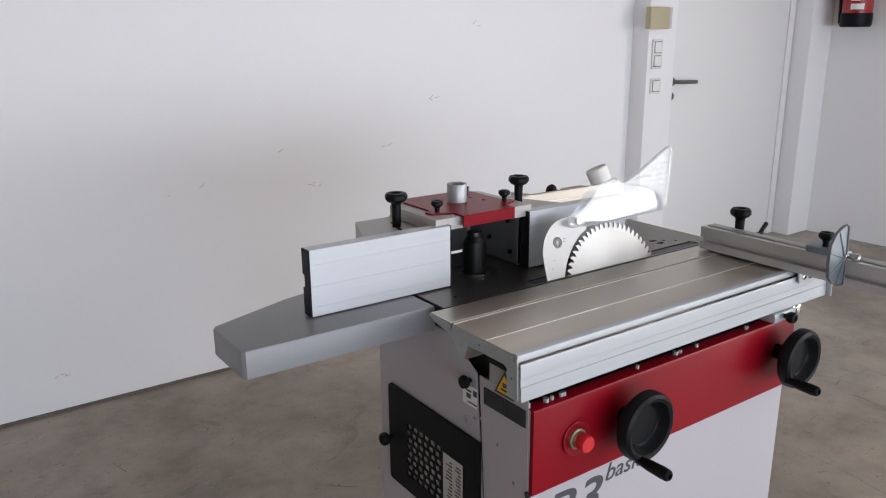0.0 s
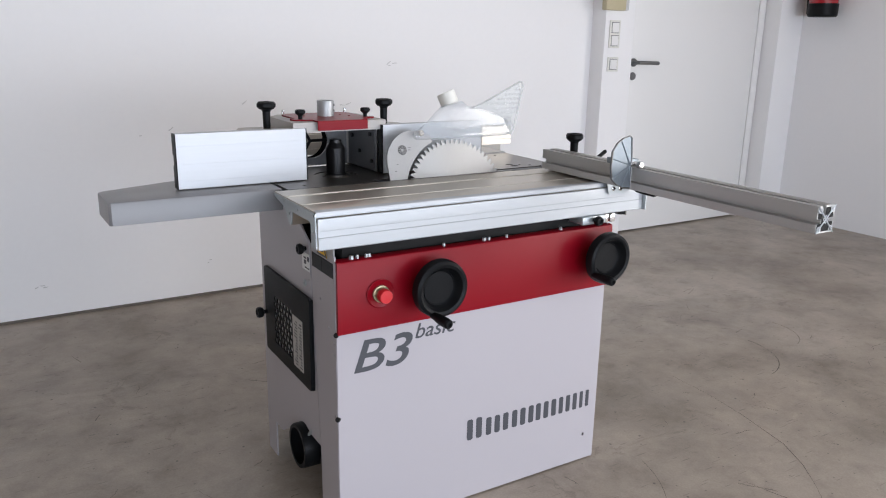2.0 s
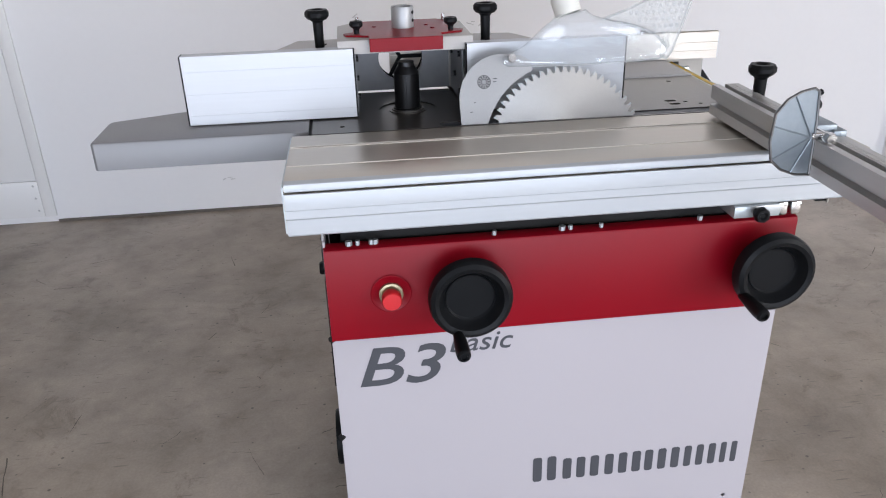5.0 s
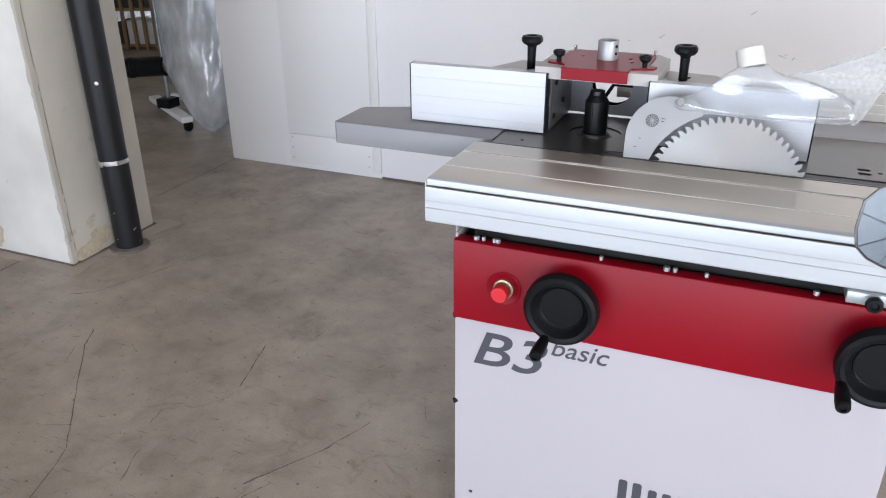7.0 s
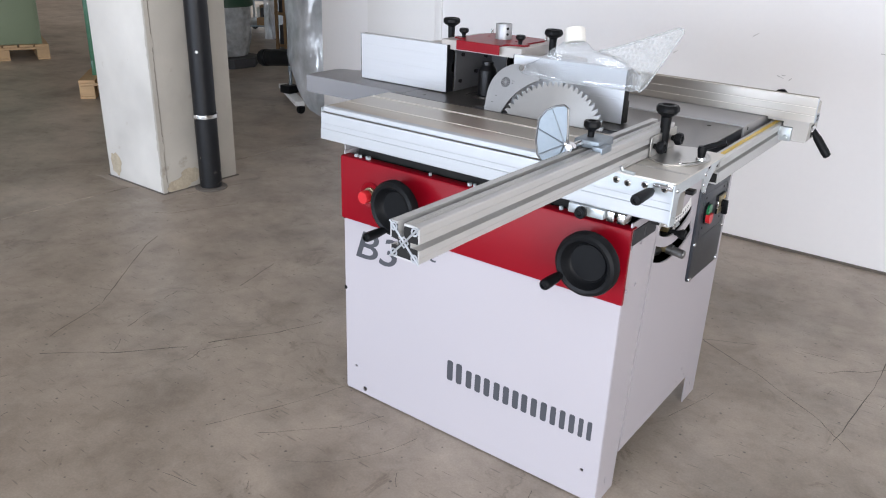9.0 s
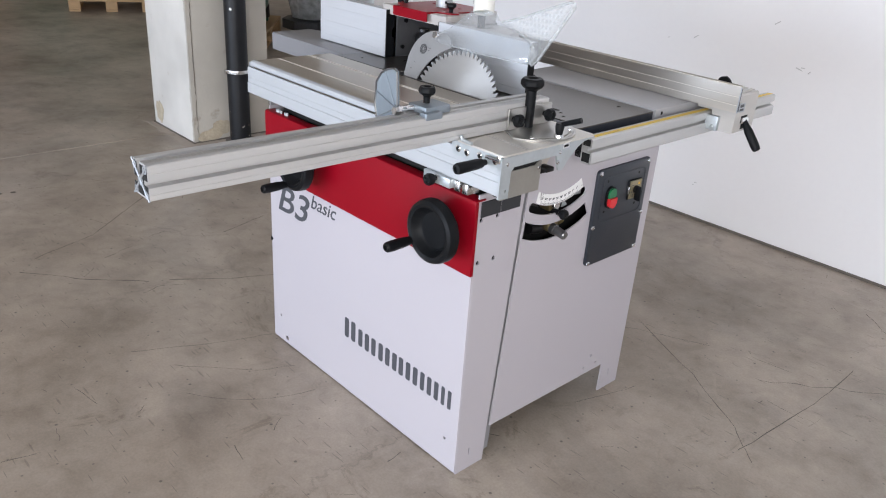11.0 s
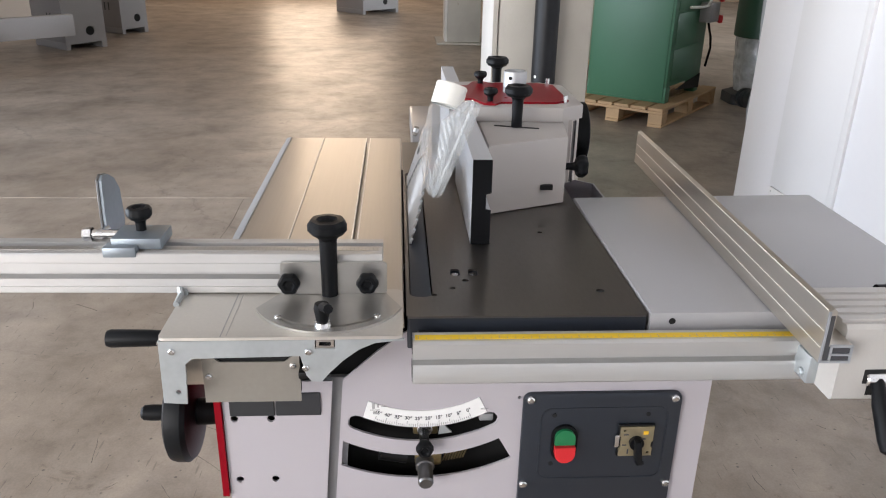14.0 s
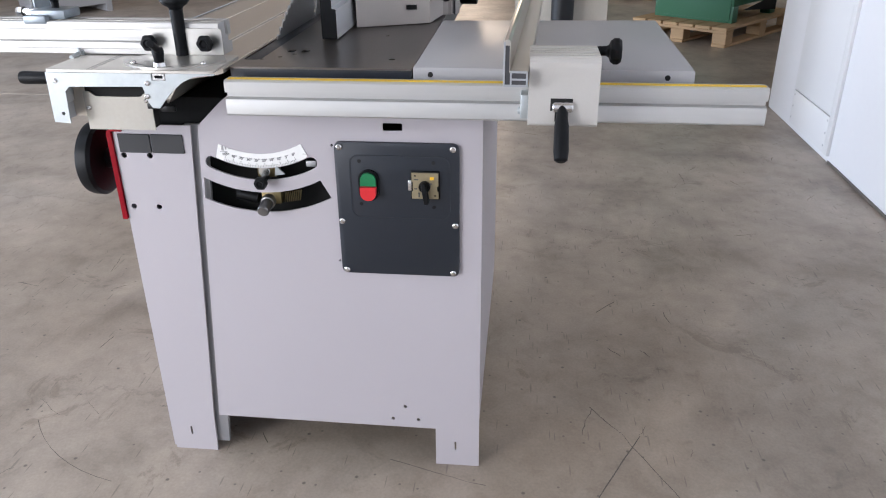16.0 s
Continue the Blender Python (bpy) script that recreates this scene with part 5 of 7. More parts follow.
tagged(part("guard_studs", bm, STUD, guard), kind="stuff")
bm = bmesh.new()
edge = [LEAN @ Vector((x, 0.0, z)) for x, z in G[:10]]
tube(bm, edge, 0.0022, 6)
tube(bm, [LEAN @ Vector((x, 0.0, z)) for x, z in F[:9]], 0.0026, 6)
part("guard_rim", bm, MILKY, guard)
bm = bmesh.new()
capway = LEAN.to_3x3() @ Vector((-0.30, 0, 1))
lathe(bm, [(0.0245, 0.0), (0.026, 0.002), (0.026, 0.034), (0.0245, 0.036), (0.023, 0.033), (0, 0.032)], LEAN @ Vector((1.2835, 0, 0.200)), capway, 36)
part("guard_cap", bm, CAP_WHITE, guard, "white plastic spout cap")
bm = bmesh.new()
lathe(bm, [(0, 0.009), (0.0075, 0.009), (0.009, 0.007), (0.009, 0.0), (0, 0)], LEAN @ Vector((1.163, -0.019, 0.119)), LEAN.to_3x3() @ Vector((0, -1, 0)), 8)
part("guard_bolt", bm, STEEL, guard)

# extension tables
bm = bmesh.new()
prism(bm, [(0.362, 1.222), (0.356, 1.228), (0.354, 1.366), (0.360, 1.376), (0.53, 1.442), (0.765, 1.503), (0.765, 1.222)], "z", 0.806, TZ)
bmesh.ops.bevel(bm, geom=[e for e in bm.edges if all(v.co.z > TZ - 0.001 for v in e.verts)], offset=0.004, segments=2, profile=0.5, affect="EDGES")
part("left_extension_table", bm, DEEP_GREY, machine, "grey sheet-metal table extension with cut corner")
bm = bmesh.new()
prism(bm, [(1.19, 1.5125), (1.66, 1.5125), (1.66, 1.964), (1.17, 1.972)], "z", 0.819, TZ + 0.004)
bmesh.ops.bevel(bm, geom=[e for e in bm.edges if all(v.co.z > TZ + 0.003 for v in e.verts)], offset=0.003, segments=2, profile=0.5, affect="EDGES")
rext = part("right_extension_table", bm, SHEET_GREY, machine, "grey sheet-metal table widening")
for y in (1.541, 1.922):
    bm = bmesh.new(); lathe(bm, [(0, 0.0006), (0.0045, 0.0006), (0.0045, 0), (0, 0)], (1.66, y, 0.852), (1, 0, 0), 16)
    part("edge_hole", bm, HOLLOW_SHADE, rext)
for x0, y1 in ((1.53, 1.62), (1.26, 1.70)):
    bm = bmesh.new(); box(bm, x0, x0 + 0.03, 1.511, y1, 0.79, 0.8185, 0.002)
    part("table_support", bm, SLATE, machine)

# rip fence rail with tape
bm = bmesh.new()
prism(bm, [(1.677, 0.848), (1.700, 0.848), (1.704, 0.845), (1.704, 0.828), (1.694, 0.826), (1.694, 0.819), (1.704, 0.817), (1.706, 0.813), (1.706, 0.792), (1.703, 0.789), (1.677, 0.789)], "y", 1.205, 2.069)
rail = part("fence_rail", bm, RAIL, machine, "long aluminium guide rail")
# flat dark plates on the rail ends paint the shade of the hollows
for y in (1.2044, 2.0696):
    bm = bmesh.new(); box(bm, 1.681, 1.700, y - 0.0003, y + 0.0003, 0.830, 0.845); box(bm, 1.681, 1.702, y - 0.0003, y + 0.0003, 0.793, 0.814)
    part("hollow_end", bm, HOLLOW_SHADE, rail, "profile end plate, dark for the shaded hollow")
bm = bmesh.new(); box(bm, 1.655, 1.6765, 1.212, 1.232, 0.796, 0.840, 0.002); screw(bm, (1.666, 1.212, 0.826), (0, -1, 0), 0.006); screw(bm, (1.666, 1.212, 0.806), (0, -1, 0), 0.006)
part("end_bracket", bm, DARK_STEEL, rail, "dark bracket with two bolts")
bm = bmesh.new(); box(bm, 1.685, 1.696, 1.208, 2.066, 0.8482, 0.8489)
tape = part("measuring_tape", bm, YELLOW, rail, "yellow measuring tape")
bm = bmesh.new()
for k in range(85):
    y = 1.212 + k * 0.01
    box(bm, 1.6925 if k % 5 else 1.689, 1.6965, y, y + 0.0006, 0.8490, 0.8493)
tagged(part("tape_ticks", bm, FAINT_INK, rail), kind="stuff")
for y in (1.26, 1.47, 1.60):
    bm = bmesh.new(); box(bm, 1.65, 1.678, y, y + 0.03, 0.795, 0.813)
    part("rail_mount", bm, SLATE, rail)

# tilt scale on the side
bm = bmesh.new(); plate(bm, arc(1.2195, 0.86, 0.1915, -115, -61.5, 20) + arc(1.2195, 0.86, 0.165, -61, -116.5, 20), [], "x", RX - 0.0009, RX + 0.0004)
scale = part("tilt_scale", bm, PAPER, machine, "white curved tilt scale with degree marks")
bm = bmesh.new()
for k in range(46):
    a = radians(-110 + k * 41.5 / 45)
    r1 = 0.1825 if k % 5 == 0 else 0.1865
    m = Matrix.Translation((RX, 1.2195, 0.86)) @ pose(0, 0, 0, math.degrees(a), 0, 0)
    box(bm, 0.0004, 0.0009, r1, 0.191, -0.00025, 0.00025, m=m)
tagged(part("scale_ticks", bm, INK, scale), kind="stuff")
for k in range(10):
    a = -110 + k * 41.5 / 9
    r = 0.1795
    p = Vector((RX + 0.0006, 1.2195 + r * math.cos(radians(a)), 0.86 + r * math.sin(radians(a))))
    text = str(45 - 5 * k) + "°"
    lettering("degree_number", text, 0.0074, Matrix.Translation(p) @ pose(0, 0, 0, a + 90, 0, 0) @ FACE_EAST @ Matrix.Translation((-0.0045 if k < 8 else -0.0025, 0, 0)), INK, scale, bold=0.00012)
for y0, y1, z0, z1 in ((1.151, 1.155, 0.700, 0.709), (1.158, 1.1605, 0.702, 0.707), (1.148, 1.162, 0.6975, 0.6985), (1.152, 1.158, 0.691, 0.6955), (1.164, 1.171, 0.703, 0.704), (1.302, 1.312, 0.6965, 0.6975)):
    bm = bmesh.new(); box(bm, RX + 0.0005, RX + 0.001, y0, y1, z0, z1)
    part("print_bar", bm, FAINT_INK, scale)
# added black sheet, painted shade behind the tilt slots
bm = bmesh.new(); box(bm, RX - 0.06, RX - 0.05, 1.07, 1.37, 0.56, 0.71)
part("slot_shade_backing", bm, HOLLOW_SHADE, machine)
# tilting carriage seen through the slots
bm = bmesh.new(); box(bm, RX - 0.045, RX - 0.014, 1.208, 1.244, 0.645, 0.672, 0.003)
carriage = part("tilt_carriage", bm, BRASS, machine, "worn brass and steel tilting carriage")
bm = bmesh.new(); rod(bm, (RX - 0.02, 1.2245, 0.660), (RX - 0.004, 1.2245, 0.660), 0.011, 20, 0.001)
part("bush", bm, STEEL, carriage)
bm = bmesh.new()
for k in range(9):
    lathe(bm, [(0.0052, 0), (0.0052, 0.0012), (0.0035, 0.0018)], (RX - 0.02, 1.128 + k * 0.0052, 0.6835 - k * 0.0017), (0, 1, -0.3), 10)
part("spring", bm, HANDLE_STEEL, machine, "coil spring behind the tilt slot")
bm = bmesh.new(); box(bm, RX - 0.03, RX - 0.012, 1.302, 1.322, 0.668, 0.680, 0.002)
part("end_stop", bm, BOSS, machine)
bm = bmesh.new()
for k in range(8):
    rod(bm, (RX - 0.024, 1.252 + k * 0.0042, 0.592 + k * 0.0008), (RX - 0.018, 1.258 + k * 0.0042, 0.615 + k * 0.0008), 0.0013, 6)
part("worm_thread", bm, BRASS, machine, "worn brass worm thread")
bm = bmesh.new(); rod(bm, (RX - 0.03, 1.16, 0.606), (RX - 0.03, 1.20, 0.598), 0.012, 16)
part("worm_shaft", bm, DARK_STEEL, machine)
bm = bmesh.new(); knob_head(bm, (RX - 0.04, 1.224, 0.645), 0.0125, 0.016, 0.007, 0.050, (1, 0, 0), 6, 0.08)
part("tilt_knob", bm, BLACK, machine, "small black tilt clamp knob")
bm = bmesh.new(); prism(bm, [(1.247, 0.672), (1.244, 0.652), (1.263, 0.655)], "x", RX - 0.008, RX - 0.005)
part("pointer", bm, ZINC, machine)
bm = bmesh.new()
box(bm, RX - 0.04, RX - 0.012, 1.211, 1.250, 0.592, 0.620, 0.004)
tb = part("tilt_block", bm, BRASS, machine, "worn brass tilt block")
bm = bmesh.new(); lathe(bm, [(0, 0.045), (0.009, 0.045), (0.011, 0.042), (0.011, 0.014), (0.0135, 0.013), (0.0135, 0.0)], (RX - 0.014, 1.2255, 0.600), (1, 0, -0.15), 20)
part("tilt_bolt", bm, HANDLE_STEEL, tb)

# switch panel
bm = bmesh.new()
prism(bm, rounded(1.361, 1.586, 0.462, 0.723, 0.012, 5), "x", RX - 0.001, RX + 0.006)
bmesh.ops.bevel(bm, geom=[e for e in bm.edges if all(v.co.x > RX + 0.005 for v in e.verts)], offset=0.0015, segments=2, profile=0.5, affect="EDGES")
panel = part("switch_panel", bm, SLATE, machine, "anthracite switch panel with green and red buttons")
bm = bmesh.new()
plate(bm, rounded(1.387, 1.570, 0.578, 0.700, 0.016, 5), [rounded(1.3895, 1.5675, 0.5805, 0.6975, 0.014, 5)], "x", RX + 0.006, RX + 0.0068)
part("panel_bead", bm, SLATE, panel)
for y, z in ((1.371, 0.714), (1.575, 0.714), (1.368, 0.571), (1.579, 0.568), (1.371, 0.470), (1.575, 0.470)):
    bm = bmesh.new(); screw(bm, (RX + 0.006, y, z), (1, 0, 0), 0.0062, 0.004)
    part("panel_screw", bm, STEEL, panel)
for y, z in ((1.406, 0.688), (1.540, 0.688), (1.406, 0.606), (1.540, 0.603)):
    bm = bmesh.new(); lathe(bm, [(0, 0.0006), (0.0035, 0.0006), (0.0035, 0)], (RX + 0.006, y, z), (1, 0, 0), 10)
    part("panel_hole", bm, HOLLOW_SHADE, panel)
bm = bmesh.new(); prism(bm, rounded(1.4035, 1.4405, 0.6135, 0.673, 0.018, 8), "x", RX + 0.006, RX + 0.011)
part("button_housing", bm, BLACK, panel)
bm = bmesh.new()
prism(bm, [(1.4075, 0.6440), (1.4365, 0.6440)] + arc(1.422, 0.6545, 0.0145, 0, 180, 10), "x", RX + 0.011, RX + 0.016)
part("green_button", bm, GREEN_PLASTIC, panel, "green start button")
bm = bmesh.new()
prism(bm, [(1.4365, 0.6430), (1.4075, 0.6430)] + arc(1.422, 0.632, 0.0145, 180, 360, 10), "x", RX + 0.011, RX + 0.021)
part("red_button", bm, RED_PLASTIC, panel, "red stop button")
bm = bmesh.new(); box(bm, RX + 0.006, RX + 0.010, 1.4985, 1.5515, 0.6195, 0.6735, 0.002)
part("switch_base", bm, BLACK, panel)
bm = bmesh.new(); plate(bm, [(1.501, 0.622), (1.549, 0.622), (1.549, 0.635), (1.5465, 0.637), (1.5465, 0.645), (1.549, 0.647), (1.549, 0.671), (1.501, 0.671), (1.501, 0.655), (1.503, 0.653), (1.503, 0.636), (1.501, 0.634)], [circle(1.507, 0.665, 0.002, 8), circle(1.543, 0.628, 0.002, 8)], "x", RX + 0.010, RX + 0.013)
part("rotary_switch", bm, TARNISHED, panel, "rotary switch on a square metal plate")
bm = bmesh.new()
lathe(bm, [(0.0105, 0.0), (0.0105, 0.006), (0, 0.006)], (RX + 0.013, 1.5245, 0.646), (1, 0, 0), 20)
box(bm, 0.0, 0.016, -0.0045, 0.0045, -0.030, 0.010, 0.002, m=Matrix.Translation((RX + 0.013, 1.5245, 0.646)) @ pose(0, 0, 0, 8, 0, 0))
part("rotary_grip", bm, BLACK, panel)
bm = bmesh.new(); box(bm, RX + 0.007, RX + 0.013, 1.494, 1.5005, 0.637, 0.657, 0.001)
part("switch_tab", bm, STEEL, panel)
bm = bmesh.new(); box(bm, RX + 0.0131, RX + 0.0137, 1.534, 1.541, 0.6585, 0.664)
part("switch_mark", bm, WARN, panel)
for y0, y1, z0, z1 in ((1.506, 1.513, 0.6575, 0.6595), (1.505, 1.511, 0.640, 0.642), (1.513, 1.515, 0.626, 0.634), (1.532, 1.538, 0.650, 0.652)):
    bm = bmesh.new(); box(bm, RX + 0.0131, RX + 0.0135, y0, y1, z0, z1)
    part("switch_print", bm, INK, panel)


# ---- shaper fence on the table ----
fence = thing("shaper_fence", (0.968, 1.42, TZ), "grey shaper fence hood with red cover and aluminium fence boards", "fence")


def fence_board(x0, x1, label):
    z0, z1 = TZ + 0.003, 0.998
    y0, y1 = 1.300, 1.330
    pr = [(y0, z0)] + [p for g in (0.019, 0.061, 0.105) for p in ((y0, z0 + g - 0.0005), (y0 + 0.0008, z0 + g - 0.0004), (y0 + 0.0008, z0 + g + 0.0004), (y0, z0 + g + 0.0005))] + [(y0, z1),
          (y1, z1), (y1, z0 + 0.083), (y1 - 0.012, z0 + 0.081), (y1 - 0.012, z0 + 0.057), (y1, z0 + 0.055), (y1, z0)]
    bm = bmesh.new(); prism(bm, pr, "x", x0 + 0.003, x1 - 0.003)
    b = part("fence_board", bm, BOARD, fence, label)
    for x, e in ((x0, x0 + 0.003), (x1 - 0.003, x1)):
        bm = bmesh.new()
        plate(bm, [(y0 + 0.0005, z0), (y1, z0), (y1, z0 + 0.055), (y1 - 0.008, z0 + 0.057), (y1 - 0.008, z0 + 0.081), (y1, z0 + 0.083), (y1, z1), (y0 + 0.0005, z1)], [], "x", x, e)
        part("end_cap", bm, BLACK, b, "black end cap")
    return b


fence_board(0.527, 0.864, "pale grooved aluminium fence board")
fence_board(1.085, 1.418, "pale grooved aluminium fence board")
# folded wings
for pts, slot in (([(0.675, 1.340), (0.862, 1.340), (0.862, 1.505), (0.742, 1.505)], (0.794, 1.410, 74)), ([(1.087, 1.340), (1.278, 1.340), (1.212, 1.488), (1.087, 1.505)], (1.143, 1.406, 74))):
    bm = bmesh.new()
    prism(bm, pts, "z", TZ + 0.002, 0.984)
    bmesh.ops.bevel(bm, geom=[e for e in bm.edges if all(v.co.z > 0.98 for v in e.verts)], offset=0.003, segments=2, profile=0.5, affect="EDGES")
    part("fence_wing", bm, WARM_GREY, fence, "warm grey folded wing")
    # dark strip laid on the wing, shade of the slot as colour
    bm = bmesh.new()
    prism(bm, rounded(-0.042, 0.042, -0.004, 0.004, 0.0039, 3), "z", 0.9842, 0.9848, m=Matrix.Translation((slot[0], slot[1], 0)) @ pose(0, 0, 0, 0, 0, slot[2]))
    part("wing_slot", bm, HOLLOW_SHADE, fence, "dark strip for the shade in the adjusting slot")
for cx, cy in ((0.794, 1.410), (1.143, 1.406)):
    bm = bmesh.new(); knob_head(bm, (cx, cy, 0.985), 0.0255, 0.020, 0.0105, 0.056)
    part("clamp_knob", bm, BLACK, fence, "tall black clamp knob")
# dark inner chamber with the dust opening
bm = bmesh.new()
box(bm, 0.8635, 0.8665, 1.338, 1.53, TZ + 0.003, 0.983)
part("chamber_side", bm, CHAMBER, fence, "dull steel inner chamber wall")
bm = bmesh.new(); box(bm, 1.0825, 1.0855, 1.338, 1.53, TZ + 0.003, 0.983)
part("chamber_side", bm, CHAMBER, fence, "dull steel inner chamber wall")
bm = bmesh.new()
plate(bm, [(0.8635, TZ + 0.0005), (1.0855, TZ + 0.0005), (1.0855, 0.984), (0.8635, 0.984)], [circle(0.968, 0.932, 0.050, 36)], "y", 1.528, 1.531)
part("chamber_back", bm, CHAMBER, fence)
for y, z in ((1.37, 0.965), (1.36, 0.89), (1.44, 0.91), (1.49, 0.95)):
    for x, w in ((0.8665, 1), (1.0825, -1)):
        bm = bmesh.new(); lathe(bm, [(0, 0.005), (0.006, 0.005), (0.006, 0.0)], (x, y, z), (w, 0, 0), 12)
        part("chamber_bolt", bm, DARK_STEEL, fence)
bm = bmesh.new()
lathe(bm, [(0.052, -0.005), (0.060, -0.005), (0.064, 0.002), (0.064, 0.038), (0.061, 0.040), (0.052, 0.040)], (0.968, 1.535, 0.932), (0, 1, 0), 44)
outlet = part("dust_outlet", bm, BLACK, fence, "round black dust outlet")
bm = bmesh.new()
for a in (0, 120, 240):
    tube(bm, [(0.968, 1.545, 0.932), (0.968 + 0.053 * math.cos(radians(a)), 1.545, 0.932 + 0.053 * math.sin(radians(a)))], 0.0045, 8)
part("outlet_spokes", bm, BLACK, outlet)
# hood top with chamfered back corners
bm = bmesh.new()
prism(bm, [(0.832, 1.312), (1.102, 1.312), (1.102, 1.50), (1.068, 1.545), (0.868, 1.545), (0.832, 1.50)], "z", 0.9855, 1.012)
bmesh.ops.bevel(bm, geom=[e for e in bm.edges if all(v.co.z > 1.01 for v in e.verts)], offset=0.002, segments=2, profile=0.5, affect="EDGES")
hood = part("hood_plate", bm, WARM_GREY, fence, "warm grey hood plate")
bm = bmesh.new()
prism(bm, [(0.835, 1.50), (0.866, 1.539), (0.861, 1.532), (0.861, 1.34), (0.835, 1.34)], "z", TZ + 0.001, 0.9855)
prism(bm, [(1.070, 1.539), (1.099, 1.50), (1.099, 1.34), (1.088, 1.34), (1.088, 1.522)], "z", TZ + 0.001, 0.9855)
plate(bm, [(0.864, TZ + 0.001), (1.074, TZ + 0.001), (1.074, 0.985), (0.864, 0.985)], [circle(0.968, 0.932, 0.050, 36)], "y", 1.5315, 1.5345)
part("hood_body", bm, WARM_GREY, fence)
bm = bmesh.new()
prism(bm, [(0.895, 1.300), (1.040, 1.300), (1.040, 1.335), (1.085, 1.352), (1.090, 1.372), (1.070, 1.385), (1.070, 1.49), (1.05, 1.52), (0.885, 1.52), (0.865, 1.49), (0.865, 1.385), (0.845, 1.372), (0.850, 1.352), (0.895, 1.335)], "z", 1.0122, 1.0162)
box(bm, 0.895, 1.040, 1.2965, 1.300, 0.990, 1.0162, 0.001, 1)
part("red_cover", bm, RED, fence, "red lacquered cover plate")
bm = bmesh.new(); lathe(bm, [(0.0185, 0.034), (0.0185, 0.042), (0.0225, 0.043), (0.0235, 0.041), (0.0235, 0.0)], (0.970, 1.425, 1.016), segments=36)
lathe(bm, [(0, 0.03), (0.0185, 0.034)], (0.970, 1.425, 1.016), segments=36)
boss = part("steel_boss", bm, BOSS, fence, "zinc-plated steel boss")
for z in (1.031, 1.047):
    bm = bmesh.new(); rod(bm, (0.985, 1.415, z), (0.9916, 1.4125, z), 0.0036, 12)
    part("set_screw", bm, HOLLOW_SHADE, boss)
for x in (0.872, 1.064):
    bm = bmesh.new(); knob_head(bm, (x, 1.365, 1.0162), 0.014, 0.013, 0.006, 0.012)
    part("cover_knob", bm, BLACK, fence, "small black cover knob")
for x, y in ((0.875, 1.51), (1.065, 1.51)):
    bm = bmesh.new(); rod(bm, (x, y, 1.01), (x, y, 1.028), 0.004, 10)
    part("cover_pin", bm, STEEL, fence)
for x, y in ((0.91, 1.44), (1.02, 1.44), (1.03, 1.40)):
    bm = bmesh.new(); lathe(bm, [(0, 0.0015), (0.004, 0.0015), (0.004, 0)], (x, y, 1.0162), segments=8)
    part("cover_rivet", bm, RED, fence)
bm = bmesh.new(); knob_head(bm, (1.195, 1.490, 0.925), 0.021, 0.020, 0.007, 0.020, (0, 1, 0), 6, 0.12)
part("side_star_knob", bm, BLACK, fence, "black star knob")
bm = bmesh.new(); knob_head(bm, (0.72, 1.46, 0.915), 0.021, 0.020, 0.007, 0.020, (-0.9, 0.4, 0), 6, 0.12)
part("side_star_knob", bm, BLACK, fence)
bm = bmesh.new(); box(bm, 1.223, 1.2305, 1.440, 1.462, 0.893, 0.902, m=Matrix.Translation((0.0065, 0, 0)))
part("side_slot", bm, HOLLOW_SHADE, fence)


# ---- rip fence on its rail ----
rip = thing("rip_fence", (1.70, 1.74, TZ), "aluminium rip fence on a grey sliding holder", "fence")
TURNED = Matrix.Translation((1.79, 1.664, 0)) @ pose(0, 0, 0, 0, 0, -2.2)
bm = bmesh.new()
pr = [(0.0, 0.866), (0.0, 0.884), (0.001, 0.885), (0.0, 0.886), (0.0, 0.905), (0.001, 0.906), (0.0, 0.907), (0.0, 0.930), (0.006, 0.934), (0.010, 0.930), (0.010, 0.888), (0.036, 0.888), (0.036, 0.866)]
prism(bm, pr, "x", -0.84, 0.0)
bmesh.ops.transform(bm, matrix=TURNED, verts=bm.verts)
rp = part("fence_profile", bm, ALU_RIP, rip, "grooved aluminium fence profile")
# pale strips paint highlights along the fence grooves
for z in (0.8838, 0.9048, 0.9308):
    bm = bmesh.new(); box(bm, -0.838, -0.002, -0.0006, 0.0004, z, z + 0.0012)
    bmesh.ops.transform(bm, matrix=TURNED, verts=bm.verts)
    part("groove_edge", bm, EDGE_GLINT, rp, "pale strip painting the glint on a groove edge")
# dark plate on the end face paints the shaded hollow
bm = bmesh.new()
plate(bm, [(0.0015, 0.868), (0.0345, 0.868), (0.0345, 0.8865), (0.0085, 0.8865), (0.0085, 0.925), (0.0015, 0.925)], [], "x", 0.0, 0.0006)
bmesh.ops.transform(bm, matrix=TURNED, verts=bm.verts)
part("hollow_end", bm, FAR_DARK, rp, "profile end plate, dark for the shaded hollow")
for y0, y1, z0, z1 in ((0.0, 0.0025, 0.866, 0.93), (0.0025, 0.036, 0.866, 0.869), (0.0335, 0.036, 0.869, 0.888), (0.0125, 0.0335, 0.8755, 0.878), (0.0125, 0.036, 0.886, 0.889), (0.010, 0.0125, 0.869, 0.889)):
    bm = bmesh.new(); box(bm, 0.0, 0.0022, y0, y1, z0, z1)
    bmesh.ops.transform(bm, matrix=TURNED, verts=bm.verts)
    part("profile_wall", bm, ALU, rp)
bm = bmesh.new()
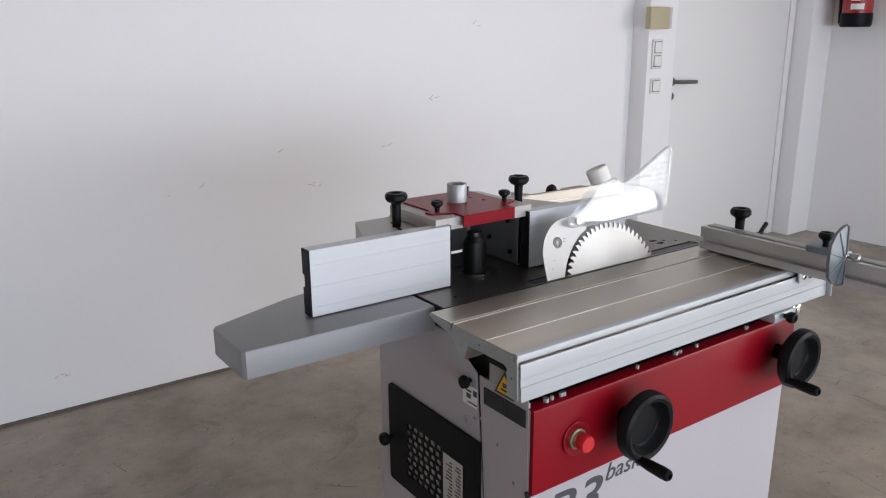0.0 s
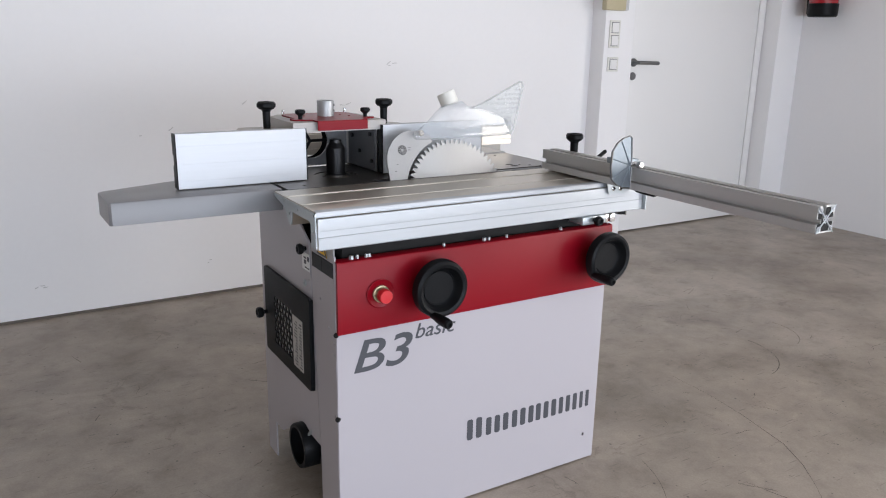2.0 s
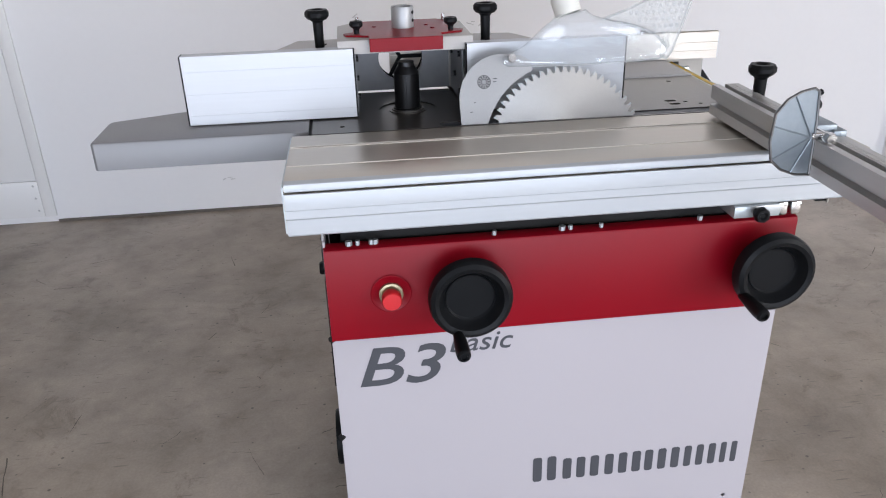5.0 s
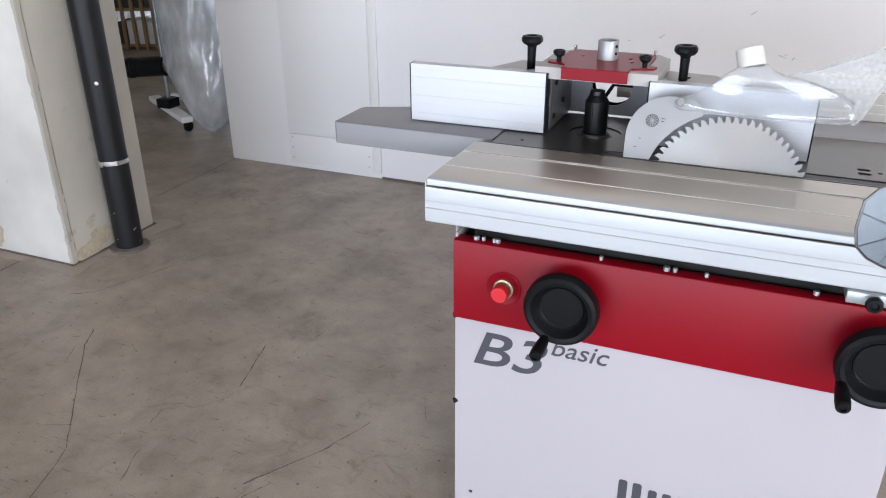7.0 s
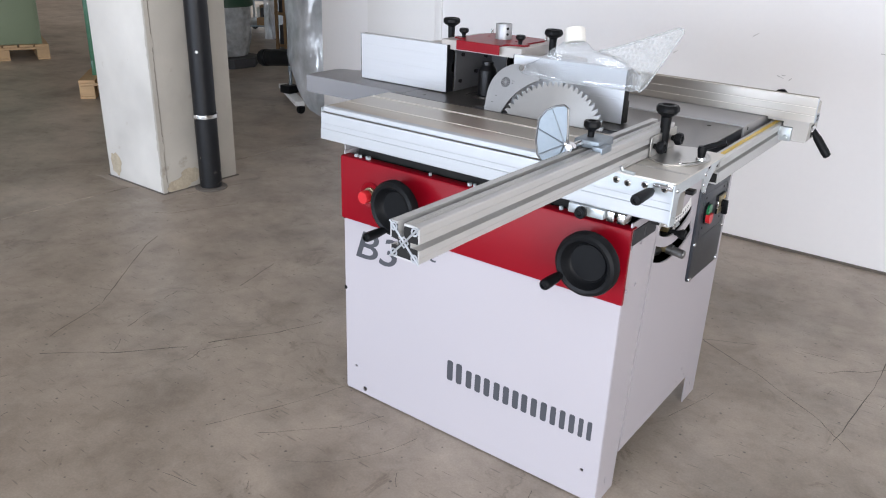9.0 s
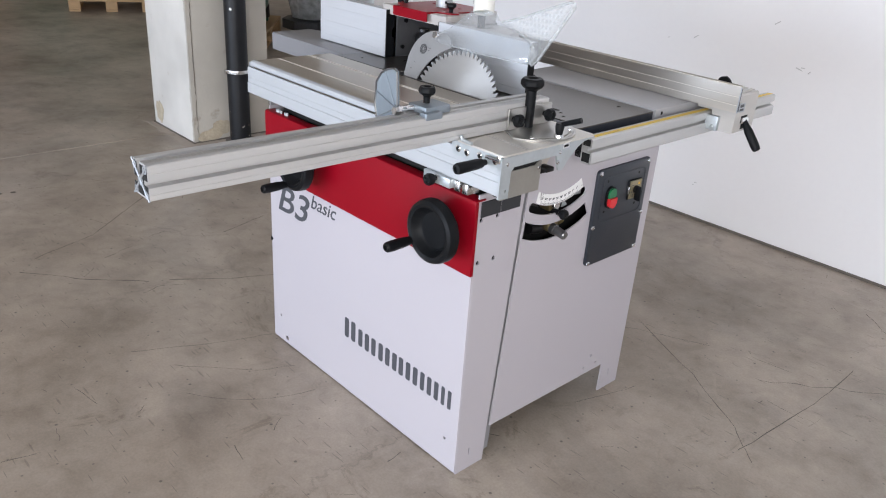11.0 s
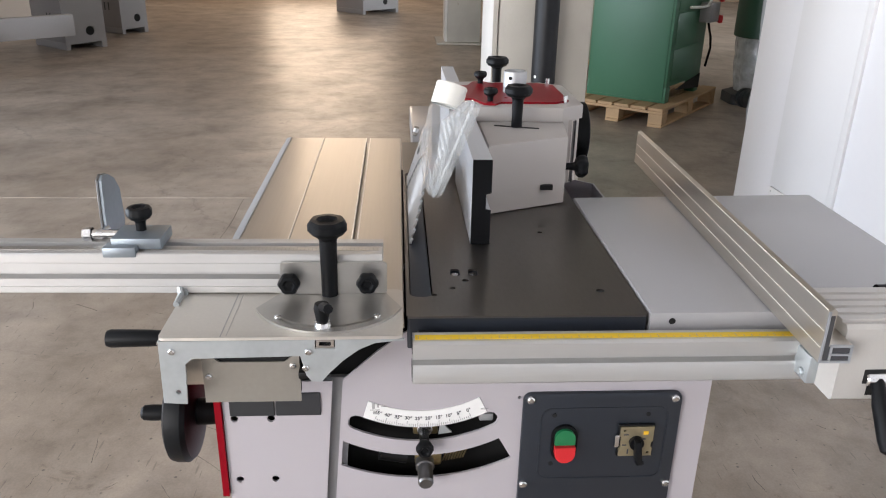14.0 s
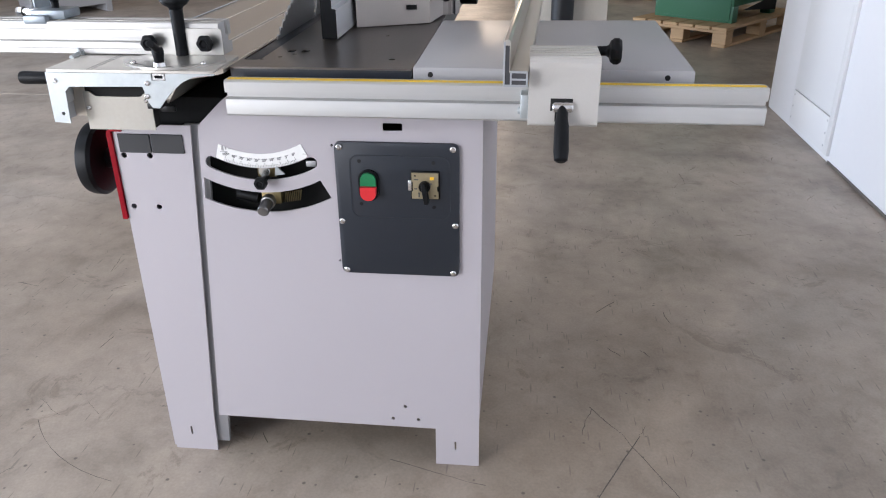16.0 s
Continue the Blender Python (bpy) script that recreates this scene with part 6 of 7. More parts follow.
prism(bm, [(1.665, 0.852), (1.665, 0.900), (1.672, 0.904)] + [p for k in range(5) for p in ((1.676 + k * 0.018, 0.9045), (1.687 + k * 0.018, 0.9045), (1.688 + k * 0.018, 0.9018), (1.693 + k * 0.018, 0.9018))] + [(1.768, 0.903), (1.773, 0.898), (1.773, 0.806), (1.769, 0.802), (1.712, 0.802), (1.708, 0.852)], "y", 1.702, 1.806)
holder = part("fence_holder", bm, HOLDER, rip, "pale grey cast fence holder")
bm = bmesh.new(); box(bm, 1.7725, 1.7735, 1.735, 1.768, 0.826, 0.845); box(bm, 1.772, 1.7735, 1.742, 1.762, 0.81, 0.826)
part("lever_recess", bm, HOLLOW_SHADE, holder)
bm = bmesh.new()
rod(bm, (1.772, 1.738, 0.832), (1.772, 1.769, 0.832), 0.0085, 16, 0.002)
part("lever_pivot", bm, STEEL, rip)
bm = bmesh.new(); lathe(bm, [(0, 0), (0.007, 0), (0.0085, 0.015), (0.011, 0.03), (0.0115, 0.07), (0.010, 0.083), (0.006, 0.086), (0, 0.086)], (1.774, 1.7525, 0.832), (0.78, 0, -1), 20)
part("clamp_lever", bm, BLACK, rip, "black clamping lever")
bm = bmesh.new(); knob_head(bm, (1.657, 1.806, 0.893), 0.021, 0.018, 0.008, 0.022, (0, 1, 0))
part("fence_knob", bm, BLACK, rip, "black fence clamp knob")
bm = bmesh.new(); box(bm, 1.70, 1.735, 1.690, 1.7025, 0.802, 0.84, 0.002); screw(bm, (1.722, 1.69, 0.812), (0, -1, 0), 0.006)
part("reading_lens", bm, ZINC, rip)


# ---- crosscut fence with its flip stop ----
cross = thing("crosscut_fence", (1.63, 1.09, TZ), "aluminium crosscut fence on a steel mitre plate", "fence")
bm = bmesh.new()
prism(bm, rounded(1.585, 1.716, 0.905, 1.193, 0.008, 4), "z", TZ + 0.0006, TZ + 0.0045)
mplate = part("mitre_plate", bm, PLATE, cross, "bright steel mitre plate")
bm = bmesh.new(); box(bm, 1.59, 1.714, 0.977, 0.9782, TZ + 0.0046, TZ + 0.005); box(bm, 1.60, 1.712, 0.984, 0.9846, TZ + 0.0046, TZ + 0.005)
part("plate_line", bm, FAINT_INK, mplate)
# flanges under the plate
bm = bmesh.new()
plate(bm, [(0.905, 0.8595), (0.903, 0.775), (0.931, 0.773), (0.934, 0.828), (0.942, 0.836), (1.070, 0.838), (1.076, 0.812), (1.082, 0.803), (1.094, 0.802), (1.106, 0.816), (1.122, 0.832), (1.140, 0.846), (1.160, 0.855), (1.195, 0.858), (1.195, 0.8598), (1.112, 0.8598), (1.112, 0.848), (1.088, 0.848), (1.088, 0.8598)],
      [circle(0.922, 0.790, 0.0032, 10)], "x", 1.7115, 1.7150)
part("front_flange", bm, ZINC, cross, "zinc-plated folded flange")
bm = bmesh.new(); plate(bm, rounded(1.0895, 1.1105, 0.8485, 0.8595, 0.001, 2), [rounded(1.093, 1.107, 0.8515, 0.8565, 0.001, 2)], "x", 1.709, 1.7140)
part("spring_clip", bm, STEEL, cross, "small square steel clip")
bm = bmesh.new(); box(bm, 1.700, 1.7085, 1.086, 1.114, 0.846, 0.8595)
part("clip_recess", bm, HOLLOW_SHADE, cross)
bm = bmesh.new()
prism(bm, [(0.944, 0.754), (1.064, 0.754), (1.064, 0.820), (1.056, 0.820), (1.046, 0.812), (0.966, 0.812), (0.956, 0.820), (0.944, 0.820)], "x", 1.6805, 1.6830)
part("cover_sheet", bm, SHEET_STEEL, cross, "plain steel cover sheet")
bm = bmesh.new(); box(bm, 1.66, 1.6795, 0.947, 1.062, 0.757, 0.835)
part("flange_inside", bm, HOLLOW_SHADE, cross)
bm = bmesh.new(); box(bm, 1.62, 1.70, 1.064, 1.088, 0.796, 0.806, 0.002); box(bm, 1.668, 1.676, 1.075, 1.10, 0.785, 0.7955, 0.001)
part("clamp_bar", bm, DARK_STEEL, cross)
for x, y, z in ((1.683, 0.951, 0.792), (1.683, 1.056, 0.806), (1.715, 0.920, 0.846), (1.715, 1.080, 0.844), (1.715, 1.076, 0.822)):
    bm = bmesh.new(); screw(bm, (x, y, z), (1, 0, 0), 0.0045, 0.003)
    part("flange_screw", bm, STEEL, cross)
# ragged folded strip and bolts along the plate's outer edge
bm = bmesh.new()
prism(bm, [(1.568, 0.860), (1.575, 0.832), (1.628, 0.829), (1.640, 0.836), (1.700, 0.836), (1.7115, 0.829), (1.7115, 0.8595)], "y", 0.9085, 0.9118)
box(bm, 1.574, 1.600, 0.906, 0.912, 0.8602, 0.872, 0.001, 1)
part("side_flange", bm, ZINC, cross)
for x, z in ((1.591, 0.846), (1.616, 0.844), (1.652, 0.848), (1.694, 0.848)):
    bm = bmesh.new(); lathe(bm, [(0.0035, 0.001), (0.0045, 0.0035), (0.007, 0.002), (0.0075, 0)], (x, 0.9085, z), (0, -1, 0), 14)
    washer = part("flange_bolt", bm, STEEL, cross)
    bm = bmesh.new(); lathe(bm, [(0, 0.0045), (0.0035, 0.0045), (0.0038, 0)], (x, 0.9085, z), (0, -1, 0), 8)
    part("socket", bm, HOLLOW_SHADE, washer)
bm = bmesh.new(); box(bm, 1.698, 1.7105, 0.9045, 0.918, 0.846, 0.862, 0.002); rod(bm, (1.672, 0.904, 0.853), (1.708, 0.904, 0.853), 0.0032, 10)
part("corner_bracket", bm, STEEL, cross, "small folded corner bracket")
bm = bmesh.new(); lathe(bm, [(0, 0), (0.006, 0), (0.0065, 0.010), (0.0095, 0.012), (0.0105, 0.026), (0.0115, 0.074), (0.010, 0.079), (0.005, 0.080), (0.0045, 0.076), (0, 0.076)], (1.668, 0.908, 0.839), (0, -1, 0), 22)
part("push_handle", bm, BLACK, cross, "black push handle")
# protractor quadrant
bm = bmesh.new()
o = [(1.600, 1.034)] + arc(1.6124, 1.100, 0.0976, -70, 70, 26) + [(1.600, 1.170)]
s1 = arc(1.6124, 1.100, 0.0872, -47, 47, 18) + arc(1.6124, 1.100, 0.0822, 47, -47, 18)
plate(bm, o, [s1], "z", TZ + 0.0047, TZ + 0.0080)
quad = part("protractor", bm, QUAD, cross, "polished steel mitre quadrant")
bm = bmesh.new()
for k in range(46):
    box(bm, 0.0905, 0.0940 if k % 5 else 0.0957, -0.0002, 0.0002, TZ + 0.0080, TZ + 0.0083, m=Matrix.Translation((1.6124, 1.100, 0)) @ pose(0, 0, 0, 0, 0, -45 + k * 2))
tagged(part("angle_ticks", bm, FAINT_INK, quad), kind="stuff")
for y in (1.0385, 1.1615):
    bm = bmesh.new(); screw(bm, (1.6705, y, TZ + 0.0075), (0, 0, 1), 0.0048, 0.003)
    part("slot_screw", bm, STEEL, quad)
bm = bmesh.new(); knob_head(bm, (1.606, 1.098, TZ + 0.008), 0.0255, 0.021, 0.0115, 0.084)
part("tall_knob", bm, BLACK, cross, "tall black clamp knob")
bm = bmesh.new()
lathe(bm, [(0, 0.030), (0.0085, 0.029), (0.010, 0.022), (0.0075, 0.006)], (1.694, 1.096, TZ + 0.0085), segments=16)
tube(bm, [(1.694, 1.096, TZ + 0.032), (1.704, 1.099, TZ + 0.038), (1.738, 1.108, TZ + 0.052)], 0.0058, 8)
part("clamp_lever", bm, BLACK, quad, "small black ratchet lever")
bm = bmesh.new(); lathe(bm, [(0.0065, 0.007), (0.0095, 0.006), (0.011, 0.0)], (1.694, 1.096, TZ + 0.008), segments=18)
part("lever_base", bm, STEEL, quad)

FENCED = Matrix.Translation((1.567, 0.72, 0)) @ pose(0, 0, 0, 0, 0, -0.9)
Y0, Y1 = -0.447, 0.447
bm = bmesh.new()
pr = [(-0.027, 0.866), (-0.027, 0.884), (-0.013, 0.8855), (-0.013, 0.8945), (-0.027, 0.896), (-0.027, 0.922), (-0.0135, 0.922), (-0.0133, 0.897), (-0.0012, 0.897), (-0.001, 0.922), (0.0255, 0.922), (0.027, 0.9205),
      (0.027, 0.9095), (0.0262, 0.909), (0.027, 0.9085), (0.027, 0.897), (0.012, 0.8965), (0.012, 0.8875), (0.027, 0.887), (0.027, 0.8765), (0.0262, 0.876), (0.027, 0.8755), (0.027, 0.8675), (0.0255, 0.866)]
prism(bm, pr, "y", Y0, Y1)
bmesh.ops.transform(bm, matrix=FENCED, verts=bm.verts)
fp = part("fence_profile", bm, ALU_Y, cross, "long slotted aluminium profile")
# dark plate over the profile end, shade of its hollow as colour
bm = bmesh.new()
plate(bm, [(u * 0.9, 0.894 + (v - 0.894) * 0.88) for u, v in pr], [], "y", Y0 - 0.0006, Y0 - 0.0001)
bmesh.ops.transform(bm, matrix=FENCED, verts=bm.verts)
part("hollow_end", bm, HOLLOW_SHADE, fp, "profile end plate, dark for the shaded hollow")
for a, b, c, d in ((-0.027, 0.866, 0.027, 0.922), (-0.027, 0.922, 0.027, 0.866)):
    bm = bmesh.new(); tube(bm, [(a, Y0 - 0.0015, b), (c, Y0 - 0.0015, d)], 0.0017, 6)
    bmesh.ops.transform(bm, matrix=FENCED, verts=bm.verts)
    part("profile_web", bm, ALU, fp)
for u, v, r, n in ((-0.019, 0.914, 0.0065, 16), (0.019, 0.914, 0.0065, 16), (-0.019, 0.874, 0.0065, 16), (0.019, 0.874, 0.0065, 16), (0, 0.894, 0.0095, 4)):
    bm = bmesh.new(); lathe(bm, [(r - 0.0025, 0), (r, 0), (r, 0.001), (r - 0.0025, 0.001)], (u, Y0 - 0.001, v), (0, -1, 0), n)
    bmesh.ops.transform(bm, matrix=FENCED, verts=bm.verts)
    part("screw_channel", bm, ALU, fp)
bm = bmesh.new(); box(bm, 0.003, 0.014, Y0 + 0.001, Y1 - 0.004, 0.9221, 0.9225)
bmesh.ops.transform(bm, matrix=FENCED, verts=bm.verts)
part("length_scale", bm, QUAD, fp, "pale length scale")
bm = bmesh.new()
for k in range(178):
    y = Y0 + 0.002 + k * 0.005
    box(bm, 0.0035 if k % 2 == 0 else 0.008, 0.0135, y, y + 0.0006, 0.9226, 0.9228)
bmesh.ops.transform(bm, matrix=FENCED, verts=bm.verts)
tagged(part("scale_ticks", bm, FAINT_INK, fp), kind="stuff")
# angle bracket with two star knobs
bm = bmesh.new()
prism(bm, rounded(1.035, 1.173, TZ + 0.0085, 0.913, 0.004, 3), "x", 1.6025, 1.6060)
brk = part("angle_bracket", bm, QUAD, cross, "steel angle bracket")
for y in (1.048, 1.148):
    bm = bmesh.new(); knob_head(bm, (1.606, y, 0.891), 0.0145, 0.016, 0.006, 0.008, (1, 0, 0), 6, 0.1)
    part("star_knob", bm, BLACK, brk)
bm = bmesh.new(); tube(bm, [(1.63, 0.905, 0.866), (1.605, 0.905, 0.868), (1.60, 0.903, 0.876)], 0.004, 8)
part("edge_clip", bm, ZINC, cross)

# flip stop
bm = bmesh.new()
box(bm, 1.535, 1.588, 0.808, 0.872, 0.9185, 0.934, 0.002)
box(bm, 1.578, 1.600, 0.800, 0.842, 0.912, 0.926, 0.002)
stop = part("stop_block", bm, GALV, cross, "zinc-plated flip stop block")
stop.matrix_basis = Matrix.Translation((-0.002, 0.010, 0.005))
bm = bmesh.new()
flap = [(1.536, 0.866), (1.512, 0.868), (1.488, 0.878), (1.472, 0.893), (1.466, 0.922), (1.469, 0.964), (1.484, 0.984), (1.504, 0.995), (1.522, 0.999), (1.530, 0.994), (1.534, 0.95)]
plate(bm, flap, [], "y", 0.781, 0.786)
part("stop_plate", bm, GALV, stop, "rounded zinc flip plate with ribs")
for x, z in ((1.472, 0.893), (1.469, 0.945), (1.495, 0.990), (1.505, 0.870)):
    bm = bmesh.new(); tube(bm, [(1.530, 0.7795, 0.925), (x, 0.7805, z)], 0.0014, 6)
    part("stop_rib", bm, GALV, stop)
bm = bmesh.new(); tube(bm, [(x, 0.7805, z) for x, z in flap] + [(flap[0][0], 0.7805, flap[0][1])], 0.0020, 6)
part("stop_rim", bm, HANDLE_STEEL, stop)
bm = bmesh.new(); rod(bm, (1.55, 0.81, 0.926), (1.55, 0.772, 0.926), 0.0065, 16); rod(bm, (1.53, 0.783, 0.926), (1.556, 0.783, 0.926), 0.006, 14)
lathe(bm, [(0, 0.012), (0.008, 0.012), (0.0095, 0.009), (0.0095, 0)], (1.55, 0.772, 0.926), (0, -1, 0), 6)
part("stop_axle", bm, STEEL, stop)
bm = bmesh.new(); knob_head(bm, (1.555, 0.838, 0.934), 0.017, 0.016, 0.007, 0.016)
part("stop_knob", bm, BLACK, stop, "black clamp knob")


# ---- the rear hall ----
def pallet(m, label, group, L=1.2, W=1.0):
    t = thing("pallet", (0, 0, 0), label, "pallet", group, m=m)
    for i in range(6):
        bm = bmesh.new(); y = i * (W - 0.12) / 5
        box(bm, 0, L, y, y + 0.12, 0.122, 0.144, 0.003, 1)
        part("top_board", bm, WOOD, t, local=True)
    for i in range(3):
        bm = bmesh.new(); x = i * (L - 0.12) / 2
        box(bm, x, x + 0.12, 0, W, 0.10, 0.1215, 0.003, 1)
        part("stringer_board", bm, WOOD, t, local=True)
        for j in range(3):
            bm = bmesh.new(); y = j * (W - 0.11) / 2
            box(bm, x + 0.005, x + 0.115, y, y + 0.11, 0.0225, 0.0995, 0.003, 1)
            part("block", bm, WOOD, t, local=True)
    for j in range(3):
        bm = bmesh.new(); y = j * (W - 0.11) / 2
        box(bm, 0, L, y, y + 0.11, 0.0, 0.022, 0.003, 1)
        part("bottom_board", bm, WOOD, t, local=True)
    return t


def green_machine(m, paint, label, wide, deep, high):
    """A tall cabinet on a pallet: body over an open base, drawers on one flank, a small switch."""
    t = thing("packed_machine", (0, 0, 0), label, "machine", "machines on pallets", m=m)
    bm = bmesh.new(); box(bm, 0, wide, 0, deep, 0.12, high, 0.01)
    part("cabinet_body", bm, paint, t, local=True)
    for x0, x1, y0, y1 in ((0, 0.09, 0, deep), (wide - 0.09, wide, 0, 0.09), (wide - 0.09, wide, deep - 0.09, deep)):
        bm = bmesh.new(); box(bm, x0 + 0.001, x1 - 0.001, y0 + 0.001, y1 - 0.001, 0, 0.12, 0.004)
        part("foot", bm, paint, t, local=True)
    bm = bmesh.new(); box(bm, -0.008, 0.0, 0.02, deep - 0.02, 0.02, high - 0.05, 0.004)
    part("side_panel", bm, paint, t, local=True)
    for k in range(3):
        bm = bmesh.new(); box(bm, 0.06, wide - 0.06, -0.006, 0.0, 0.16 + k * 0.26, 0.40 + k * 0.26, 0.004)
        part("drawer_front", bm, paint, t, local=True)
    bm = bmesh.new(); box(bm, wide - 0.24, wide - 0.03, -0.10, -0.007, 0.57, 0.72, 0.008)
    part("switch_box", bm, FAR_GREY, t, "grey switch box", local=True)
    for x, z in ((wide - 0.005, 0.585), (wide - 0.02, 0.75)):
        bm = bmesh.new(); lathe(bm, [(0, 0.05), (0.03, 0.045), (0.034, 0.02), (0.02, 0.0)], (x, -0.075, z), (0.35, -1, 0), 18)
        part("stop_button", bm, RED_PLASTIC, t, "red stop button", local=True)
    bm = bmesh.new(); tube(bm, [(wide - 0.52, -0.03, 0.70), (wide - 0.32, -0.05, 0.69), (wide - 0.25, -0.07, 0.70), (wide - 0.20, -0.08, 0.75), (wide - 0.16, -0.08, 0.85)], 0.011, 8)
    part("lever", bm, CAP_WHITE, t, "pale lever", local=True)
    # dark triangle on the front, painted shade of the base opening
    bm = bmesh.new(); prism(bm, [(wide * 0.2, 0.085), (wide - 0.02, 0.03), (wide - 0.02, 0.15)], "y", -0.0085, -0.0062)
    part("base_opening", bm, HOLLOW_SHADE, t, local=True)
    bm = bmesh.new(); tube(bm, [(wide - 0.10, -0.04, 0.57), (wide - 0.05, -0.06, 0.45), (wide + 0.02, -0.05, 0.35), (wide + 0.01, -0.03, 0.2)], 0.010, 8)
    part("cable", bm, BLACK, t, local=True)
    return t


ROT = pose(-3.05, 3.16, 0, 0, 0, 141)
pallet(ROT, "pale wooden pallet under a green machine", "pallets", 1.25, 0.80)
green_machine(ROT @ pose(0.21, 0.07, 0.1445), GREEN, "tall green machine cabinet packed on a wooden pallet", 0.76, 0.66, 1.75)
R2 = pose(-5.44, 3.30, 0, 0, 0, 158)
pallet(R2, "pale wooden pallet under a pale green machine", "pallets", 1.2, 0.8)
green_machine(R2 @ pose(0.04, 0.05, 0.1445), PALE_GREEN, "pale green machine cabinet packed on a wooden pallet", 1.0, 0.7, 1.7)
R3 = pose(-7.0, 3.1, 0, 0, 0, 150)
pallet(R3, "pale wooden pallet behind the far pillar", "pallets", 1.2, 0.8)
green_machine(R3 @ pose(0.06, 0.05, 0.1445), GREEN, "green machine cabinet on a pallet behind the far pillar", 1.0, 0.7, 1.6)


def bag_extractor(m, drum, label, low, base):
    """A dust extractor: drum over a full clear plastic bag that stands in a low tray."""
    t = thing("dust_extractor", (0, 0, 0), label, "dust extractor", "dust extractors", m=m)
    bm = bmesh.new()
    lathe(bm, [(0, low), (0.29, low), (0.30, low + 0.01), (0.30, low + 0.55), (0.28, low + 0.6), (0, low + 0.6)], (0, 0, 0), segments=36)
    part("drum", bm, drum, t, local=True)
    bm = bmesh.new()
    prof = [(0.004, 0.004), (0.18, 0.008), (0.225, 0.03), (0.245, 0.22), (0.26, 0.38), (0.265, 0.55), (0.258, 0.7), (0.272, 0.86), (0.272, 1.04)]
    prof = [(r, base + z * (low - base) / 1.05) for r, z in prof]
    n = 40
    rings = []
    for r, z in prof:
        rings.append([bm.verts.new((r * (1 + 0.11 * noise.noise(Vector((3 * math.cos(6.283 * i / n), 3 * math.sin(6.283 * i / n), z * 4)))) * math.cos(6.283 * i / n),
                                    r * (1 + 0.11 * noise.noise(Vector((3 * math.cos(6.283 * i / n), 3 * math.sin(6.283 * i / n), z * 4 + 9)))) * math.sin(6.283 * i / n), z)) for i in range(n)])
    for p, q in zip(rings, rings[1:]):
        for i in range(n):
            bm.faces.new((p[i], p[(i + 1) % n], q[(i + 1) % n], q[i]))
    bm.faces.new(rings[0][::-1])
    part("plastic_bag", bm, FILM, t, "crumpled clear plastic bag", local=True)
    for a in (75, 165):
        x, y = 0.31 * math.cos(radians(a)), 0.31 * math.sin(radians(a))
        bm = bmesh.new(); box(bm, x - 0.012, x + 0.012, y - 0.012, y + 0.012, base - 0.005, low + 0.2, 0.002)
        part("leg", bm, ZINC, t, local=True)
    bm = bmesh.new(); prism(bm, circle(0, 0, 0.33, 8), "z", 0.0, base - 0.004)
    part("tray", bm, FAR_DARK, t, "dark low tray", local=True)
    return t


ex1 = thing("dust_extractor", (0, 0, 0), "dust extractor with a crumpled clear bag by the wall end", "dust extractor", "dust extractors", m=pose(-1.90, 3.64, 0))
bm = bmesh.new(); lathe(bm, [(0, 1.32), (0.35, 1.32), (0.36, 1.33), (0.36, 1.85), (0.34, 1.9), (0, 1.9)], (0, 0, 0), segments=36)
part("drum", bm, ZINC, ex1, local=True)
bm = bmesh.new()
n, rings = 56, []
for k in range(27):
    u = k / 26
    z = 0.012 + 1.32 * u
    r = 0.34 * min(1.0, (u / 0.30) ** 0.62) if u > 0 else 0.006
    low = max(0.0, 1 - u / 0.30)
    ring = []
    for i in range(n):
        a = 6.283 * i / n
        c, d = math.cos(a), math.sin(a)
        rr = r * (1 + 0.07 * noise.noise(Vector((2.2 * c, 2.2 * d, z * 2.5))) + 0.03 * noise.noise(Vector((7 * c, 7 * d, z * 9))) + 0.05 * low * math.sin(9 * a))
        ring.append(bm.verts.new((rr * c + 0.07 * low, rr * d - 0.24 * low, z)))
    rings.append(ring)
for p, q in zip(rings, rings[1:]):
    for i in range(n):
        bm.faces.new((p[i], p[(i + 1) % n], q[(i + 1) % n], q[i]))
bm.faces.new(rings[0][::-1])
part("plastic_bag", bm, FILM, ex1, "crumpled clear plastic bag gathered to a point", local=True)
for x, y in ((-0.385, -0.10), (0.20, 0.34), (-0.30, 0.27)):
    bm = bmesh.new(); rod(bm, (x, y, 0.09), (x, y, 1.5), 0.013, 12)
    part("leg", bm, GALV, ex1, local=True)
for a, b in (((-0.70, 0.10), (-0.09, -0.285)), ((-0.62, 0.18), (0.22, 0.36))):
    bm = bmesh.new(); d = Vector((b[0] - a[0], b[1] - a[1], 0)); l = d.length
    box(bm, 0, l, -0.035, 0.035, 0.066, 0.10, 0.003, m=Matrix.Translation((a[0], a[1], 0)) @ pose(0, 0, 0, 0, 0, math.degrees(math.atan2(d.y, d.x))))
    part("base_beam", bm, PAPER, ex1, "white lacquered base beam", local=True)
for x, y in ((-0.12, -0.25), (-0.66, 0.12), (0.20, 0.35)):
    bm = bmesh.new(); rod(bm, (x - 0.014, y, 0.034), (x + 0.014, y, 0.034), 0.034, 20, 0.004); box(bm, x - 0.018, x + 0.018, y - 0.012, y + 0.012, 0.03, 0.0655, 0.002)
    part("castor", bm, BLACK, ex1, local=True)
bm = bmesh.new(); box(bm, -0.43, -0.33, -0.17, -0.06, 0.101, 0.16, 0.006)
part("motor_foot", bm, BLACK, ex1, local=True)
bm = bmesh.new()
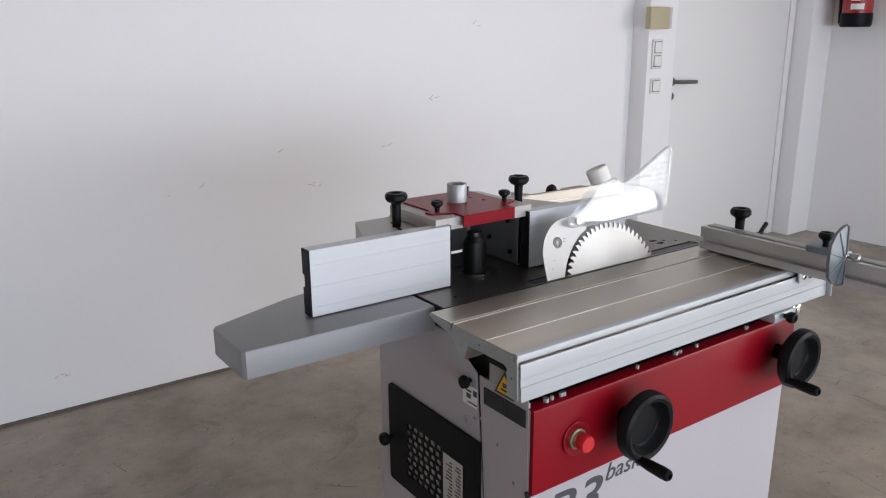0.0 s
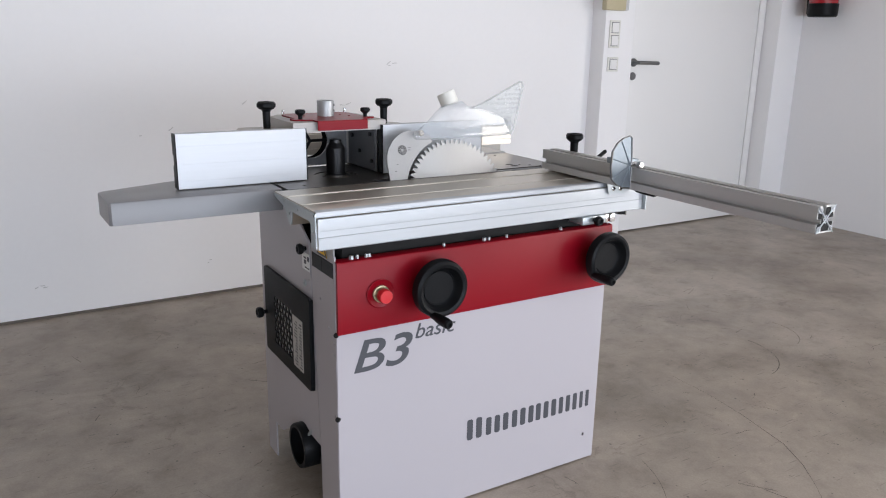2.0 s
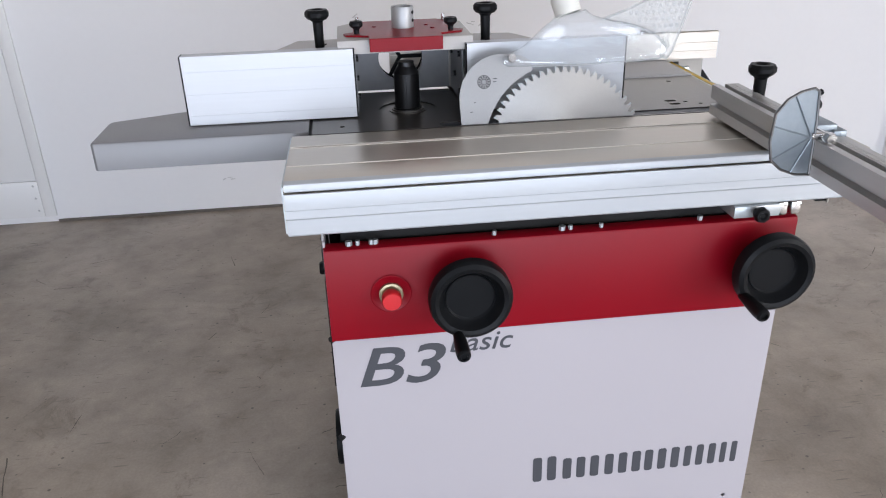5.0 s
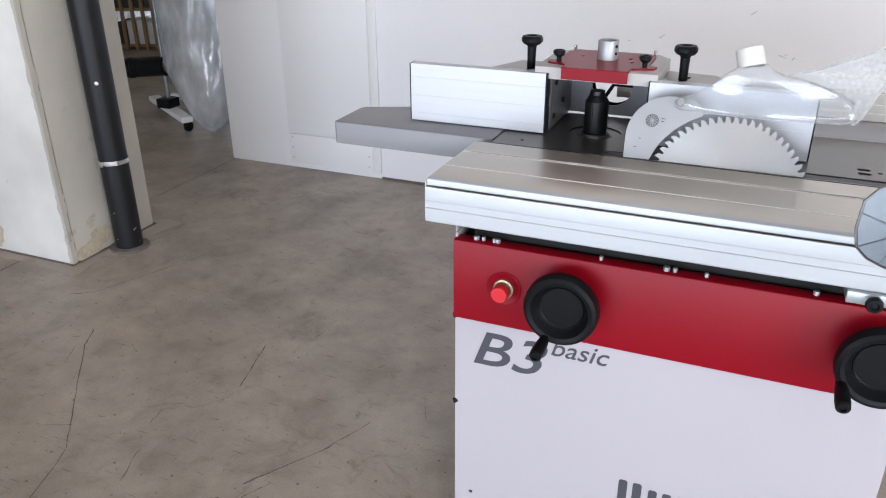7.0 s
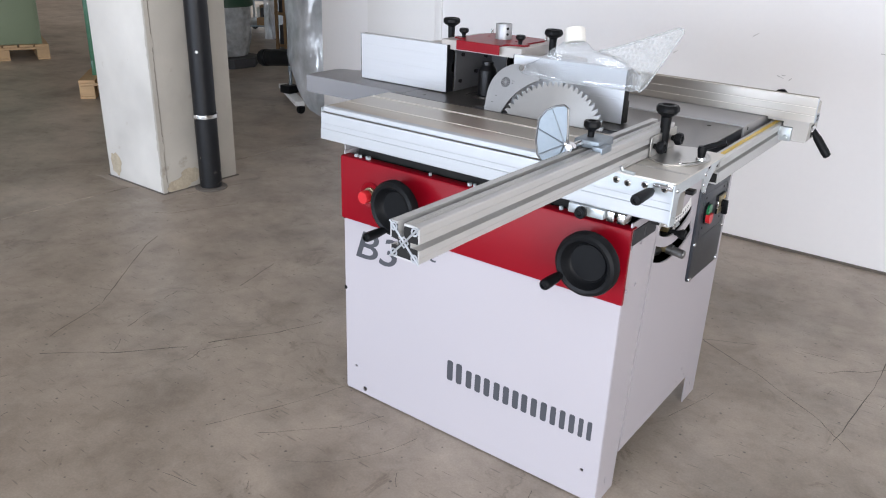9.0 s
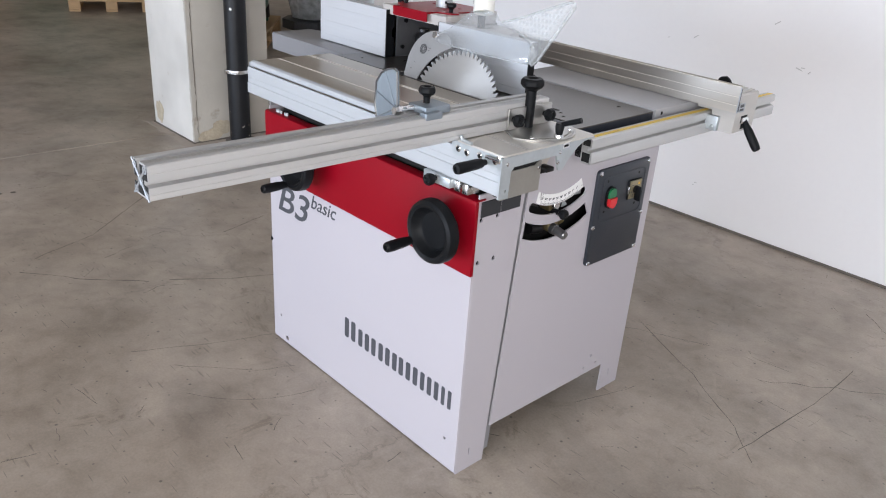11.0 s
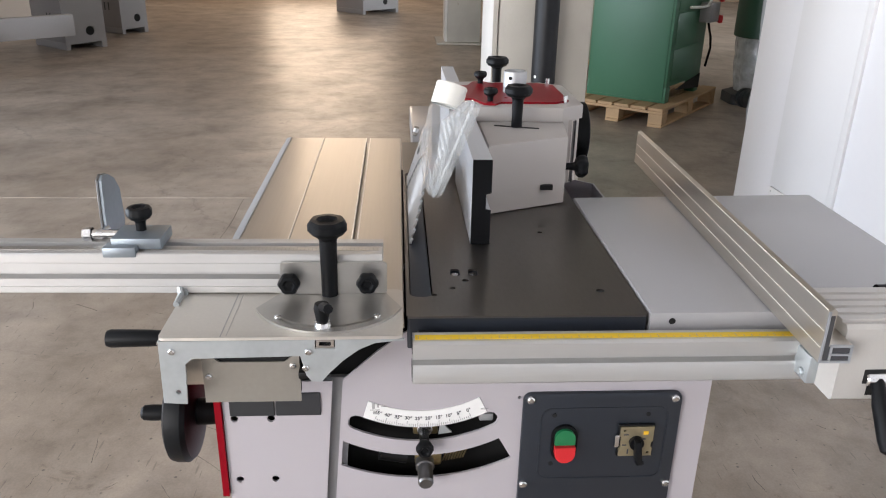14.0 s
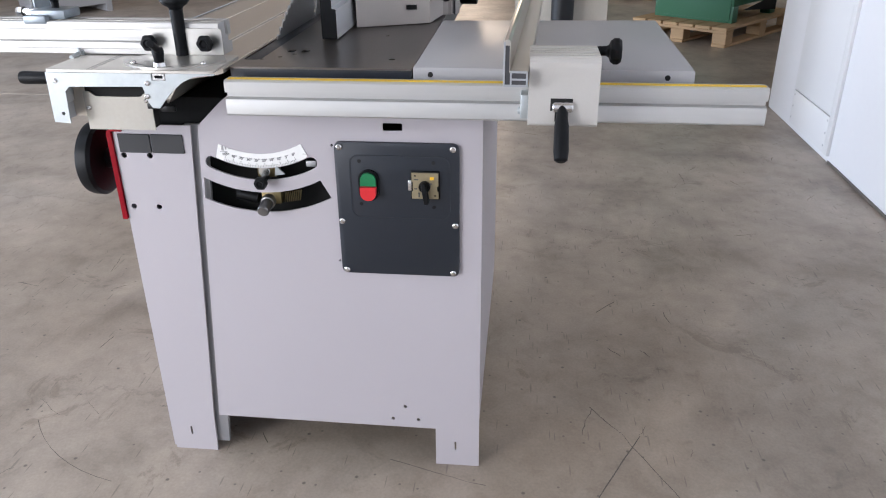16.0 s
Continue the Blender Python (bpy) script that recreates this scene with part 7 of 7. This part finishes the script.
lathe(bm, [(0.05, 0.0), (0.062, 0.0), (0.066, 0.012), (0.066, 0.05), (0.062, 0.055), (0.060, 0.065), (0.064, 0.075), (0.060, 0.09), (0.064, 0.105), (0.060, 0.12), (0.064, 0.14), (0.064, 0.34), (0.05, 0.34)], (-0.70, -0.09, 0.325), (1, 0, 0.12), 28)
part("hose_socket", bm, BLACK, ex1, "black hose socket", local=True)


def timber_rack(m, label):
    """Brown uprights with rows of white and dark boxes between them."""
    t = thing("crate_rack", (0, 0, 0), label, "rack", m=m)
    r = random.Random(5)
    for k in range(8):
        bm = bmesh.new(); box(bm, k * 0.10, k * 0.10 + 0.03, 0, 0.03, 0, 1.5, 0.002)
        part("upright", bm, CRATE, t, local=True)
    for z in (0.0, 0.34, 0.68, 1.02):
        bm = bmesh.new(); box(bm, -0.02, 0.75, 0.031, 0.40, z + 0.02, z + 0.05, 0.002)
        part("shelf", bm, CRATE, t, local=True)
        for k in range(7):
            bm = bmesh.new(); box(bm, k * 0.10 + 0.032, k * 0.10 + 0.098, 0.04, 0.30, z + 0.0505, z + 0.0505 + r.uniform(0.15, 0.24), 0.004)
            part("carton", bm, r.choice([PAPER, PAPER, FAR_DARK, FAR_GREY]) if z != 0.34 else r.choice([FAR_DARK, FAR_DARK, PAPER]), t, local=True)
    return t


timber_rack(pose(-4.56, 5.40, 0, 0, 0, 20), "brown timber rack holding white and dark boxes")
bag_extractor(pose(-4.09, 4.36, 0, 0, 0, 20) @ Matrix.Diagonal((0.92, 0.92, 1, 1)), DARK_GREEN, "dark green dust extractor with a short clear bag", 0.56, 0.09)


def far_machine(m, label, wide, deep, high, beam):
    """A grey-white saw down the hall: base on two feet, a round dust opening, worktop and a side beam."""
    t = thing("machine_in_hall", (0, 0, 0), label, "woodworking machine", "machines down the hall", m=m)
    bm = bmesh.new()
    plate(bm, [(0, 0.0), (0.05, 0.0), (0.05, 0.06), (wide - 0.06, 0.075), (wide - 0.06, 0.0), (wide, 0.0), (wide, high), (0, high)], [circle(wide * 0.62, 0.20, 0.052, 24), circle(wide * 0.2, 0.28, 0.006, 10), circle(wide * 0.2, 0.52, 0.006, 10)], "y", 0.0, 0.004)
    part("side_sheet", bm, FAR_GREY, t, local=True)
    bm = bmesh.new(); box(bm, 0, wide, 0.0045, deep, 0.075, high, 0.004)
    part("cabinet_body", bm, FAR_GREY, t, local=True)
    bm = bmesh.new(); box(bm, 0.001, 0.05, 0.005, deep - 0.002, 0, 0.0745, 0.002)
    part("foot", bm, FAR_GREY, t, local=True)
    bm = bmesh.new(); box(bm, wide - 0.06, wide - 0.001, 0.005, deep - 0.002, 0, 0.0745, 0.002)
    part("foot", bm, FAR_GREY, t, local=True)
    bm = bmesh.new(); lathe(bm, [(0, -0.001), (0.051, -0.001), (0.051, -0.004), (0, -0.004)], (wide * 0.62, 0.0, 0.20), (0, -1, 0), 24)
    part("dust_opening", bm, HOLLOW_SHADE, t, local=True)
    for k in range(2):
        bm = bmesh.new(); box(bm, -0.004, 0.0, deep * 0.35 + k * 0.08, deep * 0.35 + k * 0.08 + 0.018, 0.30, 0.40)
        part("vent_slot", bm, FAR_DARK, t, local=True)
    bm = bmesh.new(); box(bm, -0.15, wide + 0.15, -0.1, deep + 0.1, high + 0.001, high + 0.045, 0.006)
    part("worktop", bm, IRON, t, local=True)
    bm = bmesh.new(); box(bm, -0.35, -0.155, -0.25, deep + 0.3, high - 0.05, high + 0.045, 0.01)
    part("sliding_table", bm, ALU, t, local=True)
    if beam:
        bm = bmesh.new(); box(bm, wide + 0.001, wide + beam, 0.06, 0.14, 0.34, 0.54, 0.004)
        part("side_beam", bm, FAR_GREY, t, local=True)
        bm = bmesh.new(); box(bm, wide - 0.28, wide + 0.005, -0.05, -0.001, 0.35, 0.43, 0.004)
        part("bracket", bm, ZINC, t, local=True)
    return t


far_machine(pose(-4.20, -2.85, 0, 0, 0, 140), "grey-white saw with a round dust opening down the hall", 0.64, 0.75, 0.86, 0.85)
far_machine(pose(-6.76, -2.61, 0, 0, 0, 139), "grey-white machine with vent slots down the hall", 0.50, 0.72, 0.86, 0)
far_machine(pose(-8.33, -2.485, 0, 0, 0, 146), "grey-white machine farther down the hall", 0.42, 0.6, 0.86, 0)
far_machine(pose(-11.6, 0.6, 0, 0, 0, 130), "grey machine at the far end of the hall", 0.8, 0.8, 0.86, 0)


def trolley(m, label):
    """A slender rack trolley with many shelves of small parts, seen past the pillar."""
    t = thing("storage_trolley", (0, 0, 0), label, "trolley", "trolleys in the rear hall", m=m)
    for x in (0, 0.9):
        for y in (0, 0.5):
            bm = bmesh.new(); box(bm, x, x + 0.026, y, y + 0.026, 0.1, 1.7, 0.002)
            part("post", bm, ZINC, t, local=True)
            bm = bmesh.new(); rod(bm, (x + 0.003, y + 0.013, 0.04), (x + 0.023, y + 0.013, 0.04), 0.04, 16); box(bm, x + 0.004, x + 0.022, y + 0.004, y + 0.022, 0.06, 0.10)
            part("castor", bm, BLACK, t, local=True)
    r = random.Random(int(m.translation.x * -10))
    for z in (0.14, 0.44, 0.72, 1.0, 1.3):
        bm = bmesh.new(); box(bm, 0.002, 0.924, 0.002, 0.524, z, z + 0.018, 0.002)
        part("shelf", bm, GALV, t, local=True)
        x = 0.04
        while x < 0.82:
            w = r.uniform(0.05, 0.15)
            hgt = r.uniform(0.06, 0.22)
            bm = bmesh.new()
            if r.random() < 0.45:
                lathe(bm, [(0, hgt), (w * 0.42, hgt * 0.97), (w * 0.46, hgt * 0.9), (w * 0.46, 0.0), (0, 0)], (x + w / 2, 0.14, z + 0.0182), segments=16)
            else:
                box(bm, x, x + w, 0.04, 0.04 + r.uniform(0.15, 0.4), z + 0.0182, z + hgt, 0.004)
            part("load", bm, r.choice([CRATE, FAR_DARK, FAR_GREY, CRATE, GALV, PAPER]), t, local=True)
            x += w + r.uniform(0.01, 0.07)
    return t


def film_sheet(m, label, wide, high):
    """Crumpled clear film hung over a packed machine."""
    bm = bmesh.new()
    n, k = 22, 16
    grid = [[bm.verts.new((wide * i / n, 0.10 * noise.noise(Vector((i * 0.45, j * 0.3, wide))) + 0.04 * noise.noise(Vector((i * 1.3, j * 1.1, 3))), 0.02 + high * j / k)) for i in range(n + 1)] for j in range(k + 1)]
    for j in range(k):
        for i in range(n):
            bm.faces.new((grid[j][i], grid[j][i + 1], grid[j + 1][i + 1], grid[j + 1][i]))
    bmesh.ops.solidify(bm, geom=bm.faces[:], thickness=0.002)
    ob = single("plastic_film", bm, FILM, label, "plastic film", "", "films in the rear hall")
    ob.matrix_world = m
    return ob


trolley(pose(-5.1, 5.9, 0, 0, 0, 125), "metal rack trolley loaded with small boxes")
trolley(pose(-5.4, 6.9, 0, 0, 0, 120), "metal rack trolley loaded with parts")
trolley(pose(-3.75, 6.4, 0, 0, 0, 130), "metal rack trolley with cartons")
far_machine(pose(-3.9, 8.2, 0, 0, 0, 20), "grey machine deep in the rear hall", 1.2, 0.8, 0.86, 0)
film_sheet(pose(-5.15, 5.75, 0, 0, 0, 40), "crumpled clear plastic film hanging over packed parts", 0.7, 1.6)
film_sheet(pose(-4.2, 7.1, 0, 0, 0, 35), "hanging clear plastic film deep in the rear hall", 1.0, 1.8)
